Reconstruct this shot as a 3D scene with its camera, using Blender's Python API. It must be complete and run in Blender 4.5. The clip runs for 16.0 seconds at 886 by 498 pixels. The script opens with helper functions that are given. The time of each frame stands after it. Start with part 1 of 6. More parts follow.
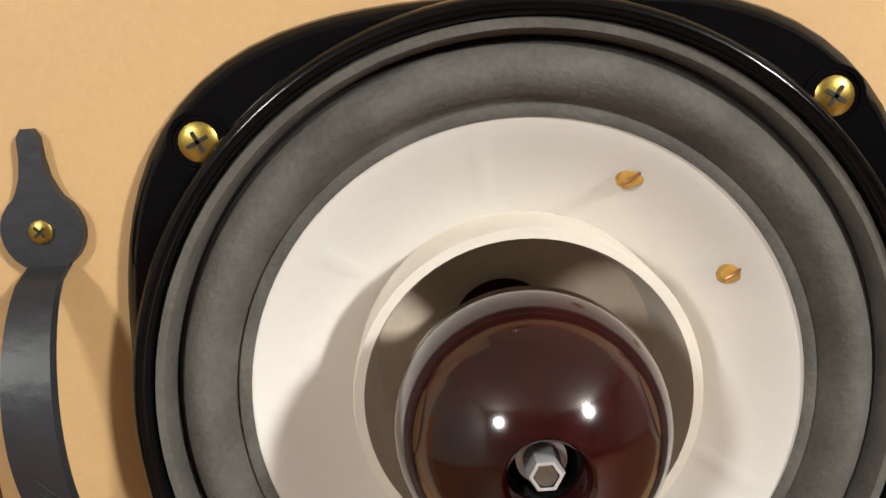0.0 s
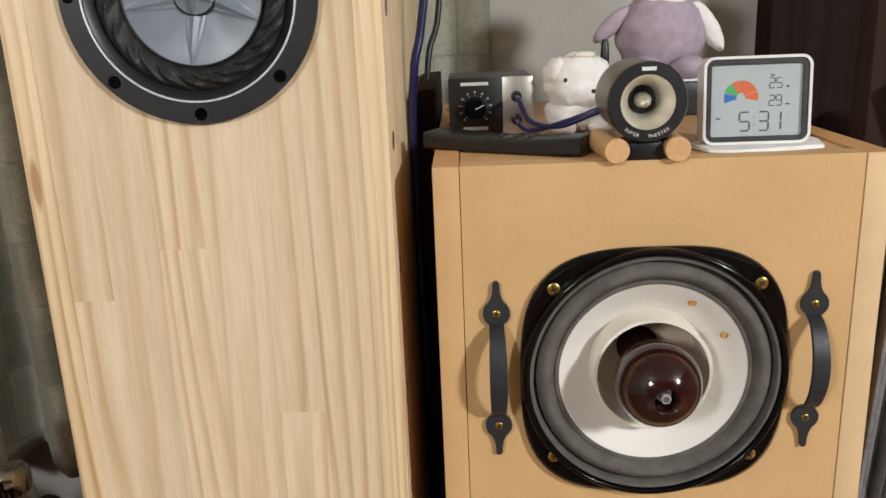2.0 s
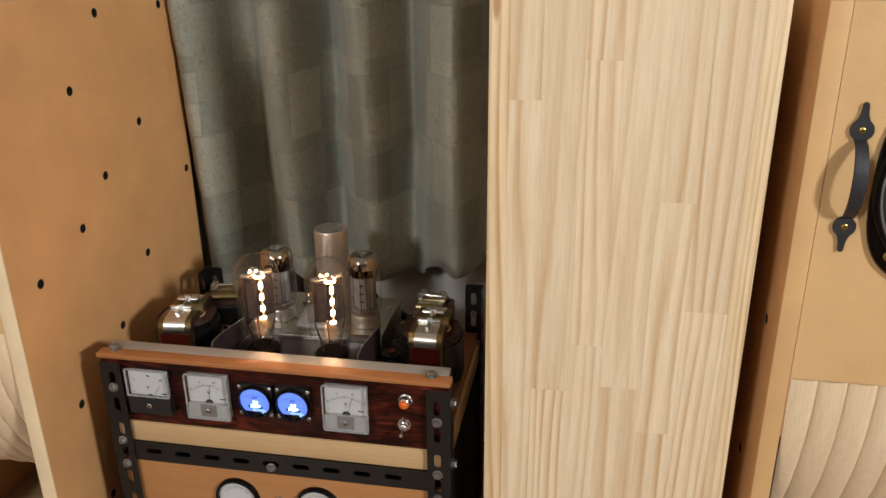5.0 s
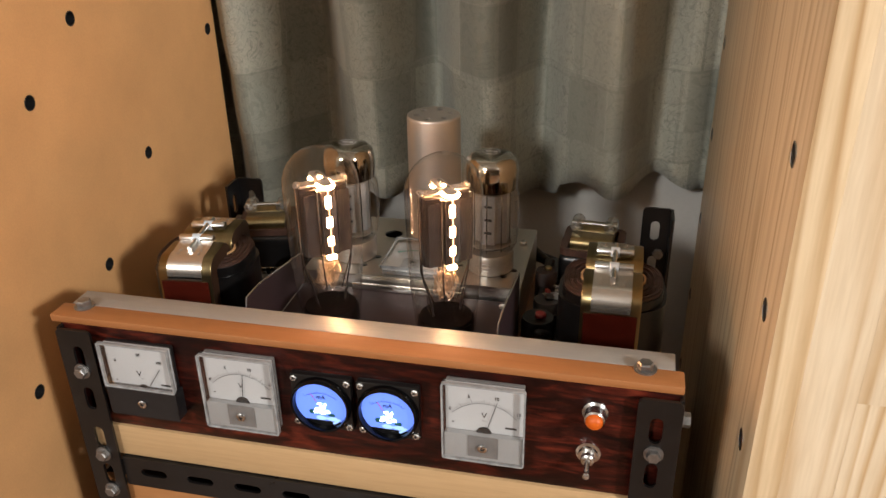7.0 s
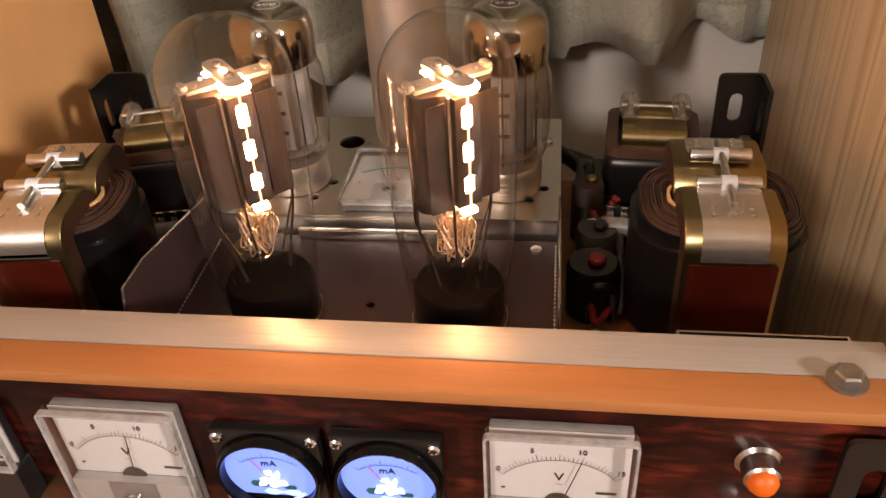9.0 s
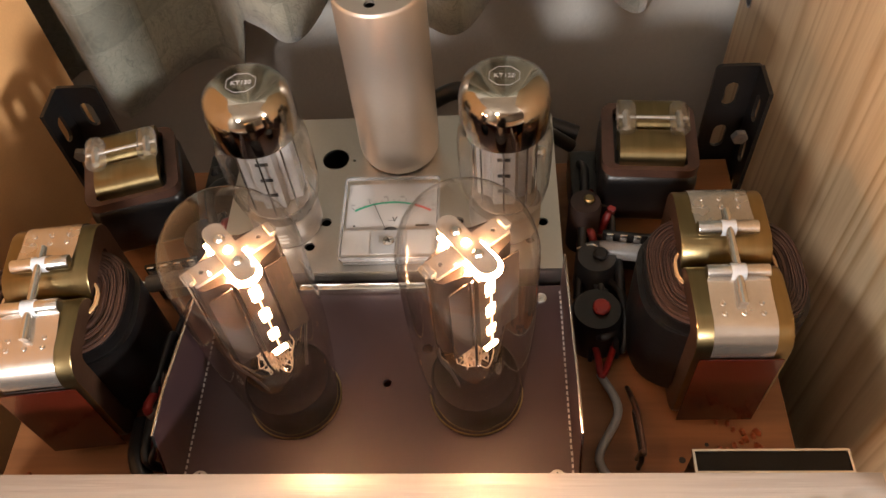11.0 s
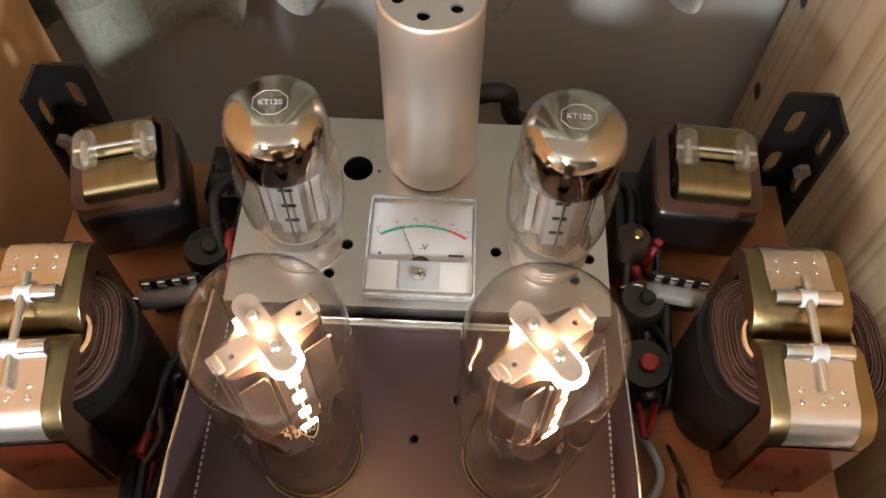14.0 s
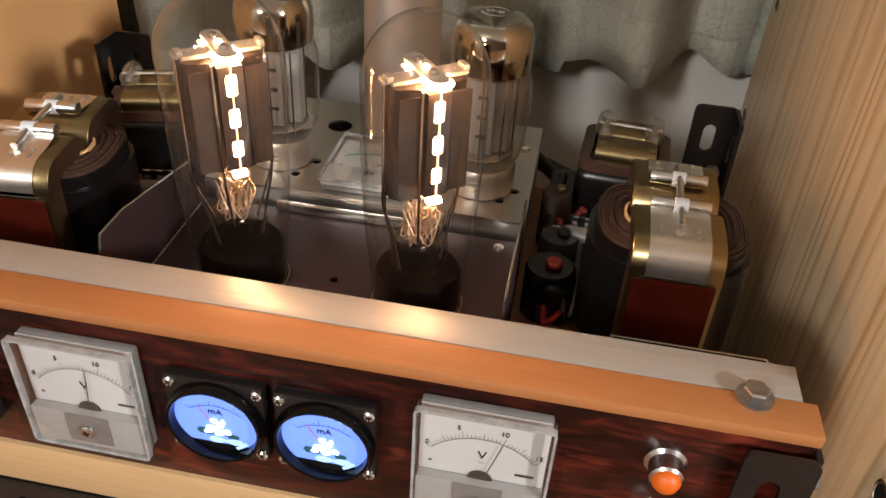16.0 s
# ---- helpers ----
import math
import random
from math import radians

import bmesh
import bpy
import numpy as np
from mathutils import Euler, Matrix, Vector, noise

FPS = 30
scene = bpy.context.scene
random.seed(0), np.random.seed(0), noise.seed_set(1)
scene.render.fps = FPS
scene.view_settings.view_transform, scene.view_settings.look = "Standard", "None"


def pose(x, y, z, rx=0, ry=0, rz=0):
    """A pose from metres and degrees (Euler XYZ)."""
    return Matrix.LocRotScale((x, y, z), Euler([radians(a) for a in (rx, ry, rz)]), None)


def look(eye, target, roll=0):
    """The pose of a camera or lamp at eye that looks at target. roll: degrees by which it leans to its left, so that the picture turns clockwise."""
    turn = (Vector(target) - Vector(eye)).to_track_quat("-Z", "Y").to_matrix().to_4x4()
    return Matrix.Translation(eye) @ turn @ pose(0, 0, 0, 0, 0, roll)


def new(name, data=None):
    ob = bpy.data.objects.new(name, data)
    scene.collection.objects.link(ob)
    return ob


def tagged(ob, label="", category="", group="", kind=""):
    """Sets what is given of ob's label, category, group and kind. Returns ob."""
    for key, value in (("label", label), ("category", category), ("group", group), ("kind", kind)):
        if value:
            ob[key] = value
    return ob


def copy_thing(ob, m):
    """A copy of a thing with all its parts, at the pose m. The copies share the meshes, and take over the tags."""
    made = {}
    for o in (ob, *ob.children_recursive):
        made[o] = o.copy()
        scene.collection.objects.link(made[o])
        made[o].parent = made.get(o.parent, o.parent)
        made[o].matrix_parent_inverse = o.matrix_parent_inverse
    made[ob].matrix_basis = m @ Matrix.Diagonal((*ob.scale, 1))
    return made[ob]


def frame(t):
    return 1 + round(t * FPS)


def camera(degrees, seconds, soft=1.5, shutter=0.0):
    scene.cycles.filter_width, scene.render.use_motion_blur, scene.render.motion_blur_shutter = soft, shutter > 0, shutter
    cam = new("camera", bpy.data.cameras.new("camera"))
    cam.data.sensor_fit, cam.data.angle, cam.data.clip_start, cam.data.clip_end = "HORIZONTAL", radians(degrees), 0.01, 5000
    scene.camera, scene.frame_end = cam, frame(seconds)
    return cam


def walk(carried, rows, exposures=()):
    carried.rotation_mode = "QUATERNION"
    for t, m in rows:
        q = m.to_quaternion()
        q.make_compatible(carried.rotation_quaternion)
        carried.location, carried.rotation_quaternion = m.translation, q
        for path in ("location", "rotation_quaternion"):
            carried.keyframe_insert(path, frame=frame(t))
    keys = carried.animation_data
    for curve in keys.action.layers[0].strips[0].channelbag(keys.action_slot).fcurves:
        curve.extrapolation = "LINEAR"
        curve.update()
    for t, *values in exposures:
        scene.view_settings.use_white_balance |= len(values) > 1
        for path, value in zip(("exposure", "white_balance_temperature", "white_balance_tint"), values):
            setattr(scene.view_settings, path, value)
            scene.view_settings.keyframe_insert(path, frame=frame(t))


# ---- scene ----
cam = camera(56.7, 16.0)
METRES, EYE, TILT, LEAN, TURN = 2.3, 0.80, 0.0, 0.0, 0.3
ROWS = [
    (0.0, 0.0, -0.0026, 0.0, -0.82, -11.18, 4.15),
    (0.5, -0.0096, -0.0195, 0.0103, -0.17, -11.56, 3.67),
    (1.0, -0.021, -0.0773, 0.0381, -0.63, -13.27, 2.85),
    (1.5, -0.0279, -0.1347, 0.0706, 0.47, -14.52, 2.54),
    (2.0, -0.0548, -0.1728, 0.0846, 0.88, -15.78, 2.24),
    (2.5, -0.0927, -0.1925, 0.0974, 1.44, -16.13, 1.95),
    (3.0, -0.1044, -0.2053, 0.1154, 2.47, -16.07, 1.44),
    (3.5, -0.1099, -0.2318, 0.1049, 3.56, -17.04, 1.22),
    (4.0, -0.1051, -0.2667, 0.0924, 5.31, -19.71, 1.18),
    (4.5, -0.1208, -0.2994, 0.0842, 8.13, -21.17, 0.75),
    (5.0, -0.1551, -0.2626, 0.0695, 9.93, -22.07, 0.51),
    (7.5, -0.248, -0.062, -0.0337, 12.55, -28.31, 1.14),
    (8.0, -0.2552, -0.0286, -0.0467, 10.8, -30.29, 1.8),
    (8.5, -0.2646, -0.0101, -0.0561, 8.69, -32.93, 2.41),
    (9.0, -0.2751, 0.004, -0.0556, 6.62, -36.17, 3.04),
    (9.5, -0.2836, 0.0197, -0.0378, 4.31, -40.39, 3.82),
    (12.0, -0.2944, 0.0767, -0.0001, 0.12, -61.4, 2.27),
    (12.5, -0.3014, 0.0866, -0.001, 0.19, -63.64, 1.45),
    (13.0, -0.3051, 0.0929, -0.001, 0.6, -64.1, 0.73),
    (13.5, -0.3067, 0.0935, -0.0034, 1.27, -62.44, 0.09),
    (14.0, -0.3083, 0.0895, -0.0056, 2.1, -59.24, -0.73),
    (14.5, -0.3061, 0.0739, -0.0065, 2.94, -53.92, -1.49),
    (15.0, -0.3035, 0.0443, -0.0124, 4.41, -47.9, -2.41),
    (15.5, -0.2912, 0.0158, -0.0299, 6.76, -41.58, -3.25),
    (16.0, -0.2673, -0.0046, -0.0518, 10.28, -36.19, -2.93),
]
walk(cam, [(t, pose(0, 0, EYE, TILT, LEAN, TURN) @ pose(METRES * x, METRES * y, METRES * z, 90 + pitch, roll, yaw)) for t, x, y, z, yaw, pitch, roll in ROWS], [(0.0, -0.02, 6350, 10), (1.5, -0.36, 6200, 10), (5.0, -0.27, 6250, 10), (7.5, 0.12, 6500, 14), (8.5, 0.22, 7100, 20), (9.5, 0.53, 7800, 30), (12.0, 1.02, 5850, 10), (14.5, 1.22, 5800, 10), (15.5, 0.64, 5950, 9), (16.0, 0.3, 6450, 14)])

# ---- light: night, one ceiling lamp to the front right, a weaker one to the left, two glowing tubes ----
world = bpy.data.worlds.new("room_dark")
world.use_nodes = True
world.node_tree.nodes["Background"].inputs[0].default_value = (0.9, 0.8, 0.7, 1)
world.node_tree.nodes["Background"].inputs[1].default_value = 0.02
scene.world = world


def lamp(name, eye, target, watts, size, color):
    d = bpy.data.lights.new(name, "AREA")
    d.shape, d.size, d.energy, d.color = "DISK", size, watts, color
    ob = new(name, d)
    ob.matrix_world = look(eye, target)
    return ob


LAMP_MAIN = lamp("ceiling_lamp_light", (2.60, -2.40, 2.22), (0.0, 0.2, 0.7), 148, 0.42, (1.0, 0.99, 0.93))
LAMP_SIDE = lamp("second_lamp_light", (-1.75, -2.60, 2.05), (-0.6, 0.4, 0.5), 54, 0.45, (1.0, 0.99, 0.93))
GLOW = (1.0, 0.56, 0.27)


# ---- materials ----
def nodes_of(name):
    m = bpy.data.materials.new(name)
    m.use_nodes = True
    t = m.node_tree
    return m, t, t.nodes["Principled BSDF"]


def coords(t, scale=(1, 1, 1), rnd=0.0):
    tc, mp = t.nodes.new("ShaderNodeTexCoord"), t.nodes.new("ShaderNodeMapping")
    mp.inputs["Scale"].default_value = scale
    t.links.new(tc.outputs["Object"], mp.inputs["Vector"])
    if rnd:
        oi, ml = t.nodes.new("ShaderNodeObjectInfo"), t.nodes.new("ShaderNodeMath")
        ml.operation, ml.inputs[1].default_value = "MULTIPLY", rnd
        t.links.new(oi.outputs["Random"], ml.inputs[0])
        t.links.new(ml.outputs[0], mp.inputs["Location"])
    return mp.outputs["Vector"]


def noise_node(t, vec, scale, detail=4, rough=0.55, dist=0.0):
    n = t.nodes.new("ShaderNodeTexNoise")
    n.inputs["Scale"].default_value, n.inputs["Detail"].default_value = scale, detail
    n.inputs["Roughness"].default_value, n.inputs["Distortion"].default_value = rough, dist
    t.links.new(vec, n.inputs["Vector"])
    return n.outputs["Fac"]


def ramp(t, fac, stops):
    r = t.nodes.new("ShaderNodeValToRGB")
    while len(r.color_ramp.elements) < len(stops):
        r.color_ramp.elements.new(0.5)
    for e, (p, c) in zip(r.color_ramp.elements, stops):
        e.position, e.color = p, (*c, 1) if len(c) == 3 else c
    t.links.new(fac, r.inputs[0])
    return r.outputs[0]


def mix(t, a, b, fac, mode="MIX"):
    m = t.nodes.new("ShaderNodeMix")
    m.data_type, m.blend_type = "RGBA", mode
    for v, i in ((a, 6), (b, 7), (fac, 0)):
        if hasattr(v, "is_linked"):
            t.links.new(v, m.inputs[i])
        else:
            m.inputs[i].default_value = (*v, 1) if isinstance(v, tuple) else v
    return m.outputs[2]


def bump(t, p, fac, strength, dist=0.001):
    b = t.nodes.new("ShaderNodeBump")
    b.inputs["Strength"].default_value, b.inputs["Distance"].default_value = strength, dist
    t.links.new(fac, b.inputs["Height"])
    t.links.new(b.outputs[0], p.inputs["Normal"])


def shade(c, k):
    return tuple(min(1.0, v * k) for v in c)


def plain(name, c, rough=0.5, metal=0.0, var=0.12, big=12, fine=300, relief=0.15, coat=0.0, rnd=0.0, spec=0.5, stretch=(1, 1, 1)):
    """A surface of one colour with stains, fine grain, uneven gloss and fine relief."""
    m, t, p = nodes_of(name)
    v = coords(t, stretch, rnd)
    a, b = noise_node(t, v, big), noise_node(t, v, fine, 2)
    col = ramp(t, a, [(0.3, shade(c, 1 - var)), (0.7, shade(c, 1 + var))])
    col = mix(t, col, ramp(t, b, [(0.35, shade((1, 1, 1), 1 - var)), (0.65, (1, 1, 1))]), 0.6, "MULTIPLY")
    t.links.new(col, p.inputs["Base Color"])
    rr = t.nodes.new("ShaderNodeMapRange")
    rr.inputs[3].default_value, rr.inputs[4].default_value = max(0.02, rough - 0.12 * rough - 0.02), min(1, rough + 0.15 * rough + 0.02)
    t.links.new(a, rr.inputs[0])
    t.links.new(rr.outputs[0], p.inputs["Roughness"])
    p.inputs["Metallic"].default_value = metal
    p.inputs["Specular IOR Level"].default_value = spec
    p.inputs["Coat Weight"].default_value = coat
    p.inputs["Coat Roughness"].default_value = 0.06
    if relief:
        bump(t, p, b, relief, 0.0006)
    return m


def wood(name, light, dark, rough=0.5, lines=70, along="z", rnd=7.0, contrast=0.5, coat=0.0, sway=2.2):
    """Long-grained wood: growth lines that sway and run along one axis, pores, and a tone of its own for each piece."""
    m, t, p = nodes_of(name)
    s = {"x": (0.06, 1, 1), "y": (1, 0.06, 1), "z": (1, 1, 0.045)}[along]
    v = coords(t, s, rnd)
    w = t.nodes.new("ShaderNodeTexWave")
    w.bands_direction = "Y" if along == "x" else "X"
    w.inputs["Scale"].default_value, w.inputs["Distortion"].default_value = lines * 0.16, sway
    w.inputs["Detail"].default_value, w.inputs["Detail Scale"].default_value = 2.0, 1.4
    t.links.new(v, w.inputs["Vector"])
    n1, n2 = noise_node(t, v, 16, 3, 0.5, 0.6), noise_node(t, v, 420, 3)
    n3 = noise_node(t, v, 130, 2)
    n4 = noise_node(t, v, lines * 1.5, 3, 0.6, 0.5)
    streak = ramp(t, n4, [(0.40, (1, 1, 1)), (0.56, (0, 0, 0))])
    g = mix(t, streak, ramp(t, w.outputs["Fac"], [(0.45, (0, 0, 0)), (0.92, (1, 1, 1))]), 0.62)
    n5 = noise_node(t, v, 9, 2, 0.5, 0.8)
    line = mix(t, (0.0, 0.0, 0.0), g, ramp(t, n5, [(0.30, (0.15, 0.15, 0.15)), (0.68, (1, 1, 1))]))
    col = mix(t, light, dark, mix(t, line, n1, 0.28))
    col = mix(t, light, col, contrast * 1.6 if contrast < 0.62 else 1.0)
    col = mix(t, col, ramp(t, n2, [(0.35, (0.86, 0.84, 0.80)), (0.6, (1, 1, 1))]), 0.55, "MULTIPLY")
    oi = t.nodes.new("ShaderNodeObjectInfo")
    col = mix(t, col, ramp(t, oi.outputs["Random"], [(0, (0.955, 0.935, 0.91)), (0.5, (1, 0.99, 0.98)), (1, (1, 1, 1))]), 1.0, "MULTIPLY")
    t.links.new(col, p.inputs["Base Color"])
    p.inputs["Roughness"].default_value = rough
    p.inputs["Specular IOR Level"].default_value = 0.15 if rough > 0.75 else 0.5
    p.inputs["Coat Weight"].default_value = coat
    p.inputs["Coat Roughness"].default_value = 0.12
    bump(t, p, n2, 0.12, 0.0005)
    return m


def pine(name, light, dark, pitch, rough=0.42, knot=None):
    """Pale softwood: thin parallel late-wood lines that wander a little, fading in and out along the board."""
    m, t, p = nodes_of(name)
    v = coords(t, (1, 1, 0.06), 9.0)
    sp = t.nodes.new("ShaderNodeSeparateXYZ")
    t.links.new(v, sp.inputs[0])

    def calc(op, a, b):
        n = t.nodes.new("ShaderNodeMath")
        n.operation = op
        for i, q in enumerate((a, b)):
            if hasattr(q, "is_linked"):
                t.links.new(q, n.inputs[i])
            else:
                n.inputs[i].default_value = q
        return n.outputs[0]

    n1, n2, n3, n4 = noise_node(t, v, 13, 2, 0.5), noise_node(t, v, 26, 2), noise_node(t, v, 520, 3), noise_node(t, v, 170, 2)
    u = calc("ADD", calc("ADD", sp.outputs[0], calc("MULTIPLY", sp.outputs[1], 0.8)), calc("MULTIPLY", n1, 0.110))
    own = t.nodes.new("ShaderNodeObjectInfo")
    f = calc("FRACT", calc("MULTIPLY", u, calc("ADD", calc("MULTIPLY", own.outputs["Random"], 0.5 / pitch), 0.72 / pitch)), 0.0)
    line = ramp(t, f, [(0.0, (0, 0, 0)), (0.35, (0.10, 0.10, 0.10)), (0.80, (1, 1, 1)), (0.92, (0.30, 0.30, 0.30)), (1.0, (0, 0, 0))])
    line = mix(t, (0.0, 0.0, 0.0), line, ramp(t, n2, [(0.30, (0.10, 0.10, 0.10)), (0.64, (0.95, 0.95, 0.95))]))
    col = mix(t, light, dark, line)
    col = mix(t, col, ramp(t, n4, [(0.35, (0.93, 0.90, 0.86)), (0.6, (1, 1, 1))]), 0.8, "MULTIPLY")
    col = mix(t, col, ramp(t, n3, [(0.35, (0.90, 0.88, 0.85)), (0.6, (1, 1, 1))]), 0.6, "MULTIPLY")
    oi = t.nodes.new("ShaderNodeObjectInfo")
    col = mix(t, col, ramp(t, oi.outputs["Random"], [(0, (0.92, 0.90, 0.875)), (0.5, (0.985, 0.97, 0.96)), (1, (1, 1, 1))]), 1.0, "MULTIPLY")
    if knot:
        tc, mp, ln = t.nodes.new("ShaderNodeTexCoord"), t.nodes.new("ShaderNodeMapping"), t.nodes.new("ShaderNodeVectorMath")
        mp.inputs["Location"].default_value, mp.inputs["Scale"].default_value = (-knot[0] / knot[2], 0, -knot[1] / knot[3]), (1 / knot[2], 0, 1 / knot[3])
        ln.operation = "LENGTH"
        t.links.new(tc.outputs["Object"], mp.inputs["Vector"])
        t.links.new(mp.outputs[0], ln.inputs[0])
        spot = calc("ADD", ln.outputs["Value"], calc("MULTIPLY", n1, 0.6))
        col = mix(t, col, (0.36, 0.165, 0.055), ramp(t, spot, [(0.75, (0.8, 0.8, 0.8)), (1.15, (0, 0, 0))]))
    t.links.new(col, p.inputs["Base Color"])
    p.inputs["Roughness"].default_value = rough
    bump(t, p, n3, 0.1, 0.0005)
    return m


def rosewood(name):
    """Dark red wood with near-black streaks along x under a thin polish."""
    m, t, p = nodes_of(name)
    v = coords(t, (0.20, 1, 1), 3.0)
    n1, n2, n3 = noise_node(t, v, 95, 5, 0.65, 1.2), noise_node(t, v, 420, 3), noise_node(t, v, 22, 3, 0.5, 0.5)
    col = ramp(t, n1, [(0.32, (0.007, 0.003, 0.003)), (0.47, (0.030, 0.006, 0.004)), (0.58, (0.085, 0.013, 0.007)), (0.72, (0.150, 0.026, 0.012))])
    col = mix(t, col, ramp(t, n3, [(0.35, (0.45, 0.40, 0.40)), (0.62, (1, 1, 1))]), 1.0, "MULTIPLY")
    col = mix(t, col, ramp(t, n2, [(0.38, (0.5, 0.45, 0.45)), (0.55, (1, 1, 1))]), 0.7, "MULTIPLY")
    t.links.new(col, p.inputs["Base Color"])
    p.inputs["Roughness"].default_value = 0.28
    p.inputs["Specular IOR Level"].default_value = 0.25
    bump(t, p, n2, 0.1, 0.0004)
    return m


def glass(name, tint=(0.97, 0.95, 0.92), edge=0.55, face=0.03, haze=0.0, blur=0.035, power=4.0, uneven=0.0):
    """Thin clear wall: see-through, with gloss that grows towards the edge."""
    m, t, p = nodes_of(name)
    t.nodes.remove(p)
    tr, gl, lw, pw, mr, mx = (t.nodes.new("ShaderNode" + k) for k in ("BsdfTransparent", "BsdfGlossy", "LayerWeight", "Math", "MapRange", "MixShader"))
    tr.inputs[0].default_value = (*tint, 1)
    gl.inputs["Roughness"].default_value = blur
    lw.inputs["Blend"].default_value = 0.5
    pw.operation, pw.inputs[1].default_value = "POWER", power
    mr.inputs[3].default_value, mr.inputs[4].default_value = face, edge
    if uneven:
        bp = t.nodes.new("ShaderNodeBump")
        bp.inputs["Strength"].default_value, bp.inputs["Distance"].default_value = uneven, 0.002
        t.links.new(noise_node(t, coords(t, (1, 1, 0.45)), 95, 2), bp.inputs["Height"])
        t.links.new(bp.outputs[0], gl.inputs["Normal"])
    t.links.new(lw.outputs["Facing"], pw.inputs[0])
    t.links.new(pw.outputs[0], mr.inputs[0])
    t.links.new(mr.outputs[0], mx.inputs[0])
    t.links.new(tr.outputs[0], mx.inputs[1])
    t.links.new(gl.outputs[0], mx.inputs[2])
    last = mx.outputs[0]
    # Translucent haze; on the power tubes it imitates the bloom round the filament.
    if haze:
        tl, m2 = t.nodes.new("ShaderNodeBsdfTranslucent"), t.nodes.new("ShaderNodeMixShader")
        tl.inputs[0].default_value = (0.9, 0.86, 0.82, 1)
        sm = noise_node(t, coords(t), 60, 3)
        f = t.nodes.new("ShaderNodeMapRange")
        f.inputs[1].default_value, f.inputs[2].default_value, f.inputs[3].default_value, f.inputs[4].default_value = 0.35, 0.7, haze * 0.5, haze * 1.5
        t.links.new(sm, f.inputs[0])
        t.links.new(f.outputs[0], m2.inputs[0])
        t.links.new(last, m2.inputs[1])
        t.links.new(tl.outputs[0], m2.inputs[2])
        last = m2.outputs[0]
    t.links.new(last, t.nodes["Material Output"].inputs[0])
    return m


def glow(name, c, strength):
    m, t, p = nodes_of(name)
    p.inputs["Base Color"].default_value = (*shade(c, 0.5), 1)
    p.inputs["Emission Color"].default_value = (*c, 1)
    p.inputs["Emission Strength"].default_value = strength
    return m


MDF = plain("mdf_board", (0.61, 0.388, 0.178), 0.55, var=0.07, big=9, fine=520, relief=0.12)
MDF_EDGE = plain("mdf_cut_edge", (0.60, 0.325, 0.135), 0.6, var=0.08, big=14, fine=600)
MDF_STRIP = plain("orange_sawn_edge", (0.57, 0.345, 0.150), 0.6, var=0.08, big=14, fine=600)
MDF_WARM = plain("warm_raw_edge", (0.66, 0.46, 0.255), 0.6, var=0.08, big=14, fine=600)
MDF_PALE = plain("pale_raw_edge", (0.72, 0.56, 0.36), 0.65, var=0.08, big=14, fine=600)
KERF = wood("pale_bent_ply", (0.74, 0.585, 0.40), (0.63, 0.465, 0.29), 0.6, 60, "z", 5.0, 0.35)
PINE = pine("laminated_pine", (0.775, 0.645, 0.465), (0.55, 0.36, 0.18), 0.0150)
PINE_SIDE = pine("pine_side_board", (0.76, 0.60, 0.39), (0.47, 0.29, 0.13), 0.013, 0.45)
PINE_KNOT = pine("knotted_pine_board", (0.76, 0.60, 0.39), (0.47, 0.29, 0.13), 0.013, 0.45, (0.007, 0.885, 0.007, 0.036))
TOPWOOD = wood("striped_top_board", (0.55, 0.345, 0.17), (0.40, 0.225, 0.10), 0.5, 60, "y", 4.0, 0.6)
DOWEL = wood("beech_dowel", (0.66, 0.41, 0.20), (0.50, 0.28, 0.12), 0.5, 300, "y", 3.0, 0.5)
PLY = wood("plywood_shelf", (0.52, 0.345, 0.18), (0.40, 0.245, 0.11), 0.5, 50, "x", 3.0, 0.4)
ORANGE_WOOD = wood("varnished_strip", (0.35, 0.138, 0.042), (0.25, 0.085, 0.023), 0.6, 70, "x", 3.0, 0.5)
BASE_WOOD = wood("amp_base_board", (0.26, 0.115, 0.045), (0.15, 0.06, 0.022), 0.5, 70, "x", 3.0, 0.6)
PANEL_RED = rosewood("rosewood_panel")
PANEL_LOW = wood("lower_panel_wood", (0.42, 0.20, 0.075), (0.30, 0.12, 0.04), 0.45, 50, "x", 3.0, 0.5)
DARKWOOD = wood("dark_brown_wood", (0.020, 0.010, 0.0075), (0.007, 0.004, 0.003), 0.85, 60, "z", 3.0, 0.8)
BROWNWOOD = wood("brown_post_wood", (0.042, 0.024, 0.017), (0.015, 0.008, 0.006), 0.8, 60, "z", 3.0, 0.8)
FLOOR = wood("brown_floor_boards", (0.26, 0.135, 0.065), (0.17, 0.08, 0.035), 0.4, 40, "x", 3.0, 0.6)
BLACK_GLOSS = plain("gloss_black_frame", (0.0025, 0.0025, 0.003), 0.12, var=0.3, big=30, relief=0.03, spec=0.22)
BLACK_SATIN = plain("satin_black_frame", (0.014, 0.014, 0.016), 0.40, var=0.15, big=40, fine=700, relief=0.05)
IRON = plain("black_iron", (0.024, 0.026, 0.031), 0.42, metal=0.0, var=0.2, big=40, fine=260, relief=0.3)
RACK_BLACK = plain("rack_black_paint", (0.007, 0.0065, 0.0065), 0.3, var=0.2, big=40, relief=0.1)
FOAM = plain("grey_foam_surround", (0.118, 0.111, 0.098), 0.85, var=0.22, big=70, fine=620, relief=0.6, spec=0.2)
RUBBER = plain("dark_rubber", (0.014, 0.014, 0.013), 0.7, var=0.15, big=30)
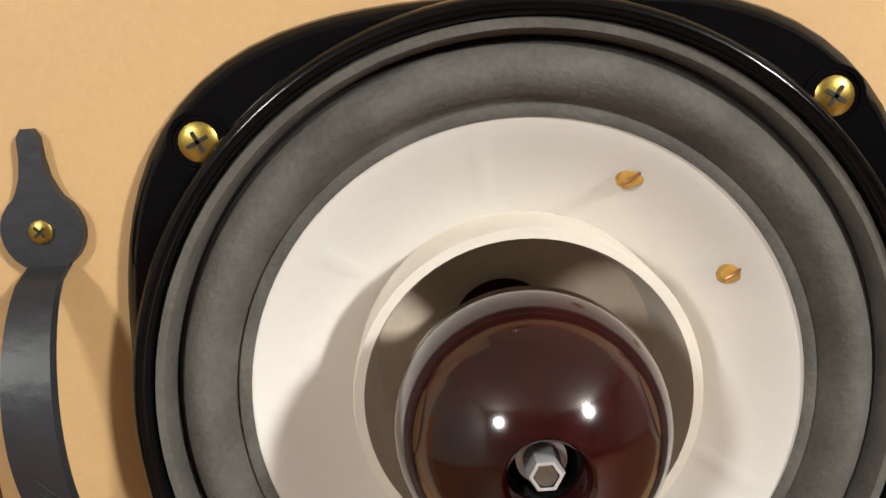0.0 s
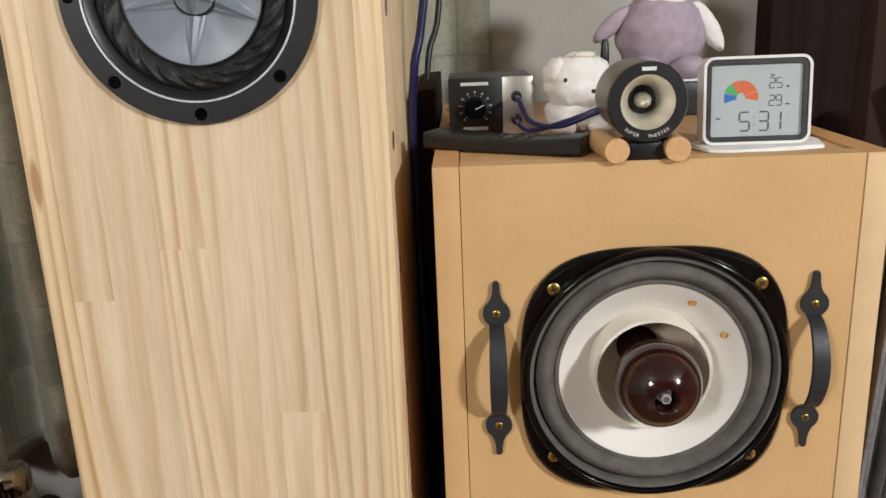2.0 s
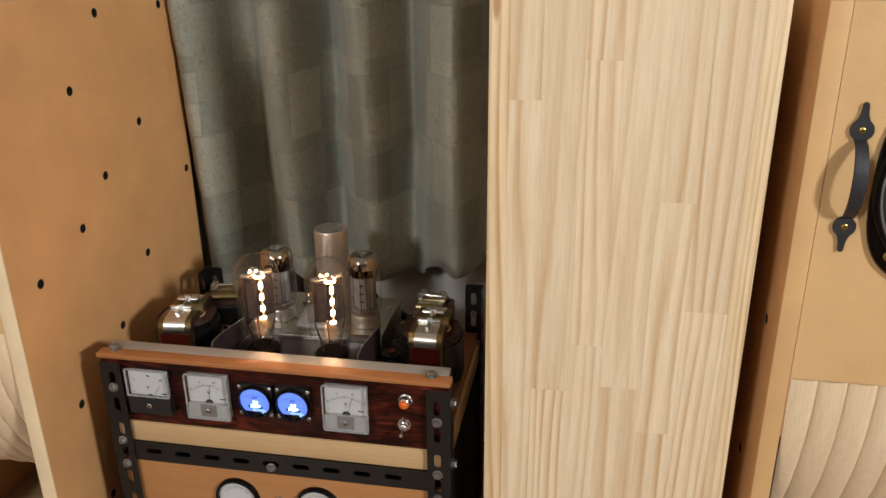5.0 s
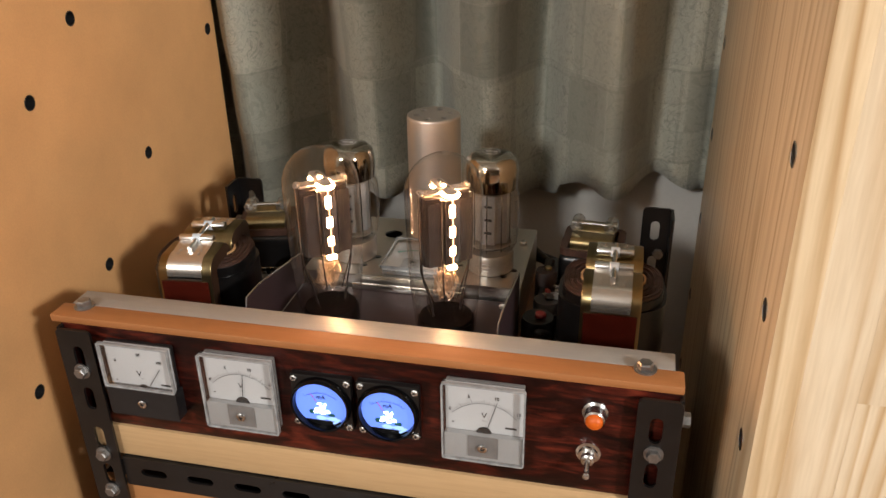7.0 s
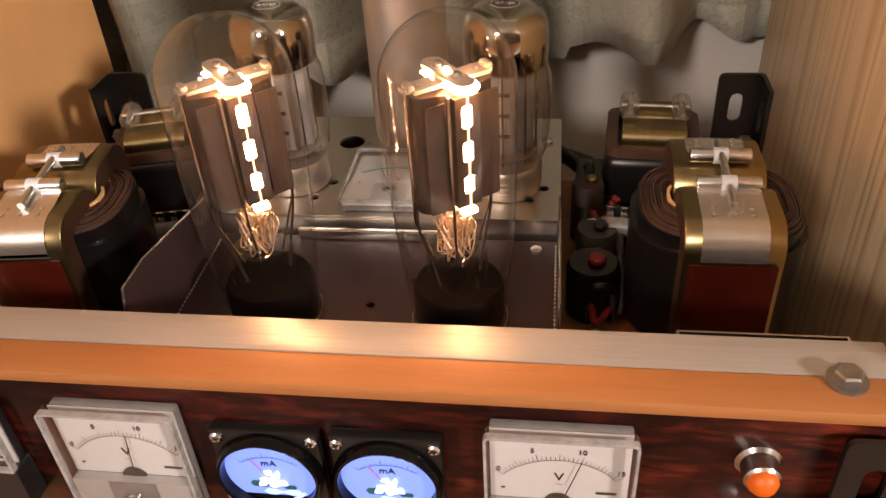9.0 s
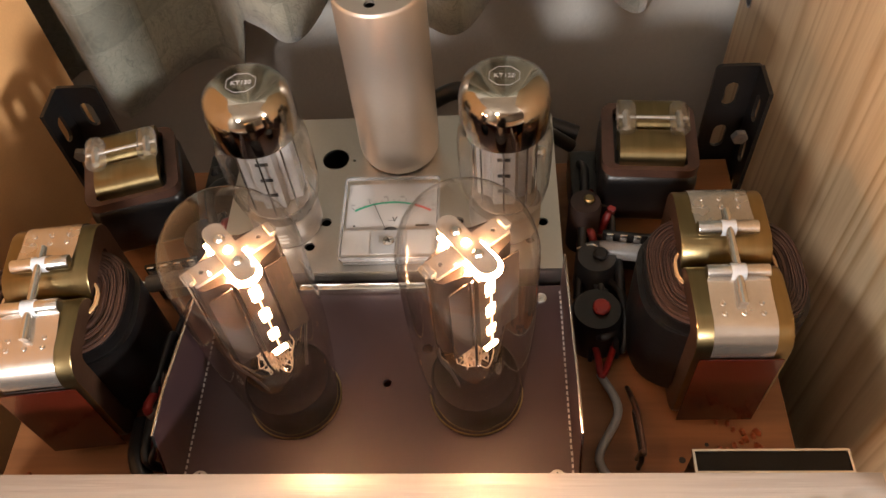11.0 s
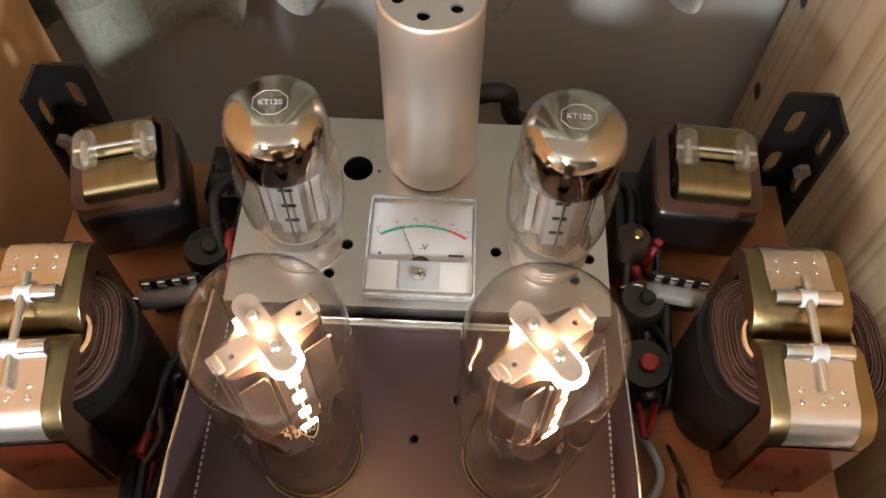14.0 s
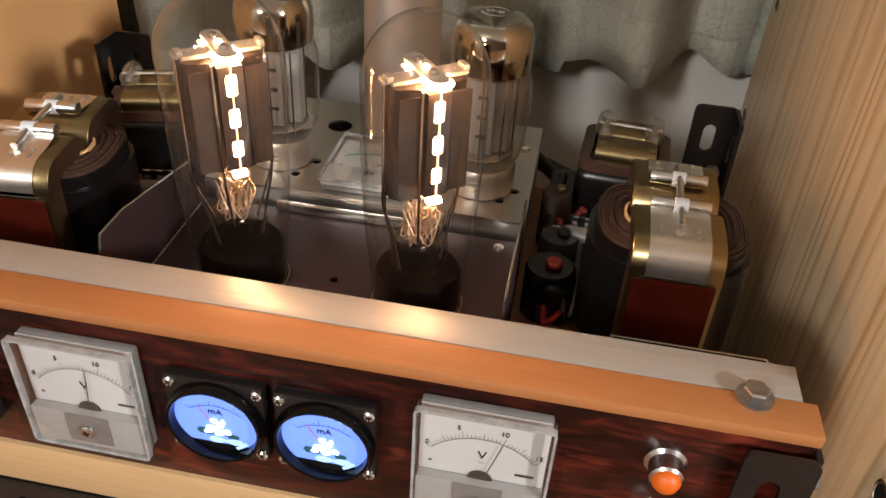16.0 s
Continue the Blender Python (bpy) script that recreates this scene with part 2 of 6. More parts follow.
CONE = plain("white_paper_cone", (0.74, 0.715, 0.68), 0.7, var=0.03, big=18, fine=260, relief=0.12)
COLLAR = plain("cream_paper_collar", (0.76, 0.70, 0.61), 0.7, var=0.05, big=30)
INNER = plain("cream_inner_cone", (0.62, 0.52, 0.41), 0.75, var=0.08, big=24)
LACQUER = plain("dark_red_lacquer", (0.026, 0.0025, 0.0025), 0.12, var=0.55, big=38, fine=200, relief=0.05, coat=0.5)
NECK = plain("shaded_plug_wood", (0.016, 0.004, 0.003), 0.8, var=0.3, big=60, spec=0.1)
BRASS = plain("yellow_brass_screw", (0.48, 0.35, 0.085), 0.32, metal=1.0, var=0.2, big=200)
NUT = plain("zinc_nut", (0.75, 0.76, 0.78), 0.45, metal=0.6, var=0.08, big=200)
BOLT = plain("dull_zinc", (0.30, 0.29, 0.28), 0.38, metal=0.9, var=0.15, big=150)
STEEL = plain("bright_steel", (0.66, 0.65, 0.63), 0.22, metal=1.0, var=0.12, big=90)
ALU = plain("satin_aluminium", (0.66, 0.63, 0.59), 0.33, metal=1.0, var=0.05, big=14, fine=500, relief=0.05)
CAN = plain("satin_grey_can", (0.64, 0.595, 0.545), 0.42, metal=0.85, var=0.03, big=14, fine=500, relief=0.05)
ALU_BAR = plain("brushed_aluminium_bar", (0.36, 0.34, 0.315), 0.38, metal=0.4, spec=0.35, var=0.08, big=30, fine=300, relief=0.55, stretch=(0.05, 1, 1))
TAPE = plain("crinkled_foil_tape", (0.72, 0.69, 0.63), 0.2, metal=1.0, var=0.1, big=120, fine=160, relief=0.9)
DECK = plain("dark_brown_deck_steel", (0.032, 0.017, 0.019), 0.45, metal=0.2, var=0.06, big=9, fine=260, relief=0.06)
CORE_BRASS = plain("brass_core_band", (0.27, 0.205, 0.10), 0.30, metal=1.0, var=0.18, big=60, fine=200, relief=0.06, stretch=(1, 0.1, 0.1))
CORE_SIDE = plain("brown_core_side", (0.055, 0.028, 0.016), 0.42, metal=0.4, var=0.25, big=60)
COIL_BLACK = plain("black_coil_tape", (0.005, 0.0045, 0.0045), 0.3, var=0.3, big=40, relief=0.2)
COIL_PAPER = plain("brown_coil_paper", (0.062, 0.030, 0.021), 0.45, var=0.25, big=70, relief=0.2)
COIL_DARK = plain("dark_coil_layer", (0.020, 0.009, 0.006), 0.6, var=0.25, big=70)
RED_TAPE = plain("red_brown_film", (0.050, 0.006, 0.003), 0.22, var=0.25, big=40, relief=0.05, coat=0.4)
BLACK_PLASTIC = plain("black_plastic", (0.012, 0.012, 0.013), 0.35, var=0.15, big=60, relief=0.1)
GREY_PLASTIC = plain("dark_grey_plastic", (0.032, 0.034, 0.037), 0.4, var=0.1, big=60)
WHITE_PLASTIC = plain("white_plastic", (0.74, 0.73, 0.72), 0.35, var=0.02, big=40, relief=0.02)
DIAL_WHITE = plain("white_dial_card", (0.50, 0.50, 0.50), 0.5, var=0.02, big=30, relief=0.0)
FROST = plain("grey_frosted_cover", (0.33, 0.33, 0.325), 0.35, var=0.06, big=60)
FROST_PALE = plain("milky_cover_band", (0.47, 0.46, 0.44), 0.4, var=0.05, big=60)
CLEAR_RIM = plain("glossy_clear_edge", (0.30, 0.30, 0.30), 0.10, var=0.25, big=160, relief=0.05)
BLOCK_GREY = plain("grey_coil_block", (0.17, 0.165, 0.16), 0.35, var=0.15, big=120)
LCD = plain("grey_green_lcd", (0.42, 0.47, 0.485), 0.3, var=0.03, big=20, relief=0.0)
LCD_INK = plain("lcd_dark_segment", (0.10, 0.11, 0.12), 0.4, var=0.05)
INK = plain("black_print", (0.012, 0.012, 0.012), 0.5, var=0.1)
PALE_PRINT = plain("white_print", (0.72, 0.72, 0.70), 0.5, var=0.03)
GREEN_INK = plain("green_print", (0.02, 0.33, 0.20), 0.5, var=0.05)
RED_INK = plain("red_print", (0.62, 0.05, 0.04), 0.5, var=0.05)
FAN_BLUE = plain("blue_print", (0.02, 0.14, 0.52), 0.5, var=0.03)
FAN_GREEN = plain("leaf_green_print", (0.06, 0.38, 0.12), 0.5, var=0.03)
FAN_ORANGE = plain("orange_print", (0.62, 0.12, 0.03), 0.5, var=0.03)
CLOTH = plain("white_cloth", (0.80, 0.79, 0.78), 0.9, var=0.04, big=60, fine=900, relief=0.5, spec=0.1)
PLUSH_WHITE = plain("white_plush", (0.80, 0.77, 0.75), 0.95, var=0.07, big=90, fine=700, relief=0.9, spec=0.05)
PLUSH_LILAC = plain("lilac_plush", (0.40, 0.33, 0.40), 0.95, var=0.12, big=90, fine=600, relief=1.0, spec=0.05)
PLUSH_GREY = plain("dark_grey_plush", (0.07, 0.065, 0.07), 0.95, var=0.1, big=90, fine=600, relief=0.8, spec=0.05)
PLUSH_NOSE = plain("mauve_plush", (0.30, 0.245, 0.31), 0.9, var=0.1, big=90, fine=600, relief=0.6, spec=0.05)
WALLPAPER = plain("off_white_wallpaper", (0.50, 0.485, 0.45), 0.85, var=0.05, big=5, fine=260, relief=0.6, spec=0.2)
ROOM = plain("unseen_wall_surface", (0.42, 0.39, 0.355), 0.9, var=0.05, big=4, fine=120, relief=0.2)
CEIL = plain("unseen_ceiling_surface", (0.68, 0.65, 0.60), 0.9, var=0.03, big=4, fine=120, relief=0.2)
CABLE_BLUE = plain("navy_cable", (0.012, 0.014, 0.085), 0.32, var=0.15, big=60)
CABLE_BLACK = plain("black_cable", (0.010, 0.010, 0.011), 0.4, var=0.15, big=60)
CABLE_RED = plain("red_wire", (0.20, 0.014, 0.012), 0.4, var=0.15, big=60)
GLUE = plain("amber_glue", (0.46, 0.25, 0.05), 0.25, var=0.3, big=200, relief=0.3)
RUST_GLUE = plain("rust_red_sealant", (0.30, 0.075, 0.022), 0.5, var=0.3, big=150, fine=400, relief=1.0)
DRIVER_CONE = plain("blue_grey_cone", (0.175, 0.20, 0.24), 0.36, var=0.10, big=40, fine=500, relief=0.05)
DRIVER_EDGE = plain("black_pleated_cloth", (0.014, 0.014, 0.014), 0.55, var=0.2, big=60, fine=600, relief=0.3)
TWEETER_BODY = plain("bronze_grey_metal", (0.20, 0.175, 0.14), 0.35, metal=0.9, var=0.1, big=60)
TWEETER_HORN = plain("champagne_horn", (0.78, 0.74, 0.64), 0.36, metal=0.75, var=0.08, big=60)
ANODE = plain("dark_grey_anode", (0.060, 0.048, 0.044), 0.34, metal=0.75, var=0.2, big=120)
PALE_MICA = plain("white_mica", (0.22, 0.185, 0.15), 0.45, var=0.06, big=120)
NICKEL = plain("grey_nickel_sheet", (0.36, 0.35, 0.34), 0.38, metal=0.35, var=0.12, big=90)
MICA = plain("pale_mica", (0.22, 0.17, 0.125), 0.5, var=0.1, big=120)
GETTER = plain("mirror_getter", (0.43, 0.385, 0.31), 0.06, metal=1.0, var=0.1, big=40, relief=0.0)
TUBE_BASE = plain("tube_base", (0.0014, 0.0009, 0.0009), 0.6, spec=0.06, var=0.2, big=80)
COPPER = plain("copper_wire", (0.55, 0.30, 0.17), 0.3, metal=1.0, var=0.2, big=200)
STRAW = plain("straw_coloured_wire", (0.62, 0.44, 0.30), 0.35, metal=0.7, var=0.2, big=200)
STRAP = plain("brushed_steel_strap", (0.62, 0.57, 0.51), 0.26, metal=0.9, var=0.1, big=40, fine=300, relief=0.12)
BASE_METAL = plain("dull_tube_base_metal", (0.46, 0.43, 0.39), 0.38, metal=0.8, var=0.12, big=60)
RECORD = plain("record_sleeve_edge", (0.21, 0.205, 0.21), 0.6, var=0.35, big=26, fine=260, relief=0.2, rnd=40.0)
GLASS = glass("tube_glass", (0.98, 0.965, 0.945), 0.95, 0.045, 0.0014, 0.035, 3.6, 0.05)
GLASS_CLEAN = glass("driver_tube_glass", (0.985, 0.98, 0.97), 0.85, 0.09, 0.0, 0.04, 3.0, 0.25)
CLEAR = glass("clear_plastic", (0.95, 0.95, 0.95), 0.85, 0.05, 0.02, 0.05, 2.5)
ACRYL = glass("clear_post", (0.90, 0.90, 0.88), 0.9, 0.12, 0.16, 0.08, 2.5)
HOT = glow("glowing_filament", (1.0, 0.55, 0.26), 120.0)
WARM = glow("warm_filament_top", (1.0, 0.51, 0.22), 580.0)
DIM = glow("orange_hot_wire", (1.0, 0.50, 0.22), 5.0)
BLUE_LIT = glow("blue_lit_dial", (0.15, 0.28, 1.0), 0.95)
PALE_GLARE = glow("pale_blue_glare", (0.34, 0.56, 1.0), 1.1)
TEAL = plain("teal_dial_patch", (0.01, 0.09, 0.11), 0.4, var=0.2)
NYLON = plain("pale_nylon_sleeve", (0.52, 0.56, 0.60), 0.4, var=0.05, big=90)
WHITE_GLARE = glow("white_dial_glare", (0.55, 0.75, 1.0), 7.0)
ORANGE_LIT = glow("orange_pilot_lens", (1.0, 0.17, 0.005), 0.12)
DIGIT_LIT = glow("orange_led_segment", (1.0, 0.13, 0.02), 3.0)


def shade_lines(t, col):
    return mix(t, col, (0.90, 0.91, 0.90), 1.0, "MULTIPLY")


def curtain_material():
    """Grey-green jacquard: patches of slightly different tone with fine line motifs."""
    m, t, p = nodes_of("jacquard_curtain")
    tc, sp, cb = t.nodes.new("ShaderNodeTexCoord"), t.nodes.new("ShaderNodeSeparateXYZ"), t.nodes.new("ShaderNodeCombineXYZ")
    t.links.new(tc.outputs["Object"], sp.inputs[0])
    t.links.new(sp.outputs[0], cb.inputs[0])
    t.links.new(sp.outputs[2], cb.inputs[1])
    outs = []
    for sc, rw, rh, mortar in ((1.0, 0.043, 0.105, 0.0016), (1.0, 0.061, 0.076, 0.0010)):
        b = t.nodes.new("ShaderNodeTexBrick")
        b.offset, b.squash = 0.37, 0.7
        b.inputs["Color1"].default_value, b.inputs["Color2"].default_value = (0, 0, 0, 1), (1, 1, 1, 1)
        b.inputs["Mortar"].default_value = (0.5, 0.5, 0.5, 1)
        b.inputs["Scale"].default_value, b.inputs["Mortar Size"].default_value = sc, mortar
        b.inputs["Brick Width"].default_value, b.inputs["Row Height"].default_value = rw, rh
        t.links.new(cb.outputs[0], b.inputs["Vector"])
        outs.append(b)
    v = tc.outputs["Object"]
    n1, n2 = noise_node(t, v, 60, 4, 0.6, 2.5), noise_node(t, v, 900, 2)
    tone = mix(t, outs[0].outputs["Color"], outs[1].outputs["Color"], 0.45)
    col = ramp(t, tone, [(0.0, (0.175, 0.180, 0.147)), (0.45, (0.285, 0.290, 0.238)), (1.0, (0.465, 0.450, 0.368))])
    col = mix(t, col, ramp(t, n1, [(0.42, (0.72, 0.74, 0.74)), (0.5, (1, 1, 1)), (0.58, (0.86, 0.88, 0.88))]), 0.7, "MULTIPLY")
    vine = ramp(t, noise_node(t, v, 34, 2, 0.5, 3.0), [(0.465, (0, 0, 0)), (0.485, (1, 1, 1)), (0.505, (0, 0, 0))])
    vine = mix(t, (0.0, 0.0, 0.0), vine, ramp(t, outs[1].outputs["Color"], [(0.45, (0, 0, 0)), (0.6, (1, 1, 1))]))
    col = mix(t, col, mix(t, col, (0.62, 0.64, 0.64), 1.0, "MULTIPLY"), vine)
    col = mix(t, col, shade_lines(t, col), outs[0].outputs["Fac"])
    col = mix(t, col, ramp(t, n2, [(0.3, (0.85, 0.85, 0.85)), (0.7, (1, 1, 1))]), 0.7, "MULTIPLY")
    t.links.new(col, p.inputs["Base Color"])
    p.inputs["Roughness"].default_value = 0.75
    p.inputs["Sheen Weight"].default_value = 0.25
    relief = mix(t, n1, outs[1].outputs["Fac"], 0.35)
    relief = mix(t, relief, outs[0].outputs["Fac"], 0.35)
    bump(t, p, relief, 0.6, 0.0025)
    return m


CURTAIN = curtain_material()


# ---- mesh helpers ----
def B():
    return bmesh.new()


def box(bm, x0, x1, y0, y1, z0, z1, bevel=0.0, seg=2, mi=0):
    r = bmesh.ops.create_cube(bm, size=1.0, matrix=Matrix.LocRotScale(((x0 + x1) / 2, (y0 + y1) / 2, (z0 + z1) / 2), None, (abs(x1 - x0), abs(y1 - y0), abs(z1 - z0))))
    faces = {f for v in r["verts"] for f in v.link_faces}
    for f in faces:
        f.material_index = mi
    if bevel:
        edges = list({e for v in r["verts"] for e in v.link_edges})
        q = bmesh.ops.bevel(bm, geom=edges, offset=bevel, segments=seg, affect="EDGES", profile=0.5)
        for f in q["faces"]:
            f.material_index = mi
    return bm


def at_axis(axis, r, a, h):
    c, s = r * math.cos(a), r * math.sin(a)
    return {"z": (c, s, h), "y": (c, h, s), "x": (h, c, s)}[axis]


def lathe(bm, prof, axis="z", o=(0, 0, 0), seg=40, mi=0, wobble=None, closed=False):
    """A turned body: rows of (radius, height) along an axis through o."""
    rings = []
    for r, h in prof:
        if r <= 1e-6:
            rings.append([bm.verts.new(Vector(at_axis(axis, 0, 0, h)) + Vector(o))])
        else:
            rings.append([bm.verts.new(Vector(at_axis(axis, r * (wobble(2 * math.pi * i / seg) if wobble else 1), 2 * math.pi * i / seg, h)) + Vector(o)) for i in range(seg)])
    if closed:
        rings.append(rings[0])
    for a, b in zip(rings, rings[1:]):
        for i in range(seg):
            j = (i + 1) % seg
            loop = ([a[0]] if len(a) == 1 else [a[i], a[j]]) + ([b[0]] if len(b) == 1 else [b[j], b[i]])
            if len(loop) > 2:
                bm.faces.new(loop).material_index = mi
    return bm


def disc(bm, r, h0, h1, axis="z", o=(0, 0, 0), seg=28, bevel=0.0, mi=0):
    b = min(bevel, r * 0.5, abs(h1 - h0) * 0.5)
    s = 1 if h1 > h0 else -1
    prof = [(0, h0), (r - b, h0), (r, h0 + s * b), (r, h1 - s * b), (r - b, h1), (0, h1)] if b else [(0, h0), (r, h0), (r, h1), (0, h1)]
    return lathe(bm, prof, axis, o, seg, mi)


def tube(bm, pts, r, seg=8, mi=0):
    """A round cable or rod along points."""
    pts = [Vector(p) for p in pts]
    rings, up = [], Vector((0.123, 0.331, 0.935))
    for i, p in enumerate(pts):
        d = (pts[min(i + 1, len(pts) - 1)] - pts[max(i - 1, 0)]).normalized()
        u = (up - d * up.dot(d)).normalized()
        w = d.cross(u)
        up = u
        rings.append([bm.verts.new(p + r * (u * math.cos(2 * math.pi * k / seg) + w * math.sin(2 * math.pi * k / seg))) for k in range(seg)])
    for a, b in zip(rings, rings[1:]):
        for k in range(seg):
            bm.faces.new((a[k], a[(k + 1) % seg], b[(k + 1) % seg], b[k])).material_index = mi
    bm.faces.new(rings[0][::-1]).material_index = mi
    bm.faces.new(rings[-1]).material_index = mi
    return bm


def smooth_path(pts, n=8):
    """A rounded path through a few points."""
    p = [Vector(q) for q in pts]
    p = [2 * p[0] - p[1]] + p + [2 * p[-1] - p[-2]]
    out = []
    for i in range(1, len(p) - 2):
        for k in range(n):
            t = k / n
            out.append(0.5 * (2 * p[i] + (p[i + 1] - p[i - 1]) * t + (2 * p[i - 1] - 5 * p[i] + 4 * p[i + 1] - p[i + 2]) * t * t + (3 * p[i] - p[i - 1] - 3 * p[i + 1] + p[i + 2]) * t ** 3))
    return out + [p[-2]]


def put(plane, u, v, d):
    return {"xz": (u, d, v), "yz": (d, u, v), "xy": (u, v, d)}[plane]


def plate(bm, outline, holes, plane, d0, d1, mi=0):
    """A sheet with its real holes, from depth d0 to d1."""
    made, edges = [], []
    for loop in [outline] + list(holes):
        vs = [bm.verts.new(put(plane, u, v, d0)) for u, v in loop]
        made += vs
        edges += [bm.edges.new((vs[i], vs[(i + 1) % len(vs)])) for i in range(len(vs))]
    f = bmesh.ops.triangle_fill(bm, use_beauty=True, use_dissolve=False, edges=edges)
    faces = [g for g in f["geom"] if isinstance(g, bmesh.types.BMFace)]
    ex = bmesh.ops.extrude_face_region(bm, geom=faces, use_keep_orig=True)
    off = Vector(put(plane, 0, 0, d1 - d0))
    for g in ex["geom"]:
        if isinstance(g, bmesh.types.BMVert):
            g.co += off
    for g in faces:
        g.material_index = mi
    for g in ex["geom"]:
        if isinstance(g, bmesh.types.BMFace):
            g.material_index = mi
    return bm


def circle(u, v, r, n=16, squash=1.0):
    return [(u + r * math.cos(2 * math.pi * i / n), v + r * squash * math.sin(2 * math.pi * i / n)) for i in range(n)]


def slot(u, v, w, h, n=5):
    """A slot with round ends, long along v if h > w."""
    if h >= w:
        r, s = w / 2, h / 2 - w / 2
        return [(u + r * math.cos(a), v + s + r * math.sin(a)) for a in np.linspace(0, math.pi, n)] + [(u + r * math.cos(a), v - s + r * math.sin(a)) for a in np.linspace(math.pi, 2 * math.pi, n)]
    return [(u + q - v, v + p - u) for p, q in slot(u, v, h, w, n)]


def rect(u0, u1, v0, v1, r=0.0, n=4):
    if not r:
        return [(u0, v0), (u1, v0), (u1, v1), (u0, v1)]
    out = []
    for cu, cv, a0 in ((u1 - r, v0 + r, -90), (u1 - r, v1 - r, 0), (u0 + r, v1 - r, 90), (u0 + r, v0 + r, 180)):
        out += [(cu + r * math.cos(radians(a0 + 90 * k / n)), cv + r * math.sin(radians(a0 + 90 * k / n))) for k in range(n + 1)]
    return out


def mesh_of(name, bm, mats, fine=40):
    bmesh.ops.recalc_face_normals(bm, faces=bm.faces)
    me = bpy.data.meshes.new(name)
    bm.to_mesh(me)
    bm.free()
    for m in mats if isinstance(mats, (list, tuple)) else [mats]:
        me.materials.append(m)
    for p in me.polygons:
        p.use_smooth = True
    me.set_sharp_from_angle(angle=radians(fine))
    return me


def part(name, bm, mats, parent=None, label="", fine=40):
    ob = new(name, mesh_of(name, bm, mats, fine))
    ob.parent = parent
    return tagged(ob, label)


def thing(name, o, label, category, group="", kind="", rz=0.0):
    ob = new(name)
    ob.empty_display_size = 0.05
    ob.matrix_basis = pose(*o, 0, 0, rz)
    return tagged(ob, label, category, group, kind)


def text_part(name, words, size, m, parent, mat, label="", thick=0.0002):
    """Flat lettering as a mesh; m places it in its parent, reading along x, tops along y."""
    cu = bpy.data.curves.new(name, "FONT")
    cu.body, cu.size, cu.align_x, cu.align_y, cu.extrude = words, size, "CENTER", "CENTER", thick
    tmp = new(name, cu)
    me = bpy.data.meshes.new_from_object(tmp.evaluated_get(bpy.context.evaluated_depsgraph_get()))
    bpy.data.objects.remove(tmp)
    me.materials.clear()
    me.materials.append(mat)
    me.transform(m)
    ob = new(name, me)
    ob.parent = parent
    return tagged(ob, label)


FACE = pose(0, 0, 0, 90)  # lettering that faces the front (-y)


def screw_head(bm, x, y, z, r, h=0.002, mi=0, mi2=1, turn=20):
    """A cross-slotted screw head that faces -y."""
    lathe(bm, [(r, y), (r, y - h * 0.5), (r * 0.7, y - h), (0, y - h)], "y", (x, 0, z), 20, mi)
    for a in (turn, turn + 90):
        c, s = math.cos(radians(a)), math.sin(radians(a))
        q = [(x + r * (0.6 * c * p - 0.10 * s * w), z + r * (0.6 * s * p + 0.10 * c * w)) for p, w in ((-1, -1), (1, -1), (1, 1), (-1, 1))]
        vs = [bm.verts.new((u, y - h - 0.0003, v)) for u, v in q]
        bm.faces.new(vs).material_index = mi2
    return bm


def hex_bolt(bm, o, r, h, axis="z", mi=0):
    s = 1 if axis == "z" else -1
    lathe(bm, [(0, 0), (r * 1.35, 0), (r * 1.35, s * h * 0.2), (0, s * h * 0.2)], axis, o, 20, mi)
    lathe(bm, [(r, s * h * 0.2), (r, s * h * 0.85), (r * 0.85, s * h), (0, s * h)], axis, o, 6, mi)
    return bm


# ---- the room ----
def slab(name, x0, x1, y0, y1, z0, z1, m, label, category):
    return tagged(part(name, box(B(), x0, x1, y0, y1, z0, z1), m), label, category, kind="structure")


slab("floor", -2.4, 4.3, -5.0, 0.78, -0.06, 0.0, FLOOR, "brown wooden floor boards under the loudspeakers", "floor")
slab("wall_back", -2.4, 4.3, 0.74, 0.84, 0.0, 2.5, WALLPAPER, "off-white papered wall behind the curtain", "wall")
# Unseen walls and ceiling, added to close the room and bounce the light.
slab("wall_left", -2.5, -2.4, -5.0, 0.84, 0.0, 2.5, ROOM, "unseen plain side wall added to close the room", "wall")
slab("wall_right", 4.3, 4.4, -5.0, 0.84, 0.0, 2.5, ROOM, "unseen plain side wall added to close the room", "wall")
slab("wall_front", -2.4, 4.3, -5.1, -5.0, 0.0, 2.5, ROOM, "unseen plain wall added behind the viewer", "wall")
slab("ceiling", -2.4, 4.3, -5.0, 0.78, 2.5, 2.58, CEIL, "unseen pale ceiling added to close the room", "ceiling")


CURTAIN_PITCH, CURTAIN_SHIFT = 0.131, 0.035


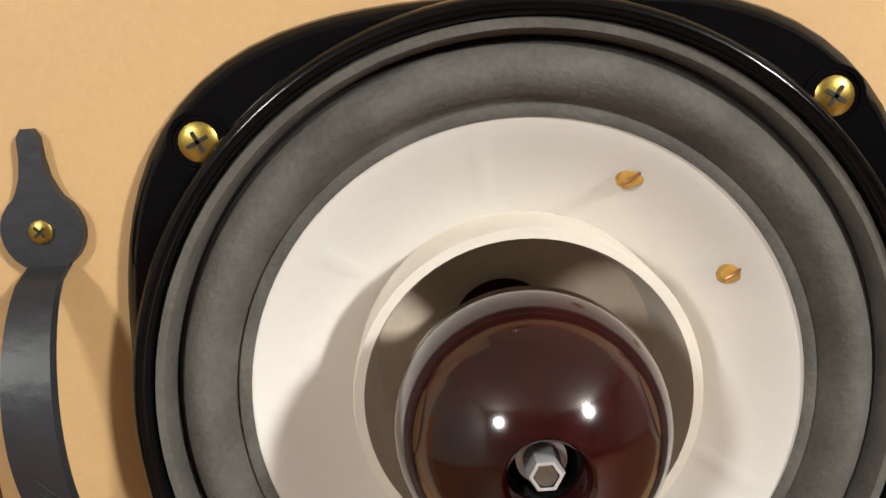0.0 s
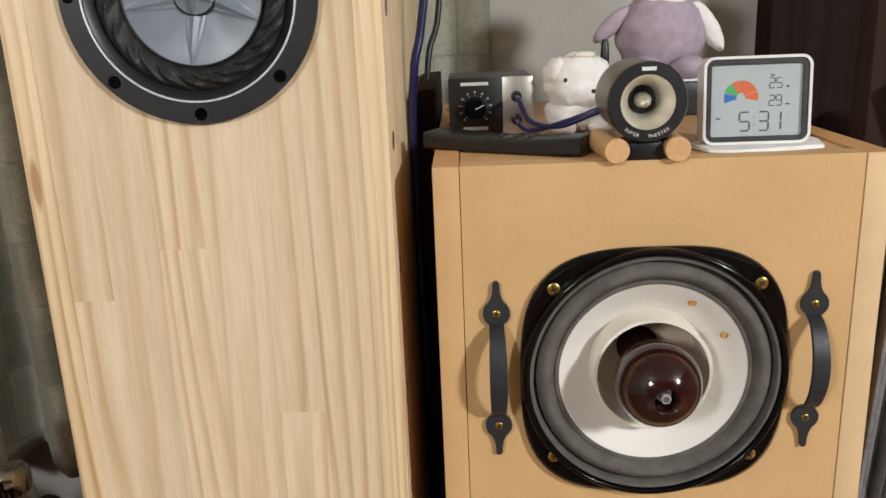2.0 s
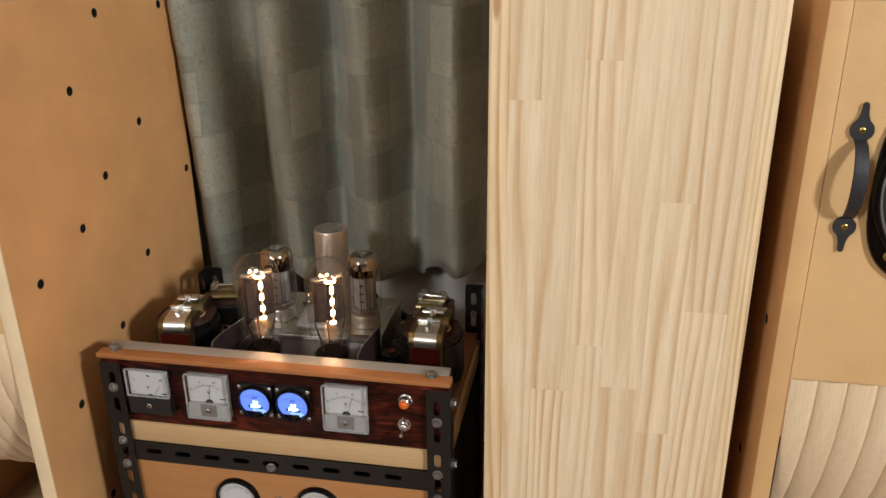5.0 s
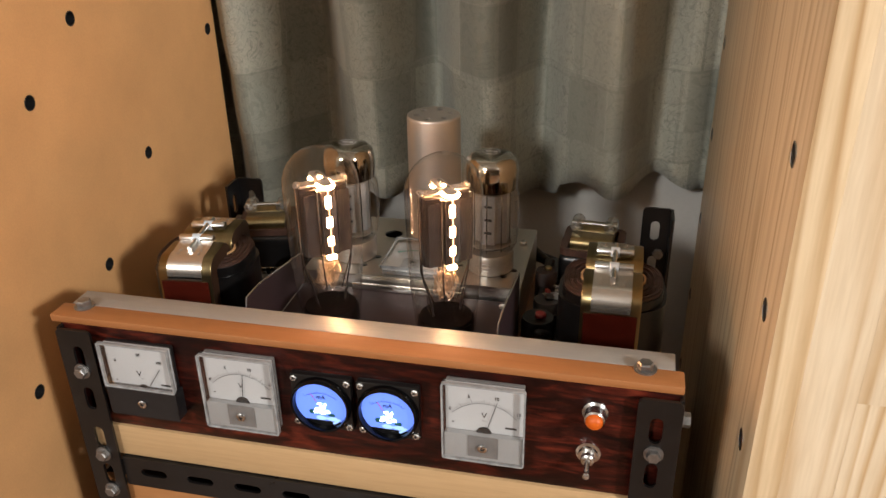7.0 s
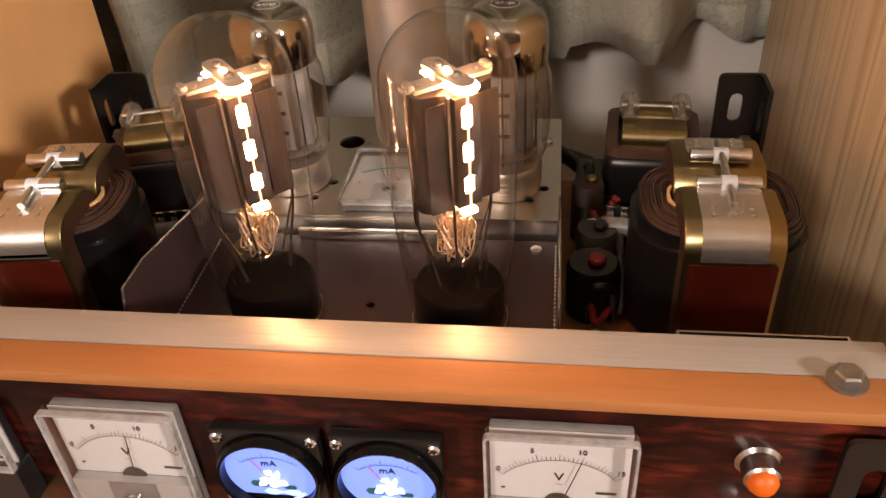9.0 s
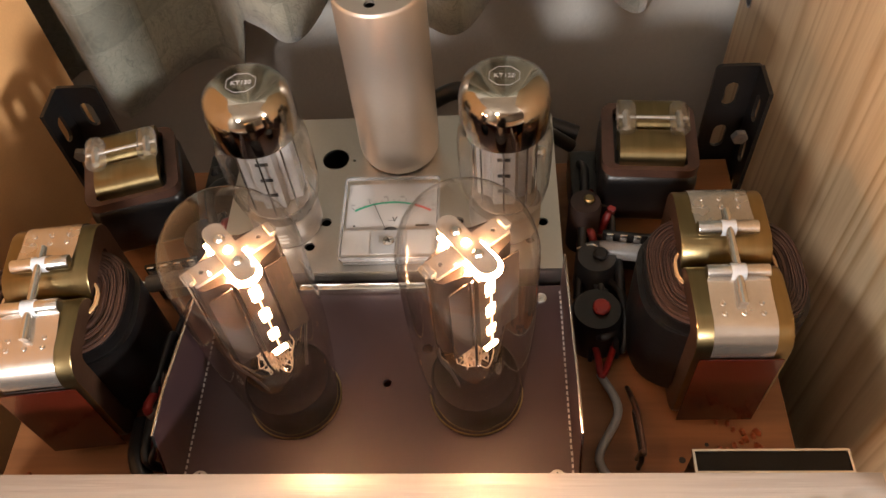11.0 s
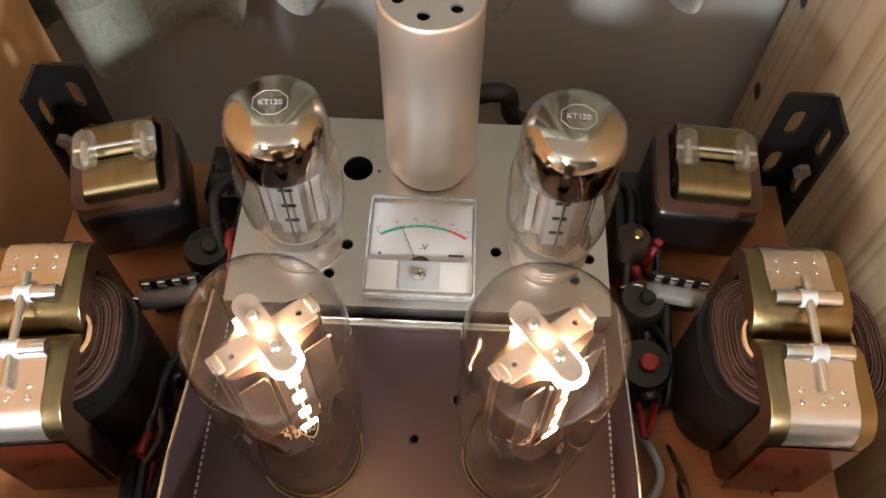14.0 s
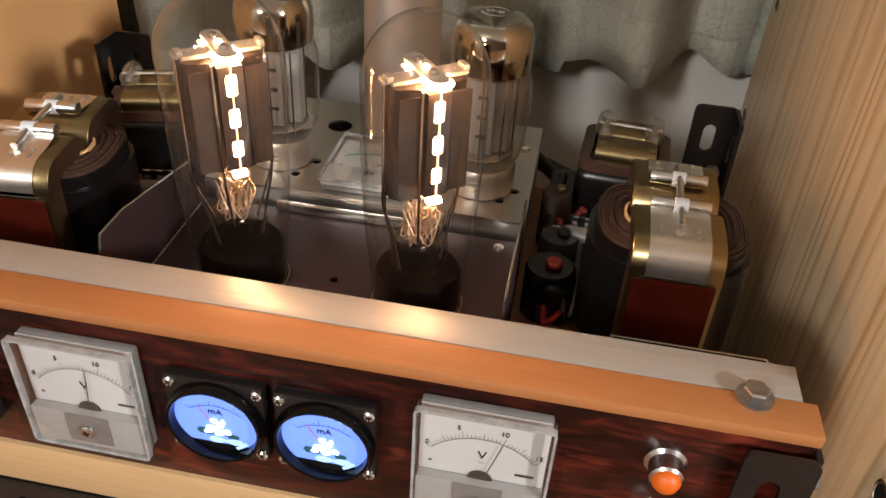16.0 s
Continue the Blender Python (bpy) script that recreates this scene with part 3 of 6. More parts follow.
def make_curtain():
    """One hanging cloth with deep uneven folds and a scalloped hem."""
    bm = B()
    nx, nz = 260, 60
    grid = []
    for i in range(nx + 1):
        x = -1.07 + 0.985 * i / nx
        hem = 0.388 + 0.009 * math.sin(x * 31) + 0.006 * math.sin(x * 73 + 1) + (0.010 if x > -0.62 else 0)
        if x < -0.86:
            hem -= 0.085 * min(1, (-0.86 - x) / 0.03)
        col = []
        for k in range(nz + 1):
            f = k / nz
            z = hem + (1.75 - hem) * f
            w = 0.70 + 0.36 * min(1, f * 4.5)
            xs = x + 0.006 * math.sin(z * 3.1 + x * 9) + 0.024 * min(1, max(0, (-0.84 - x) / 0.10))
            arg = (xs + 0.02 * z + CURTAIN_SHIFT) * 2 * math.pi / CURTAIN_PITCH - math.pi / 2
            fold = 0.053 * math.sin(arg) + 0.011 * math.sin(2 * arg + 0.6) + 0.011 * math.sin(xs * 2 * math.pi / 0.063 + 2.0 + 0.8 * z) + 0.007 * noise.noise((x * 14, 0, z * 4))
            fold += 0.004 * noise.noise((x * 40, 3, z * 22)) * (1.3 - f)
            tight = min(1, max(0, (x + 0.52) / 0.06))
            col.append(bm.verts.new((x, 0.664 + 0.059 * tight + fold * w * (1 - 0.75 * tight), z)))
        grid.append(col)
    for a, b in zip(grid, grid[1:]):
        for k in range(nz):
            bm.faces.new((a[k], b[k], b[k + 1], a[k + 1]))
    ob = part("curtain", bm, CURTAIN, fine=180)
    so = ob.modifiers.new("thickness", "SOLIDIFY")
    so.thickness = 0.0022
    return tagged(ob, "grey-green jacquard curtain hanging in deep folds before the wall", "curtain")


make_curtain()


# ---- the wide bass loudspeakers with a bent mouth ----
SIDE_HOLES = [(0.261, 0.845), (0.179, 0.757), (0.225, 0.631), (0.155, 0.579), (0.054, 0.543), (0.33, 0.683), (0.30, 0.486), (0.452, 0.576), (0.431, 0.84), (0.206, 0.409), (0.084, 0.351), (0.253, 0.25), (0.113, 0.18)]


def bass_cabinet(o, w, h, label, edge, hole, woofer_at=None, depth=0.468):
    """A tall box: side boards with insert holes, baffle, top, back and a mouth below with a bent slatted board."""
    root = thing("bass_loudspeaker", o, label, "loudspeaker", "bass loudspeakers")
    t = 0.020
    for x0 in (0.0, w - t):
        bm = plate(B(), rect(0.0025, depth, 0, h), [circle(y, z, 0.0066, 14) for y, z in SIDE_HOLES] if hole else [], "yz", x0, x0 + t)
        part("side_panel", bm, MDF_EDGE, root)
        part("front_edge", box(B(), x0, x0 + t, 0.0, 0.0024, 0, h, 0.0008), edge if x0 == 0 or edge is MDF_PALE else MDF_WARM, root, "sawn front edge of the side board")
        # Black sheet added behind the side board so its holes look dark.
        part("hole_lining", box(B(), x0 - 0.0 if x0 else t + 0.001, (x0 - 0.001) if x0 else t + 0.004, 0.01, depth - 0.02, 0.1, h - 0.02), BLACK_PLASTIC, root)
    holes = [circle(woofer_at[0], woofer_at[1], 0.094, 40)] if woofer_at else []
    part("baffle", plate(B(), rect(t + 0.0006, w - t - 0.0006, 0.5, h - 0.0), holes, "xz", 0.001, 0.021), MDF, root)
    part("top_panel", box(B(), t + 0.0006, w - t - 0.0006, 0.0215, depth, h - 0.019, h - 0.0015, 0.0008), TOPWOOD, root, "striped board with visible grain")
    part("back_panel", box(B(), t, w - t, depth - 0.018, depth - 0.001, 0.0, h - 0.02), MDF, root)
    part("bottom_panel", box(B(), t, w - t, 0.004, depth - 0.02, 0.0, 0.02), PLY, root, "dark board inside the mouth")
    # bent mouth board of kerfed slats
    pitch, R = 0.0286, 0.40
    n = int((w - 2 * t) / pitch)
    pitch = (w - 2 * t - 0.001) / n
    bm, rows = B(), []
    for k in range(17):
        a = radians(46 * k / 16)
        ny, nz = -math.cos(a), -math.sin(a)
        cy, cz = R * (1 - math.cos(a)) + 0.004, 0.4995 - R * math.sin(a)
        row = []
        for u in (-0.5, -0.485, -0.44, -0.3, 0.0, 0.3, 0.44, 0.485, 0.5):
            lift = 0.0040 * (1 - abs(2 * u) ** 3.2) - 0.0016 * (abs(u) > 0.49)
            row.append(bm.verts.new((u * pitch, cy + ny * lift, cz + nz * lift)))
        row += [bm.verts.new((0.5 * pitch, cy - ny * 0.006, cz - nz * 0.006)), bm.verts.new((-0.5 * pitch, cy - ny * 0.006, cz - nz * 0.006))]
        rows.append(row)
    for a, b in zip(rows, rows[1:]):
        for i in range(11):
            bm.faces.new((a[i], a[(i + 1) % 11], b[(i + 1) % 11], b[i]))
    me = mesh_of("slat", bm, KERF, 50)
    for i in range(n):
        s = new("slat", me)
        s.parent = root
        s.location = (t + 0.0005 + pitch * (i + 0.5), 0, 0)
    return root


SUB_X, SUB_Y, SUB_H = -0.149, 0.205, 0.887
bass_cabinet((SUB_X, SUB_Y, 0), 0.340, SUB_H, "orange-brown fibreboard bass loudspeaker with a bent slatted mouth below", MDF_STRIP, True, (0.1695, 0.7165))
bass_cabinet((-1.348, 0.160, 0), 0.338, 0.874, "fibreboard bass loudspeaker whose side board is full of insert holes", MDF_PALE, True)


def make_woofer(o):
    """White paper cone in a glossy black frame with a lacquered turned plug."""
    root = thing("woofer", o, "white paper woofer in a glossy black frame, screwed to the baffle", "woofer")

    def square(a, n=3.1):
        return (abs(math.cos(a)) ** n + abs(math.sin(a)) ** n) ** (-1 / n)

    bm = lathe(B(), [(0.0990, -0.0002), (0.1035, -0.0002), (0.1045, -0.002), (0.1035, -0.005), (0.1008, -0.0068)], "y", (0, 0, 0), 96, wobble=square)
    ring = [2 * math.pi * k / 96 for k in range(96)]
    plate(bm, [(0.1010 * square(q) * math.cos(q), 0.1010 * square(q) * math.sin(q)) for q in ring], [circle(0, 0, 0.0986, 80)], "xz", -0.0050, -0.0067)
    part("frame_plate", bm, BLACK_GLOSS, root, fine=60)
    bm = lathe(B(), [(0.0985, 0.004), (0.0985, -0.0100), (0.0995, -0.0122), (0.1012, -0.0128), (0.1032, -0.0112), (0.1042, -0.0075), (0.1042, -0.003)], "y", (0, 0, 0), 96)
    part("frame_rim", bm, BLACK_GLOSS, root, fine=60)
    for i, (x, z) in enumerate(((-0.0785, 0.0740), (0.0790, 0.0738), (-0.0785, -0.0690), (0.0785, -0.0712))):
        bm = lathe(B(), [(0.0075, -0.0066), (0.0078, -0.0072), (0.0066, -0.0072), (0.0060, -0.0058)], "y", (x, 0, z), 24, 2)
        screw_head(bm, x, -0.0062, z, 0.0050, 0.0016, 0, 1, 25 + 31 * i)
        part("screw", bm, [BRASS, INK, BLACK_GLOSS], root, "yellow cross-head screw")
    part("gasket", lathe(B(), [(0.0982, -0.0088), (0.0976, -0.0099), (0.0955, -0.0096), (0.0946, -0.0080), (0.0943, -0.0005)], "y", (0, 0, 0), 96), FOAM, root, "flat grey foam ring")
    roll = [(0.0928 - 0.0146 * f, -0.0026 - 0.0066 * math.sin(math.pi * f) ** 0.8) for f in np.linspace(0, 1, 15)]
    part("surround", lathe(B(), roll + [(0.0778, -0.0024), (0.0774, -0.0036), (0.0758, -0.0039), (0.0742, -0.0030)], "y", (0, 0, 0), 96), FOAM, root, "grey foam roll")
    part("groove", lathe(B(), [(0.0950, 0.0), (0.0930, -0.0028), (0.0770, -0.0012), (0.075, 0.003)], "y", (0, 0, 0), 64), RUBBER, root)
    # cone with five pressed ridges
    bm, rings = B(), []
    for k in range(19):
        f = k / 18
        r = 0.0744 - 0.0278 * f
        ring = []
        for i in range(180):
            a = 2 * math.pi * i / 180
            ridge = sum(math.exp(-((((a - radians(b) + math.pi) % (2 * math.pi)) - math.pi) * r / 0.0012) ** 2) for b in (98, 142, 30, -28, -64, -140))
            ring.append(bm.verts.new((r * math.cos(a), -0.0028 + 0.0225 * f ** 1.15 - 0.0006 * ridge * math.sin(math.pi * min(1, max(0, (f - 0.12) / 0.75))), r * math.sin(a))))
        rings.append(ring)
    for a, b in zip(rings, rings[1:]):
        for i in range(180):
            bm.faces.new((a[i], a[(i + 1) % 180], b[(i + 1) % 180], b[i]))
    part("cone", bm, CONE, root, "white paper cone with pressed ridges")
    part("collar", lathe(B(), [(0.0478, 0.021), (0.0474, -0.002), (0.0468, -0.0040), (0.0442, -0.0040), (0.0436, -0.002), (0.0424, 0.034)], "y", (0, 0, -0.001), 80), COLLAR, root, "cream paper ring")
    # Cream paper, set darker to take in the shade inside the collar.
    part("inner_cone", lathe(B(), [(0.0445, 0.028), (0.038, 0.038), (0.024, 0.050), (0.0, 0.052)], "y", (0, 0, 0), 64), INNER, root)
    for r, a in ((0.0640, 61), (0.0640, 26)):
        x, z = r * math.cos(radians(a)), r * math.sin(radians(a))
        y = -0.0028 + 0.0225 * ((0.0744 - r) / 0.0278) ** 1.15
        bm = lathe(B(), [(0.0036, 0.0006), (0.0030, -0.0008), (0.0015, -0.0014), (0, -0.0015)], "y", (x, y, z), 14, 0, wobble=lambda q: 1 + 0.2 * math.sin(2 * q + 1))
        tube(bm, [(x - 0.0022, y - 0.0012, z - 0.0014), (x, y - 0.0022, z), (x + 0.0022, y - 0.0012, z + 0.0014)], 0.0005, 6, 1)
        part("lead_wire", bm, [GLUE, COPPER], root, "wire end in an amber glue drop")
    prof = [(0.0, -0.036)] + [(0.0078, -0.036), (0.0082, -0.0385), (0.0084, -0.0570), (0.0092, -0.0585)]
    prof += [(0.0328 * math.sin(a), -0.0278 - 0.0328 * math.cos(a)) for a in np.linspace(0.31, 1.75, 16)]
    prof += [(0.0308, -0.0180), (0.0290, -0.0100), (0.0262, -0.0030)]
    # The neck's dark dull colour stands in for the shade behind the plug.
    part("plug_neck", lathe(B(), [(0.0262, -0.0030), (0.0215, 0.008), (0.0185, 0.018), (0.017, 0.051)], "y", (-0.002, 0, 0.003), 48), NECK, root, "neck of the plug, coloured dark for the shade there")
    # Black lining puts the shade round the sunken nut into the colour.
    part("plug_recess", lathe(B(), [(0.0081, -0.050), (0.0079, -0.037), (0, -0.0366)], "y", (-0.002, 0, 0.003), 32), INK, root)
    part("turned_plug", lathe(B(), prof, "y", (-0.002, 0, 0.003), 64), LACQUER, root, "dark red lacquered turned wooden plug")
    bm = lathe(B(), [(0.0041, -0.044), (0.0041, -0.0545), (0.0036, -0.0556), (0.0028, -0.0556)], "y", (-0.002, 0, 0.003), 6)
    lathe(bm, [(0.0028, -0.0546), (0.0024, -0.0552), (0, -0.0552)], "y", (-0.002, 0, 0.003), 16, 1)
    lathe(bm, [(0.0056, -0.046), (0.0056, -0.0475), (0.004, -0.0475)], "y", (-0.002, 0, 0.003), 24)
    part("nut", bm, [NUT, BOLT], root, "steel nut sunk in the plug")
    return root


make_woofer((0.0190, SUB_Y + 0.001, 0.7170))


def make_handle(o):
    """Forged pull with spade-shaped ends and a bowed strap."""
    root = thing("iron_handle", o, "black forged iron pull handle screwed to the baffle", "handle", "handles beside the woofer")
    half = 0.048

    def spade(sign):
        out = []
        for a in np.linspace(-62, 242, 23):
            out.append((0.0106 * math.cos(radians(a)), 0.0106 * math.sin(radians(a))))
        head = [(0.0106 * math.cos(radians(a)), 0.0106 * math.sin(radians(a))) for a in np.linspace(125, 415, 22)]
        spike = [(0.0050, 0.0106), (0.0036, 0.0140), (0.0028, 0.0190), (0.0026, 0.0240), (0.0013, 0.0262), (-0.0013, 0.0262), (-0.0026, 0.0240), (-0.0028, 0.0190), (-0.0036, 0.0140), (-0.0050, 0.0106)]
        return [(u, sign * (half + v)) for u, v in head + spike]

    for sign in (1, -1):
        bm = plate(B(), spade(sign), [], "xz", -0.0004, -0.0034)
        part("end_plate", bm, IRON, root)
        part("screw", screw_head(B(), 0, -0.0034, sign * half, 0.0031, 0.0012, 0, 1, 40 * sign), [BRASS, INK], root, "small brass screw")
    bm, rows = B(), []
    for k in range(25):
        f = k / 24
        z = (half - 0.009) * (1 - 2 * f)
        s = math.sin(math.pi * f)
        y = -0.0012 - 0.0225 * s ** 0.55
        w = 0.0058 + 0.0012 * s
        rows.append([bm.verts.new((u, y + d, z)) for u, d in ((-w, 0.0), (-w * 0.9, -0.0022), (w * 0.9, -0.0022), (w, 0.0), (w * 0.9, 0.0012), (-w * 0.9, 0.0012))])
    for a, b in zip(rows, rows[1:]):
        for i in range(6):
            bm.faces.new((a[i], a[(i + 1) % 6], b[(i + 1) % 6], b[i]))
    bm.faces.new(rows[0])
    bm.faces.new(rows[-1][::-1])
    part("strap", bm, IRON, root)
    bm = B()
    for z0 in (0.016, 0.012, 0.008):
        tube(bm, [(u, -0.0035 - 0.0225 * math.sin(math.pi * (0.5 - (z0 - d) / (2 * (half - 0.009)))) ** 0.55, z0 - d) for u, d in ((-0.001, 0.026), (0.002, 0.030), (0.005, 0.034))], 0.00035, 5)
    part("hammer_mark", bm, GREY_PLASTIC, root)
    return root


h1 = make_handle((-0.1035, SUB_Y + 0.001, 0.723))
copy_thing(h1, pose(0.141, SUB_Y + 0.001, 0.7235))


# ---- the tall full-range loudspeaker ----
TX0, TX1, TY, TH, TD = -0.4555, -0.1800, 0.206, 1.17, 0.50
TC = (-0.3155, 1.0185)


def make_tall():
    root = thing("tall_loudspeaker", (TX0, TY, 0), "tall narrow laminated pine loudspeaker standing on the floor", "loudspeaker")
    w, t = TX1 - TX0, 0.0205
    for x0 in (0.0, w - t):
        part("side_panel", box(B(), x0, x0 + t, 0, TD, 0, TH, 0.0003), PINE_KNOT if x0 == 0 else PINE_SIDE, root)
    part("top_panel", box(B(), t, w - t, 0.021, TD, TH - 0.02, TH - 0.0005), PINE_SIDE, root)
    part("back_panel", box(B(), t, w - t, TD - 0.02, TD - 0.001, 0, TH - 0.02), PINE_SIDE, root)
    part("mouth_board", box(B(), t, w - t, 0.021, TD - 0.021, 0.281, 0.301), PINE_SIDE, root)
    part("bottom_panel", box(B(), t, w - t, 0.004, TD - 0.021, 0.0, 0.02), PLY, root)
    # screws down both side boards
    bm = lathe(B(), [(0.0078, 0.0001), (0.0078, 0.0005), (0.0066, 0.0008), (0.0060, -0.0002), (0.0036, -0.0004), (0.0032, 0.0003), (0, 0.0003)], "x", (0, 0, 0), 20)
    me = mesh_of("screw", bm, STEEL)
    bm = lathe(B(), [(0.0062, -0.0001), (0.0034, 0.0001), (0, 0.0001)], "x", (0, 0, 0), 16)
    hole = mesh_of("screw_socket", bm, INK)
    for x, s in ((0.0, -1), (w, 1)):
        for y in (0.036, TD - 0.020):
            for k in range(11):
                z = 0.091 + 0.1015 * k - (0.035 if y > 0.1 else 0)
                for d, m in (("screw", me), ("screw_socket", hole)):
                    ob = new(d, m)
                    ob.parent = root
                    ob.matrix_basis = Matrix.Translation((x + s * (0.0006 if d == "screw_socket" else 0.0001), y, z)) @ Matrix.Diagonal((s, 1, 1, 1))
    return root


tall = make_tall()


def make_driver(o):
    """Blue-grey cone with five creases in a round black frame."""
    root = thing("full_range_driver", o, "round black-framed driver with a creased blue-grey cone", "loudspeaker driver")
    angles = [radians(-90 + 45 * k) for k in range(8)]
    out = circle(0, 0, 0.0922, 96)
    bm = plate(B(), out, [circle(0, 0, 0.0752, 80)] + [circle(0.0853 * math.cos(a), 0.0853 * math.sin(a), 0.0047, 16) for a in angles], "xz", 0.0, -0.0042)
    part("frame_ring", bm, BLACK_SATIN, root)
    bm = lathe(B(), [(0.0772, -0.0042), (0.0768, -0.0052), (0.0758, -0.0052), (0.0754, -0.0042), (0.0752, 0.002)], "y", (0, 0, 0), 96)
    part("inner_ring", lathe(B(), [(0.0753, -0.0030), (0.0700, 0.0010), (0.0690, 0.0050)], "y", (0, 0, 0), 96), BLACK_SATIN, root)
    part("bright_rim", bm, NUT, root, "thin polished metal ring")
    for a in angles:
        x, z = 0.0853 * math.cos(a), 0.0853 * math.sin(a)
        bm = disc(B(), 0.0046, 0.0, -0.0006, "y", (x, 0, z), 16)
        lathe(bm, [(0.0043, -0.0006), (0.0043, -0.0036), (0.0037, -0.0043), (0.0022, -0.0043), (0.0020, -0.0026), (0, -0.0026)], "y", (x, 0, z), 18)
        part("socket_screw", bm, BLACK_GLOSS, root, "black socket screw sunk in the frame")
    bm, rings = B(), []
    for k in range(15):
        f = k / 14
        r = 0.0698 - 0.0185 * f
        ring = []
        for i in range(288):
            a = 2 * math.pi * i / 288
            pl = 0.0017 * math.sin(math.pi * f) * math.sin(24 * a + 15 * f + 0.8 * math.sin(3 * a)) + 0.0006 * math.sin(math.pi * f) * math.sin(43 * a + 17 * f)
            ring.append(bm.verts.new((r * math.cos(a), 0.0045 - 0.0085 * math.sin(math.pi * f) ** 0.9 + 0.004 * f + pl, r * math.sin(a))))
        rings.append(ring)
    for a, b in zip(rings, rings[1:]):
        for i in range(288):
            bm.faces.new((a[i], a[(i + 1) % 288], b[(i + 1) % 288], b[i]))
    part("pleated_surround", bm, DRIVER_EDGE, root, "black cloth surround with slanting pleats")

    def creased(r0, r1, n, depth, sharp, phase, wide):
        bm, rings = B(), []
        for k in range(n + 1):
            f = k / n
            r = r0 + (r1 - r0) * f
            ring = []
            for i in range(400):
                a = 2 * math.pi * i / 400
                hw = max(0.0004, wide * (1 - f) ** 0.8)
                d = abs((((a - phase) / radians(72)) + 0.5) % 1 - 0.5) * radians(72) * max(r, 0.004)
                crease = max(0.0, 1 - d / hw) * (1 - f) ** 0.5 + 0.35 * math.exp(-((d - hw) / sharp) ** 2) * (1 - f)
                pet = math.cos(2.5 * (a - phase)) ** 2 * 0.001 * math.sin(math.pi * f)
                ring.append(bm.verts.new((r * math.cos(a), depth * (1 - f) ** 1.2 - 0.0042 * crease - pet, r * math.sin(a))))
            rings.append(ring)
        for a, b in zip(rings, rings[1:]):
            for i in range(400):
                bm.faces.new((a[i], a[(i + 1) % 400], b[(i + 1) % 400], b[i]))
        return bm, rings

    bm, _ = creased(0.0162, 0.0516, 24, 0.0095, 0.0011, radians(-96), 0.0062)
    for v in bm.verts:
        v.co.y += 0.006
    part("cone", bm, DRIVER_CONE, root, "blue-grey moulded cone with five creases", 60)
    part("cone_seam", lathe(B(), [(0.0522, 0.0055), (0.0518, 0.0042), (0.0508, 0.0052)], "y", (0, 0, 0), 96), RUBBER, root)
    bm, rings = creased(0.0003, 0.0152, 10, -0.0035, 0.0010, radians(-100), 0.0024)
    bm.faces.new(rings[0])
    for v in bm.verts:
        v.co.y += 0.0115
    part("dust_cap", bm, DRIVER_CONE, root, "small creased cap", 60)
    part("cap_ring", lathe(B(), [(0.0170, 0.0160), (0.0166, 0.0128), (0.0158, 0.0128), (0.0150, 0.0150)], "y", (0, 0, 0), 64), RUBBER, root)
    return root


make_driver((TC[0], TY - 0.0002, TC[1]))


# ---- the rack of slotted angle and the boards in it ----
RX0, RX1 = -0.950, -0.498


def slotted_upright(name, x, y, z1, sx, sy, root, z0=0.0):
    """An L-section post: a slotted front leg and a slotted side leg."""
    w, t = 0.0285, 0.0024
    n = int((z1 - z0) / 0.0375)
    zs = [z1 - 0.024 - 0.0375 * k for k in range(n)]
    r = rect(x if sx > 0 else x - w, x + w if sx > 0 else x, z0, z1, 0.004)
    bm = plate(B(), r, [slot(x + sx * w * 0.55, z, 0.0085, 0.021) for z in zs], "xz", y, y + sy * t)
    r = rect(y + sy * t if sy > 0 else y - w, y + w if sy > 0 else y + sy * t, z0, z1, 0.0)
    plate(bm, r, [slot(y + sy * w * 0.55, z, 0.0085, 0.021) for z in zs], "yz", x, x + sx * t)
    return part(name, bm, RACK_BLACK, root, "black slotted angle post")


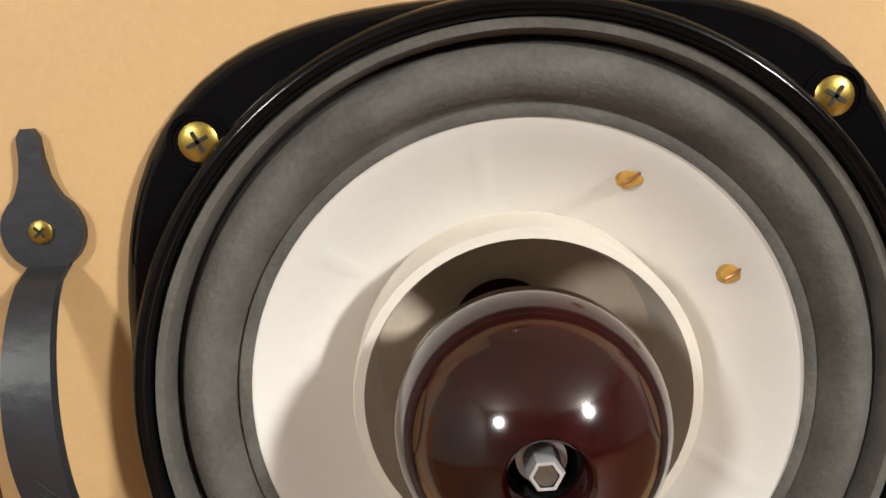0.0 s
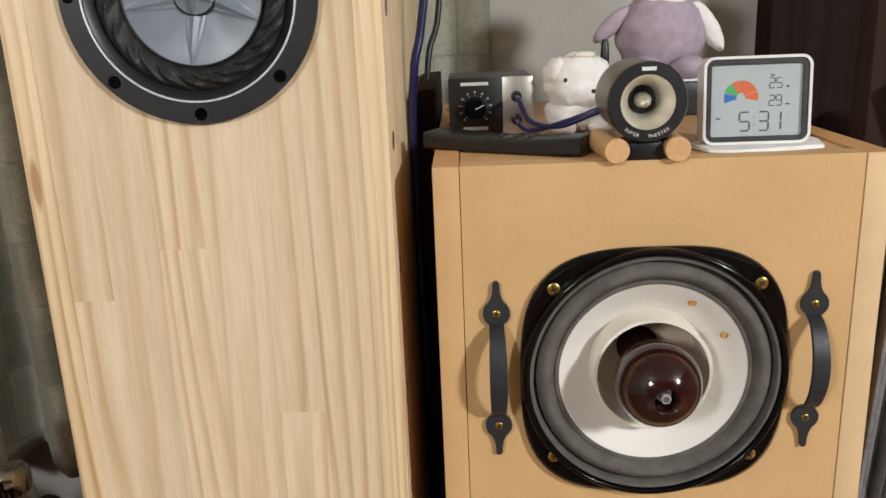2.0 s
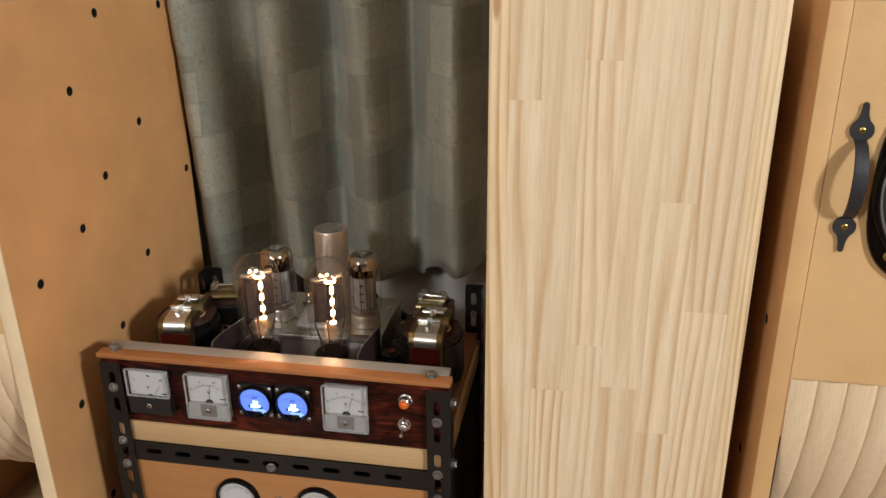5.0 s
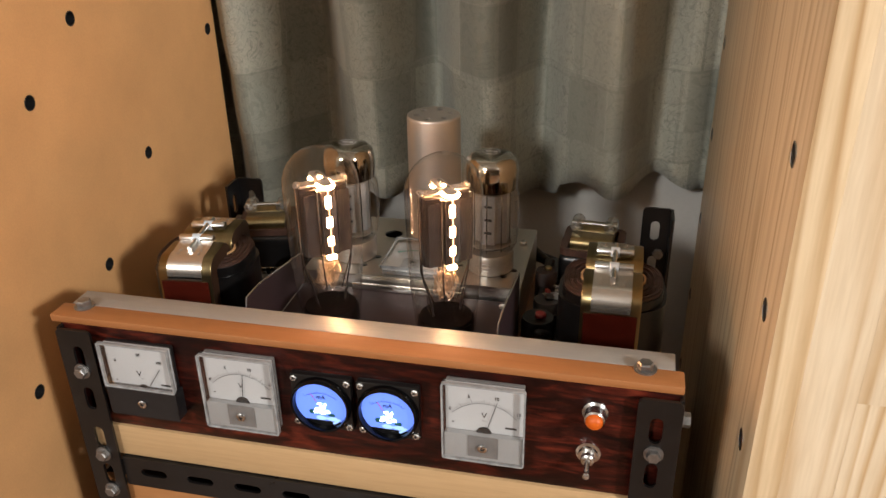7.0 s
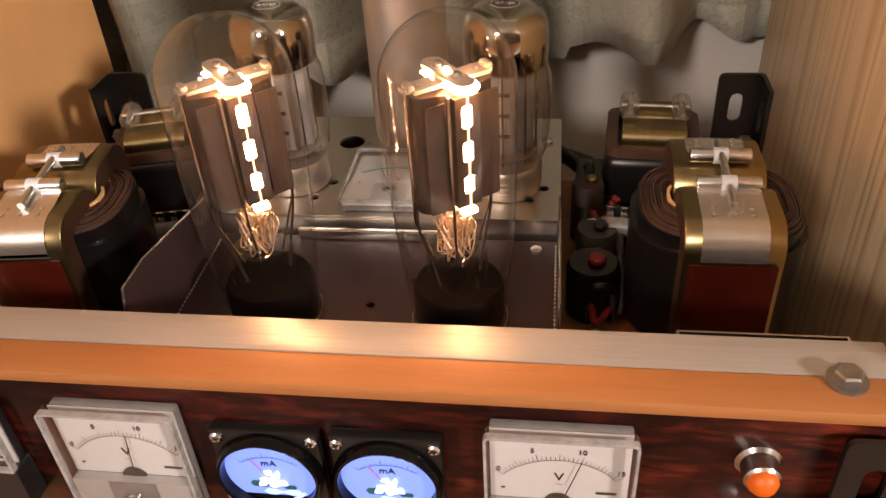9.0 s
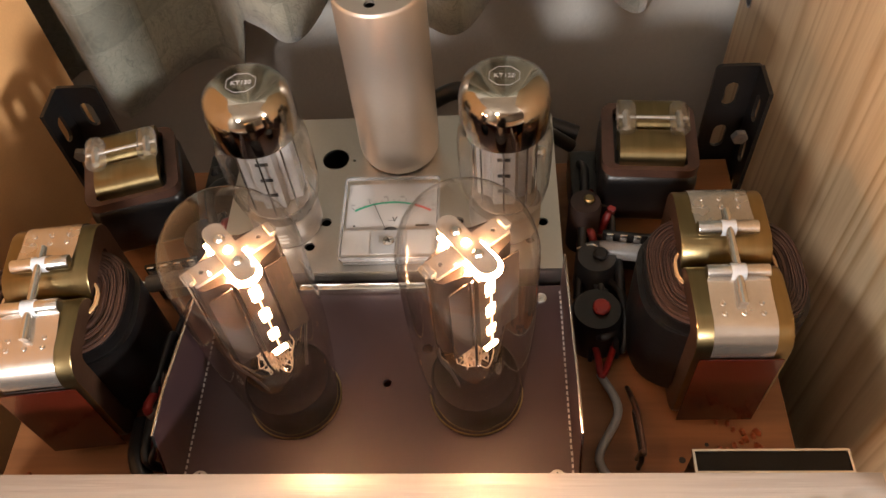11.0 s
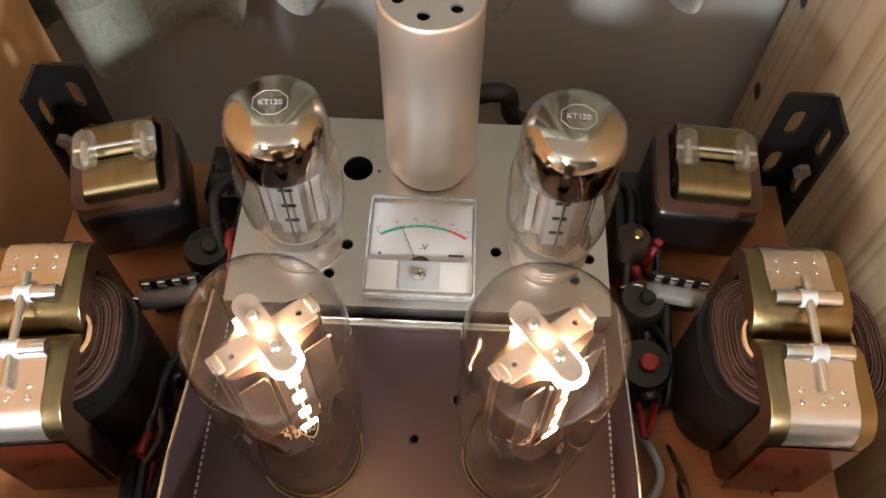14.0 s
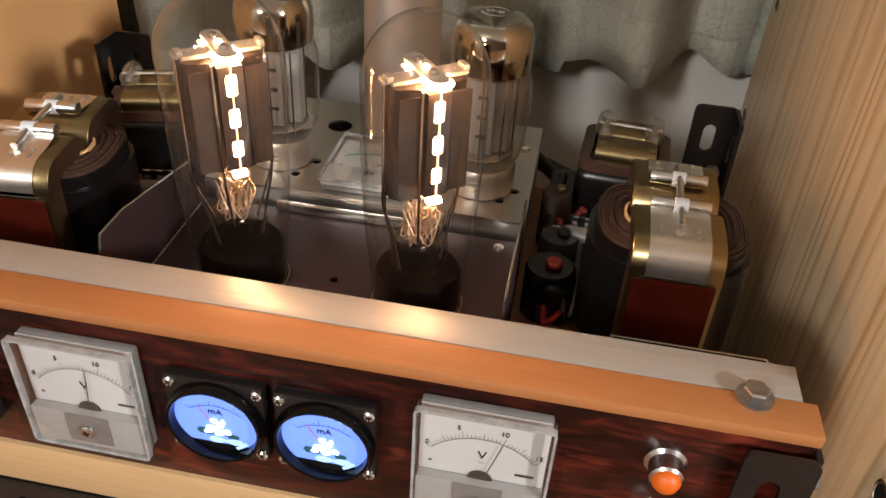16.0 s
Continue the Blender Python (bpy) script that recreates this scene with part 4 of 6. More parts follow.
def make_rack():
    root = thing("slotted_rack", (0, 0, 0), "black slotted-angle equipment rack standing on the floor", "rack")
    slotted_upright("post", RX0, 0.2120, 0.4405, 1, 1, root)
    slotted_upright("post", RX1, 0.2120, 0.4405, -1, 1, root)
    slotted_upright("post", RX0, 0.5200, 0.441, 1, -1, root)
    slotted_upright("post", RX1, 0.5200, 0.441, -1, -1, root)
    for zc in (0.3075, 0.06):
        bm = plate(B(), rect(RX0 + 0.029, RX1 - 0.029, zc - 0.0142, zc + 0.0142), [slot(x, zc + 0.001, 0.023, 0.0075) for x in np.arange(RX0 + 0.055, RX1 - 0.04, 0.0405)], "xz", 0.2146, 0.2170)
        box(bm, RX0 + 0.029, RX1 - 0.029, 0.2172, 0.245, zc + 0.0118, zc + 0.0142)
        part("crossbar", bm, RACK_BLACK, root, "black slotted crossbar")
    spots = [(RX0 + 0.0155, 0.405), (RX0 + 0.0155, 0.325), (RX0 + 0.0155, 0.288), (RX1 - 0.0155, 0.398), (RX1 - 0.0155, 0.322), (RX1 - 0.0155, 0.285), (-0.731, 0.306)]
    for x, z in spots:
        part("bolt", hex_bolt(B(), (x, 0.2118, z), 0.0048, 0.005, "y"), BOLT, root, "zinc hex bolt")
    for x, s in ((RX1, 1),):
        for z in (0.418, 0.33):
            bm = lathe(B(), [(0.0072, 0), (0.0072, 0.001), (0.0052, 0.001), (0.0052, 0.006), (0, 0.006)], "x", (x, 0.226, z), 6)
            part("bolt", bm, BOLT, root, "zinc hex bolt")
    for x, s in ((RX0 + 0.012, 1), (RX1 - 0.012, -1)):
        bm = lathe(B(), [(0, -0.0302), (0.0050, -0.0302), (0.0052, -0.029), (0.0052, -0.0265), (0, -0.0265)], "y", (x, 0.5200, 0.405), 6)
        part("bolt", bm, BOLT, root, "zinc hex bolt")
    return root


make_rack()


def board(name, x0, x1, y0, y1, z0, z1, m, label, category, bevel=0.0008):
    ob = part(name, box(B(), (x0 - x1) / 2, (x1 - x0) / 2, (y0 - y1) / 2, (y1 - y0) / 2, (z0 - z1) / 2, (z1 - z0) / 2, bevel), m)
    ob.location = ((x0 + x1) / 2, (y0 + y1) / 2, (z0 + z1) / 2)
    return tagged(ob, label, category)


board("plywood_shelf", RX0 + 0.004, RX1 - 0.004, 0.2176, 0.51, 0.3225, 0.3515, PLY, "pale plywood shelf resting on the rack's crossbar", "shelf")
BASEBOARD = board("amplifier_base_board", RX0 + 0.006, RX1 - 0.008, 0.232, 0.512, 0.3520, 0.3625, BASE_WOOD, "orange-brown wooden base board under the tube amplifier", "board")


def make_front_panel():
    root = thing("meter_panel", (0, 0, 0), "dark rosewood front panel with a metal-topped wooden rail", "panel")
    part("panel", box(B(), RX0 + 0.001, RX1 - 0.001, 0.2195, 0.2245, 0.3520, 0.4415, 0.0006), PANEL_RED, root, "dark red-brown polished wood")
    part("rail", box(B(), -0.9570, -0.4985, 0.2185, 0.2372, 0.4420, 0.4482, 0.0012), ORANGE_WOOD, root, "orange varnished wooden strip")
    part("metal_rail", box(B(), -0.9510, -0.5040, 0.2376, 0.2575, 0.4410, 0.4478, 0.0006), ALU_BAR, root, "brushed aluminium strip")
    for x in (-0.9380, -0.5235):
        part("bolt", hex_bolt(B(), (x, 0.2345, 0.4482), 0.0056, 0.0056, "z"), BOLT, root, "zinc hex bolt")
    return root


make_front_panel()


def ticks(bm, cx, cz, r0, r1, a0, a1, n, y, w=0.00012, mi=0, longer=5):
    """Scale marks on an arc, standing just proud of a dial that faces -y."""
    for k in range(n):
        a = radians(a0 + (a1 - a0) * k / (n - 1))
        e = r1 + (0.0016 if k % longer == 0 else 0)
        c, s = math.cos(a), math.sin(a)
        q = [(r0 * c - w * s, r0 * s + w * c), (e * c - w * s, e * s + w * c), (e * c + w * s, e * s - w * c), (r0 * c + w * s, r0 * s - w * c)]
        bm.faces.new([bm.verts.new((cx + u, y, cz + v)) for u, v in q]).material_index = mi


def arc_band(bm, cx, cz, r0, r1, a0, a1, y, mi=0, n=24):
    ang = [radians(a0 + (a1 - a0) * k / n) for k in range(n + 1)]
    a = [bm.verts.new((cx + r0 * math.cos(t), y, cz + r0 * math.sin(t))) for t in ang]
    b = [bm.verts.new((cx + r1 * math.cos(t), y, cz + r1 * math.sin(t))) for t in ang]
    for i in range(n):
        bm.faces.new((a[i], a[i + 1], b[i + 1], b[i])).material_index = mi


def bar(bm, x0, x1, z0, z1, y, mi=0):
    bm.faces.new([bm.verts.new(p) for p in ((x0, y, z0), (x1, y, z0), (x1, y, z1), (x0, y, z1))]).material_index = mi


def panel_meter(m, label, low, marks, needle, numbers, group):
    """A square moving-coil meter: back box, card, clear cover, lower band, scale and needle. Its front faces -y."""
    root = thing("panel_meter", (0, 0, 0), label, "meter", group)
    root.matrix_basis = m
    w, h = 0.0285, 0.0318
    part("back_box", box(B(), -w + 0.0016, w - 0.0016, -0.0048, 0, -h + 0.0016, h - 0.0016, 0.001), low if low is BLACK_PLASTIC else BLOCK_GREY, root)
    z0 = -0.0065 if low is BLACK_PLASTIC else -h
    part("cover_rim", plate(B(), rect(-w - 0.0002, w + 0.0002, z0, h + 0.0002, 0.0022 if z0 == -h else 0.0008), [rect(-w + 0.0009, w - 0.0009, z0 + 0.0009, h - 0.0009, 0.0014)], "xz", -0.0092, -0.0121), CLEAR_RIM, root, "glossy clear edge of the cover")
    part("card", box(B(), -w + 0.0018, w - 0.0018, -0.0056, -0.0049, -0.0095, h - 0.0018), DIAL_WHITE, root, "white printed dial card")
    if low is BLACK_PLASTIC:
        bm = plate(B(), rect(-w, w, -h, z0 - 0.0002, 0.0016), [], "xz", -0.0001, -0.0110)
    else:
        bm = plate(B(), rect(-w + 0.0014, w - 0.0014, -h + 0.0014, -0.0098, 0.0008), [], "xz", -0.0056, -0.0100)
    part("lower_band", bm, low, root, "lower cover band")
    cov = box(B(), -w, w, -0.0118, -0.0050, z0, h, 0.0016)
    part("cover", cov, CLEAR, root, "clear plastic cover").visible_shadow = False
    bm = box(B(), -0.0105, 0.0105, -0.0106, -0.0101, -h + 0.004, -0.0100)
    part("centre_block", bm, BLACK_PLASTIC if low is BLACK_PLASTIC else FROST if low is FROST_PALE else BLOCK_GREY, root)
    part("zero_screw", screw_head(B(), 0, -0.0118, -0.019, 0.0034, 0.0014), [STEEL, INK], root, "slotted zero screw")
    bm = B()
    cz = -0.014
    if marks:
        ticks(bm, 0, cz, 0.0285, 0.0305, 140, 40, marks, -0.00575)
        arc_band(bm, 0, cz, 0.0282, 0.0285, 140, 40, -0.00575)
    bar(bm, -0.0225, -0.0210, -0.0042, -0.0030, -0.00575)
    bar(bm, 0.0145, 0.0225, -0.0046, -0.0030, -0.00575)
    bar(bm, -0.0015, 0.0015, 0.0000, 0.0003, -0.00575)
    part("scale", bm, INK, root, "printed scale")
    for words, u, v, size in numbers:
        text_part("numeral", words, size, Matrix.Translation((u, -0.0058, v)) @ FACE, root, INK)
    bm = B()
    a = radians(needle)
    c, s = math.cos(a), math.sin(a)
    tube(bm, [(0.006 * c, -0.0070, cz + 0.006 * s), (0.0300 * c, -0.0070, cz + 0.0300 * s)], 0.00022, 6)
    lathe(bm, [(0.0055, -0.0058), (0.0055, -0.0066), (0, -0.0068)], "y", (0, 0, -0.0105), 20)
    part("needle", bm, INK, root, "thin black needle")
    return root


NUM15 = [("0", -0.0235, 0.0075, 0.0036), ("5", -0.0105, 0.0190, 0.0036), ("10", 0.0085, 0.0195, 0.0036), ("15", 0.0235, 0.0085, 0.0036), ("V", 0.0, 0.0045, 0.0062)]
PY = 0.2193
FP = "meters on the front panel"
panel_meter(pose(-0.8855, PY, 0.4035), "white volt meter with a black lower band on the front panel", BLACK_PLASTIC, 0, 56, [("V", -0.002, 0.004, 0.0062), ("0", -0.02, 0.014, 0.0034), ("50", 0.0, 0.021, 0.0034), ("100", 0.016, 0.016, 0.0034)], FP)
panel_meter(pose(-0.8055, PY, 0.4040), "white volt meter with a frosted lower band, needle near ten", FROST, 31, 84, NUM15, FP)
panel_meter(pose(-0.6265, PY, 0.4055), "white volt meter with a frosted lower band on the front panel", FROST, 31, 74, NUM15, FP)


def current_meter(x, z):
    """A small black meter with a round dial lit blue from inside."""
    root = thing("current_meter", (x, PY, z), "small black current meter with a dial lit bright blue", "meter", "lit current meters")
    part("case", box(B(), -0.0225, 0.0225, -0.0060, 0, -0.0225, 0.0225, 0.0012), RACK_BLACK, root)
    part("bezel", lathe(B(), [(0.0226, -0.0058), (0.0224, -0.0100), (0.0212, -0.0118), (0.0200, -0.0112), (0.0194, -0.0062)], "y", (0, 0, -0.0005), 48), BLACK_GLOSS, root)
    dial = [(0.0194 * math.cos(a), 0.0194 * math.sin(a) - 0.0005) for a in np.linspace(radians(-47), radians(227), 40)]
    part("lit_dial", plate(B(), dial, [], "xz", -0.0064, -0.0068), BLUE_LIT, root, "glowing blue dial")
    # Pale glare at the dial's foot is built in as glowing shapes.
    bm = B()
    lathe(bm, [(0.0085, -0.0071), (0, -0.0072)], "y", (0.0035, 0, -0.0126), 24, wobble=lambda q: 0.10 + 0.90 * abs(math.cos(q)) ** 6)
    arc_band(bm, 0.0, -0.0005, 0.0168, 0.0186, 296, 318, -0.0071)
    part("lower_glare", bm, PALE_GLARE, root, "pale glare shaped as a glowing band along the dial's foot")
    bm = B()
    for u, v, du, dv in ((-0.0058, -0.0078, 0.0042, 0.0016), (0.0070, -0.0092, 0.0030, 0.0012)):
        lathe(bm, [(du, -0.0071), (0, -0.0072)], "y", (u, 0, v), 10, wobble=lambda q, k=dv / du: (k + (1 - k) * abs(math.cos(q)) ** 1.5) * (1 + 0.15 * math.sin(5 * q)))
    part("dial_stain", bm, TEAL, root, "dark teal patches on the dial")
    # Glowing spots imitate the white glare on the dial; no separate lamp.
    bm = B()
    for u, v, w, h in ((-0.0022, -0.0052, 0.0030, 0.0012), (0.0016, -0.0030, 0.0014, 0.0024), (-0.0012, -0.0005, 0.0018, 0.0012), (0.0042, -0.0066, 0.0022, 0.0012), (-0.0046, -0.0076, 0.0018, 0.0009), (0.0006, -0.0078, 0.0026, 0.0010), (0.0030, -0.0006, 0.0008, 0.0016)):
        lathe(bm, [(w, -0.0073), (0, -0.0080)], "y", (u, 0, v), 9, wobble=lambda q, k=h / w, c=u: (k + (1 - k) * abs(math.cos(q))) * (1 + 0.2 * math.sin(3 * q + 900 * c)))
    part("dial_lamp", bm, WHITE_GLARE, root, "white glare on the dial, shaped as glowing spots")
    bm = B()
    arc_band(bm, 0, -0.010, 0.0188, 0.0191, 128, 52, -0.0071)
    ticks(bm, 0, -0.010, 0.0191, 0.0202, 128, 52, 13, -0.0071, 0.0001)
    bm2 = tube(B(), [(0, -0.0078, -0.004), (-0.0072, -0.0078, 0.0085)], 0.00018, 5)
    part("needle", bm2, RED_INK, root, "thin red needle")
    part("scale", bm, INK, root)
    text_part("numeral", "mA", 0.0046, Matrix.Translation((0, -0.0072, 0.0055)) @ FACE, root, INK)
    for sx in (-1, 1):
        for sz in (-1, 1):
            part("screw", screw_head(B(), sx * 0.0195, -0.0060, sz * 0.0188, 0.0027, 0.0014), [STEEL, INK], root)
    return root


cm = current_meter(-0.7437, 0.4032)
copy_thing(cm, pose(-0.6945, PY, 0.4032))


def make_pilot():
    root = thing("pilot_lamp", (-0.553, PY, 0.4205), "glowing orange pilot lamp in a chrome bezel on the panel", "lamp")
    part("bezel", lathe(B(), [(0.0086, 0), (0.0086, -0.0014), (0.0070, -0.0026), (0.0068, -0.0095), (0.0057, -0.0106)], "y", (0, 0, 0), 32), STEEL, root, "chrome ring")
    part("lens", lathe(B(), [(0.0059, -0.0092), (0.0057, -0.0118), (0.0042, -0.0140), (0.0021, -0.0150), (0, -0.0152)], "y", (0, 0, 0), 28), ORANGE_LIT, root, "lit orange lens")
    root2 = thing("toggle_switch", (-0.5555, PY, 0.3860), "chrome toggle switch pointing down on the panel", "switch")
    bm = lathe(B(), [(0.0085, 0), (0.0085, -0.0012), (0.0065, -0.0018)], "y", (0, 0, 0), 28)
    lathe(bm, [(0.0068, -0.0014), (0.0068, -0.0042), (0, -0.0042)], "y", (0, 0, 0), 6)
    part("nut", bm, STEEL, root2)
    part("collar", lathe(B(), [(0.0048, -0.004), (0.0046, -0.0090), (0.0034, -0.0100), (0, -0.0100)], "y", (0, 0, 0), 24), STEEL, root2)
    bm = tube(B(), [(0, -0.009, 0), (0, -0.0135, -0.0015), (0, -0.0180, -0.0035)], 0.0019, 10)
    lathe(bm, [(0, -0.0028), (0.0024, -0.0014), (0.0026, 0.0006), (0.0014, 0.0026), (0, 0.003)], "z", (0, -0.0190, -0.0040), 14)
    part("lever", bm, STEEL, root2)


make_pilot()


# ---- the lower amplifier, seen at its top ----
def make_lower_amp():
    root = thing("lower_amplifier", (0, 0, 0), "wood-fronted amplifier with round meters on the rack's lower shelf", "amplifier")
    part("case", box(B(), RX0 + 0.006, RX1 - 0.006, 0.226, 0.50, 0.0625, 0.292), BLACK_PLASTIC, root)
    part("front_panel", box(B(), RX0 + 0.003, RX1 - 0.003, 0.2178, 0.2255, 0.0750, 0.2925, 0.0008), PANEL_LOW, root, "orange-brown wooden front")
    for x in (-0.7845, -0.6735):
        bm = lathe(B(), [(0.0305, 0.2178), (0.0305, 0.2140), (0.0290, 0.2115), (0.0262, 0.2115), (0.0255, 0.2150)], "y", (x, 0, 0.2475), 48)
        ring = part("round_meter", bm, BLACK_GLOSS, root, "round black-rimmed meter with a cream dial")
        part("dial", disc(B(), 0.0258, 0.2172, 0.2160, "y", (x, 0, 0.2475), 40), DIAL_WHITE, ring, "cream dial")
        bm = B()
        ticks(bm, x, 0.2475, 0.017, 0.0195, 150, 30, 21, 0.2157)
        arc_band(bm, x, 0.2475, 0.0167, 0.0170, 150, 30, 0.2157)
        part("scale", bm, INK, ring)
    part("lever", lathe(B(), [(0.0058, 0.2178), (0.0058, 0.2150), (0.0030, 0.2140), (0.0026, 0.2060), (0, 0.2050)], "y", (-0.7275, 0, 0.251), 20), STEEL, root, "chrome switch")


make_lower_amp()


# ---- the tube amplifier on its base board ----
def make_front_tray():
    """Dark folded steel tray: deck with holes, two upright flanges with perforated fold lines, front and rear faces."""
    root = thing("front_chassis", (0, 0, 0), "dark brown folded steel chassis tray on the base board", "chassis")
    x0, x1, y0, y1, z = -0.8255, -0.6285, 0.2660, 0.3868, 0.3980
    holes = [circle(-0.7245, 0.326, 0.0023, 14), circle(-0.7035, 0.347, 0.0028, 14)]
    part("deck", plate(B(), rect(x0, x1, y0, y1), holes, "xy", z - 0.0015, z), DECK, root, "dark brown painted deck")
    for x, s in ((x0, -1), (x1, 1)):
        flange = [(y0 + 0.002, z - 0.035), (y1, z - 0.035), (y1, z + 0.030), (0.300, 0.4435), (0.2775, 0.4435), (y0 + 0.002, z + 0.018)]
        part("flange", plate(B(), flange, [], "yz", x, x + s * 0.0014), DECK, root, "upright folded side")
        part("bare_edge", tube(B(), [(x + s * 0.0007, y, q + 0.0003) for y, q in flange[2:]], 0.0007, 6), STEEL, root, "bare bright cut edge")
        bm = B()
        for k in range(34):
            y = 0.272 + 0.0033 * k
            box(bm, x - s * 0.0002, x - s * 0.0011, y, y + 0.0019, z + 0.0001, z + 0.0005)
        part("fold_perforation", bm, FROST, root, "row of fold slits")
        bm = lathe(B(), [(0.0043, 0), (0.0041, 0.0009), (0.0030, 0.0013), (0, 0.0013)], "z", (x - s * 0.0085, 0.2735, z), 22)
        for c, d in ((0.0026, 0.0004), (0.0004, 0.0026)):
            box(bm, x - s * 0.0085 - c, x - s * 0.0085 + c, 0.2735 - d, 0.2735 + d, z + 0.0013, z + 0.0016, mi=1)
        part("screw", bm, [FROST, INK], root, "flat pale cross-head screw")
    part("screw", lathe(B(), [(0.0036, 0), (0.0032, 0.0012), (0, 0.0018)], "z", (-0.640, 0.378, z), 20), STEEL, root, "pan-head screw")
    part("front_face", box(B(), x0, x1, y0 - 0.0015, y0, 0.363, z - 0.0004), DECK, root)
    part("rear_face", box(B(), x0, x1, y1 - 0.0016, y1, 0.3627, z - 0.0016), DECK, root)
    return root


make_front_tray()


def make_rear_chassis():
    root = thing("rear_chassis", (0, 0, 0), "satin aluminium chassis carrying the driver tubes and can", "chassis")
    x0, x1, y0, y1, z = -0.8265, -0.6270, 0.3905, 0.5135, 0.4100
    holes = [circle(-0.7660, 0.4270, 0.0032, 14), circle(-0.6865, 0.4260, 0.0030, 14), circle(-0.774, 0.4090, 0.0030, 14), circle(-0.637, 0.424, 0.0030, 14), circle(-0.645, 0.411, 0.0028, 14), circle(-0.765, 0.4775, 0.0085, 20), circle(-0.7530, 0.476, 0.0010, 8), circle(-0.663, 0.475, 0.0085, 20)]
    part("top_plate", plate(B(), rect(x0, x1, y0, y1, 0.0015, 2), holes, "xy", z - 0.0018, z), ALU, root)
    for a in ((x0, x1, y0, y0 + 0.0016), (x0, x1, y1 - 0.0016, y1), (x0, x0 + 0.0016, y0 + 0.002, y1 - 0.002), (x1 - 0.0016, x1, y0 + 0.002, y1 - 0.002)):
        part("side_plate", box(B(), a[0], a[1], a[2], a[3], 0.3627, z - 0.002), ALU, root)
    bm = B()
    box(bm, -0.778, -0.676, 0.3822, 0.3866, 0.3982, 0.4045, 0.0010)
    part("foil_tape", bm, TAPE, root, "crinkled foil tape along the joint")
    for x, y in ((-0.636, 0.478), (-0.818, 0.478)):
        part("screw", lathe(B(), [(0.0040, 0), (0.0036, 0.0030), (0.002, 0.0042), (0, 0.0042)], "z", (x, y, z), 20), STEEL, root)
    # Unseen black pan added inside the chassis to darken the plate's holes.
    part("hole_shadow_pan", box(B(), x0 + 0.004, x1 - 0.004, y0 + 0.004, y1 - 0.004, 0.3640, 0.3660), BLACK_PLASTIC, root)
    return root


make_rear_chassis()


WINDOWS = ((0.1130, 0.1235), (0.0970, 0.1065), (0.0815, 0.0900))


def power_tube(o, turn):
    """Large directly heated tube: base, brass ring, glass, stem, anode, mica cross and a bright filament."""
    root = thing("power_tube", o, "large clear glass power tube glowing bright orange-white inside", "vacuum tube", "glowing power tubes", rz=turn)
    part("base", lathe(B(), [(0, 0.0006), (0.0222, 0.0006), (0.0224, 0.002), (0.0226, 0.020), (0.0210, 0.0230), (0.0, 0.0232)], "z", (0, 0, 0), 48), TUBE_BASE, root, "dark tube base")
    part("brass_ring", lathe(B(), [(0.0237, 0.0002), (0.0243, 0.0002), (0.0245, 0.0008), (0.0242, 0.0013), (0.0237, 0.0013)], "z", (0, 0, 0), 56), CORE_BRASS, root, "thin brass socket ring")
    out = [(0.0231, 0.0022), (0.0238, 0.012), (0.0252, 0.028), (0.0270, 0.044), (0.0284, 0.064), (0.0292, 0.090), (0.0294, 0.128)]
    out += [(0.0294 * math.cos(a), 0.128 + 0.031 * math.sin(a)) for a in np.linspace(0.12, 1.5, 12)] + [(0, 0.1590)]
    uneven = lambda a: 1 + 0.004 * math.sin(5 * a + 0.6) + 0.003 * math.sin(9 * a + 2)
    bm = lathe(B(), out, "z", (0, 0, 0), 72, wobble=uneven)
    g = part("glass", bm, GLASS, root, "clear glass bulb")
    g.visible_shadow = False
    s = part("stem", lathe(B(), [(0.0150, 0.0242), (0.0148, 0.040), (0.0142, 0.0425), (0.0120, 0.0440), (0.0070, 0.0455), (0.0060, 0.058), (0, 0.059)], "z", (0, 0, 0), 32), GLASS, root, "inner glass stem")
    s.visible_shadow = False
    rng = random.Random(5)
    bm = B()
    for k in range(26):
        a, r = rng.uniform(0, 6.28), rng.uniform(0.003, 0.010)
        p = [(0.5 * r * math.cos(a), 0.5 * r * math.sin(a), 0.040)]
        for j in range(5):
            a += rng.uniform(-1.6, 1.6)
            rr = rng.uniform(0.002, 0.0105)
            p.append((rr * math.cos(a), rr * math.sin(a), rng.uniform(0.042, 0.066)))
        tube(bm, smooth_path(p, 4), 0.00030, 5)
    part("lead_wires", bm, STRAW, root, "tangle of copper leads")
    # anode: two ribbed plates with a slit towards -y, where the filament shows
    sec = [(-0.0062, -0.0108), (0.0062, -0.0108), (0.0085, -0.0088), (0.0170, -0.0066), (0.0190, -0.0040), (0.0190, 0.0040), (0.0170, 0.0066), (0.0085, 0.0088), (0.0062, 0.0108), (-0.0062, 0.0108), (-0.0085, 0.0088), (-0.0170, 0.0066), (-0.0190, 0.0040), (-0.0190, -0.0040), (-0.0170, -0.0066), (-0.0085, -0.0088)]
    part("anode", plate(B(), sec, [], "xy", 0.072, 0.128), ANODE, root, "dark grey ribbed anode")
    bm = plate(B(), rect(-0.0058, 0.0058, 0.0750, 0.1275), [rect(-0.0025, 0.0025, z0, z1, 0.001, 2) for z0, z1 in WINDOWS], "xz", -0.0146, -0.0110)
    part("anode_face", bm, ANODE, root, "slotted anode face")
    for u in (-1, 1):
        bm = plate(B(), rect(u * 0.0130 - 0.0050, u * 0.0130 + 0.0050, 0.0740, 0.1255, 0.001), [], "xz", -0.0112, -0.0106)
        part("anode_fin", bm, ANODE, root, "flat grey cooling sheet")
    bm = B()
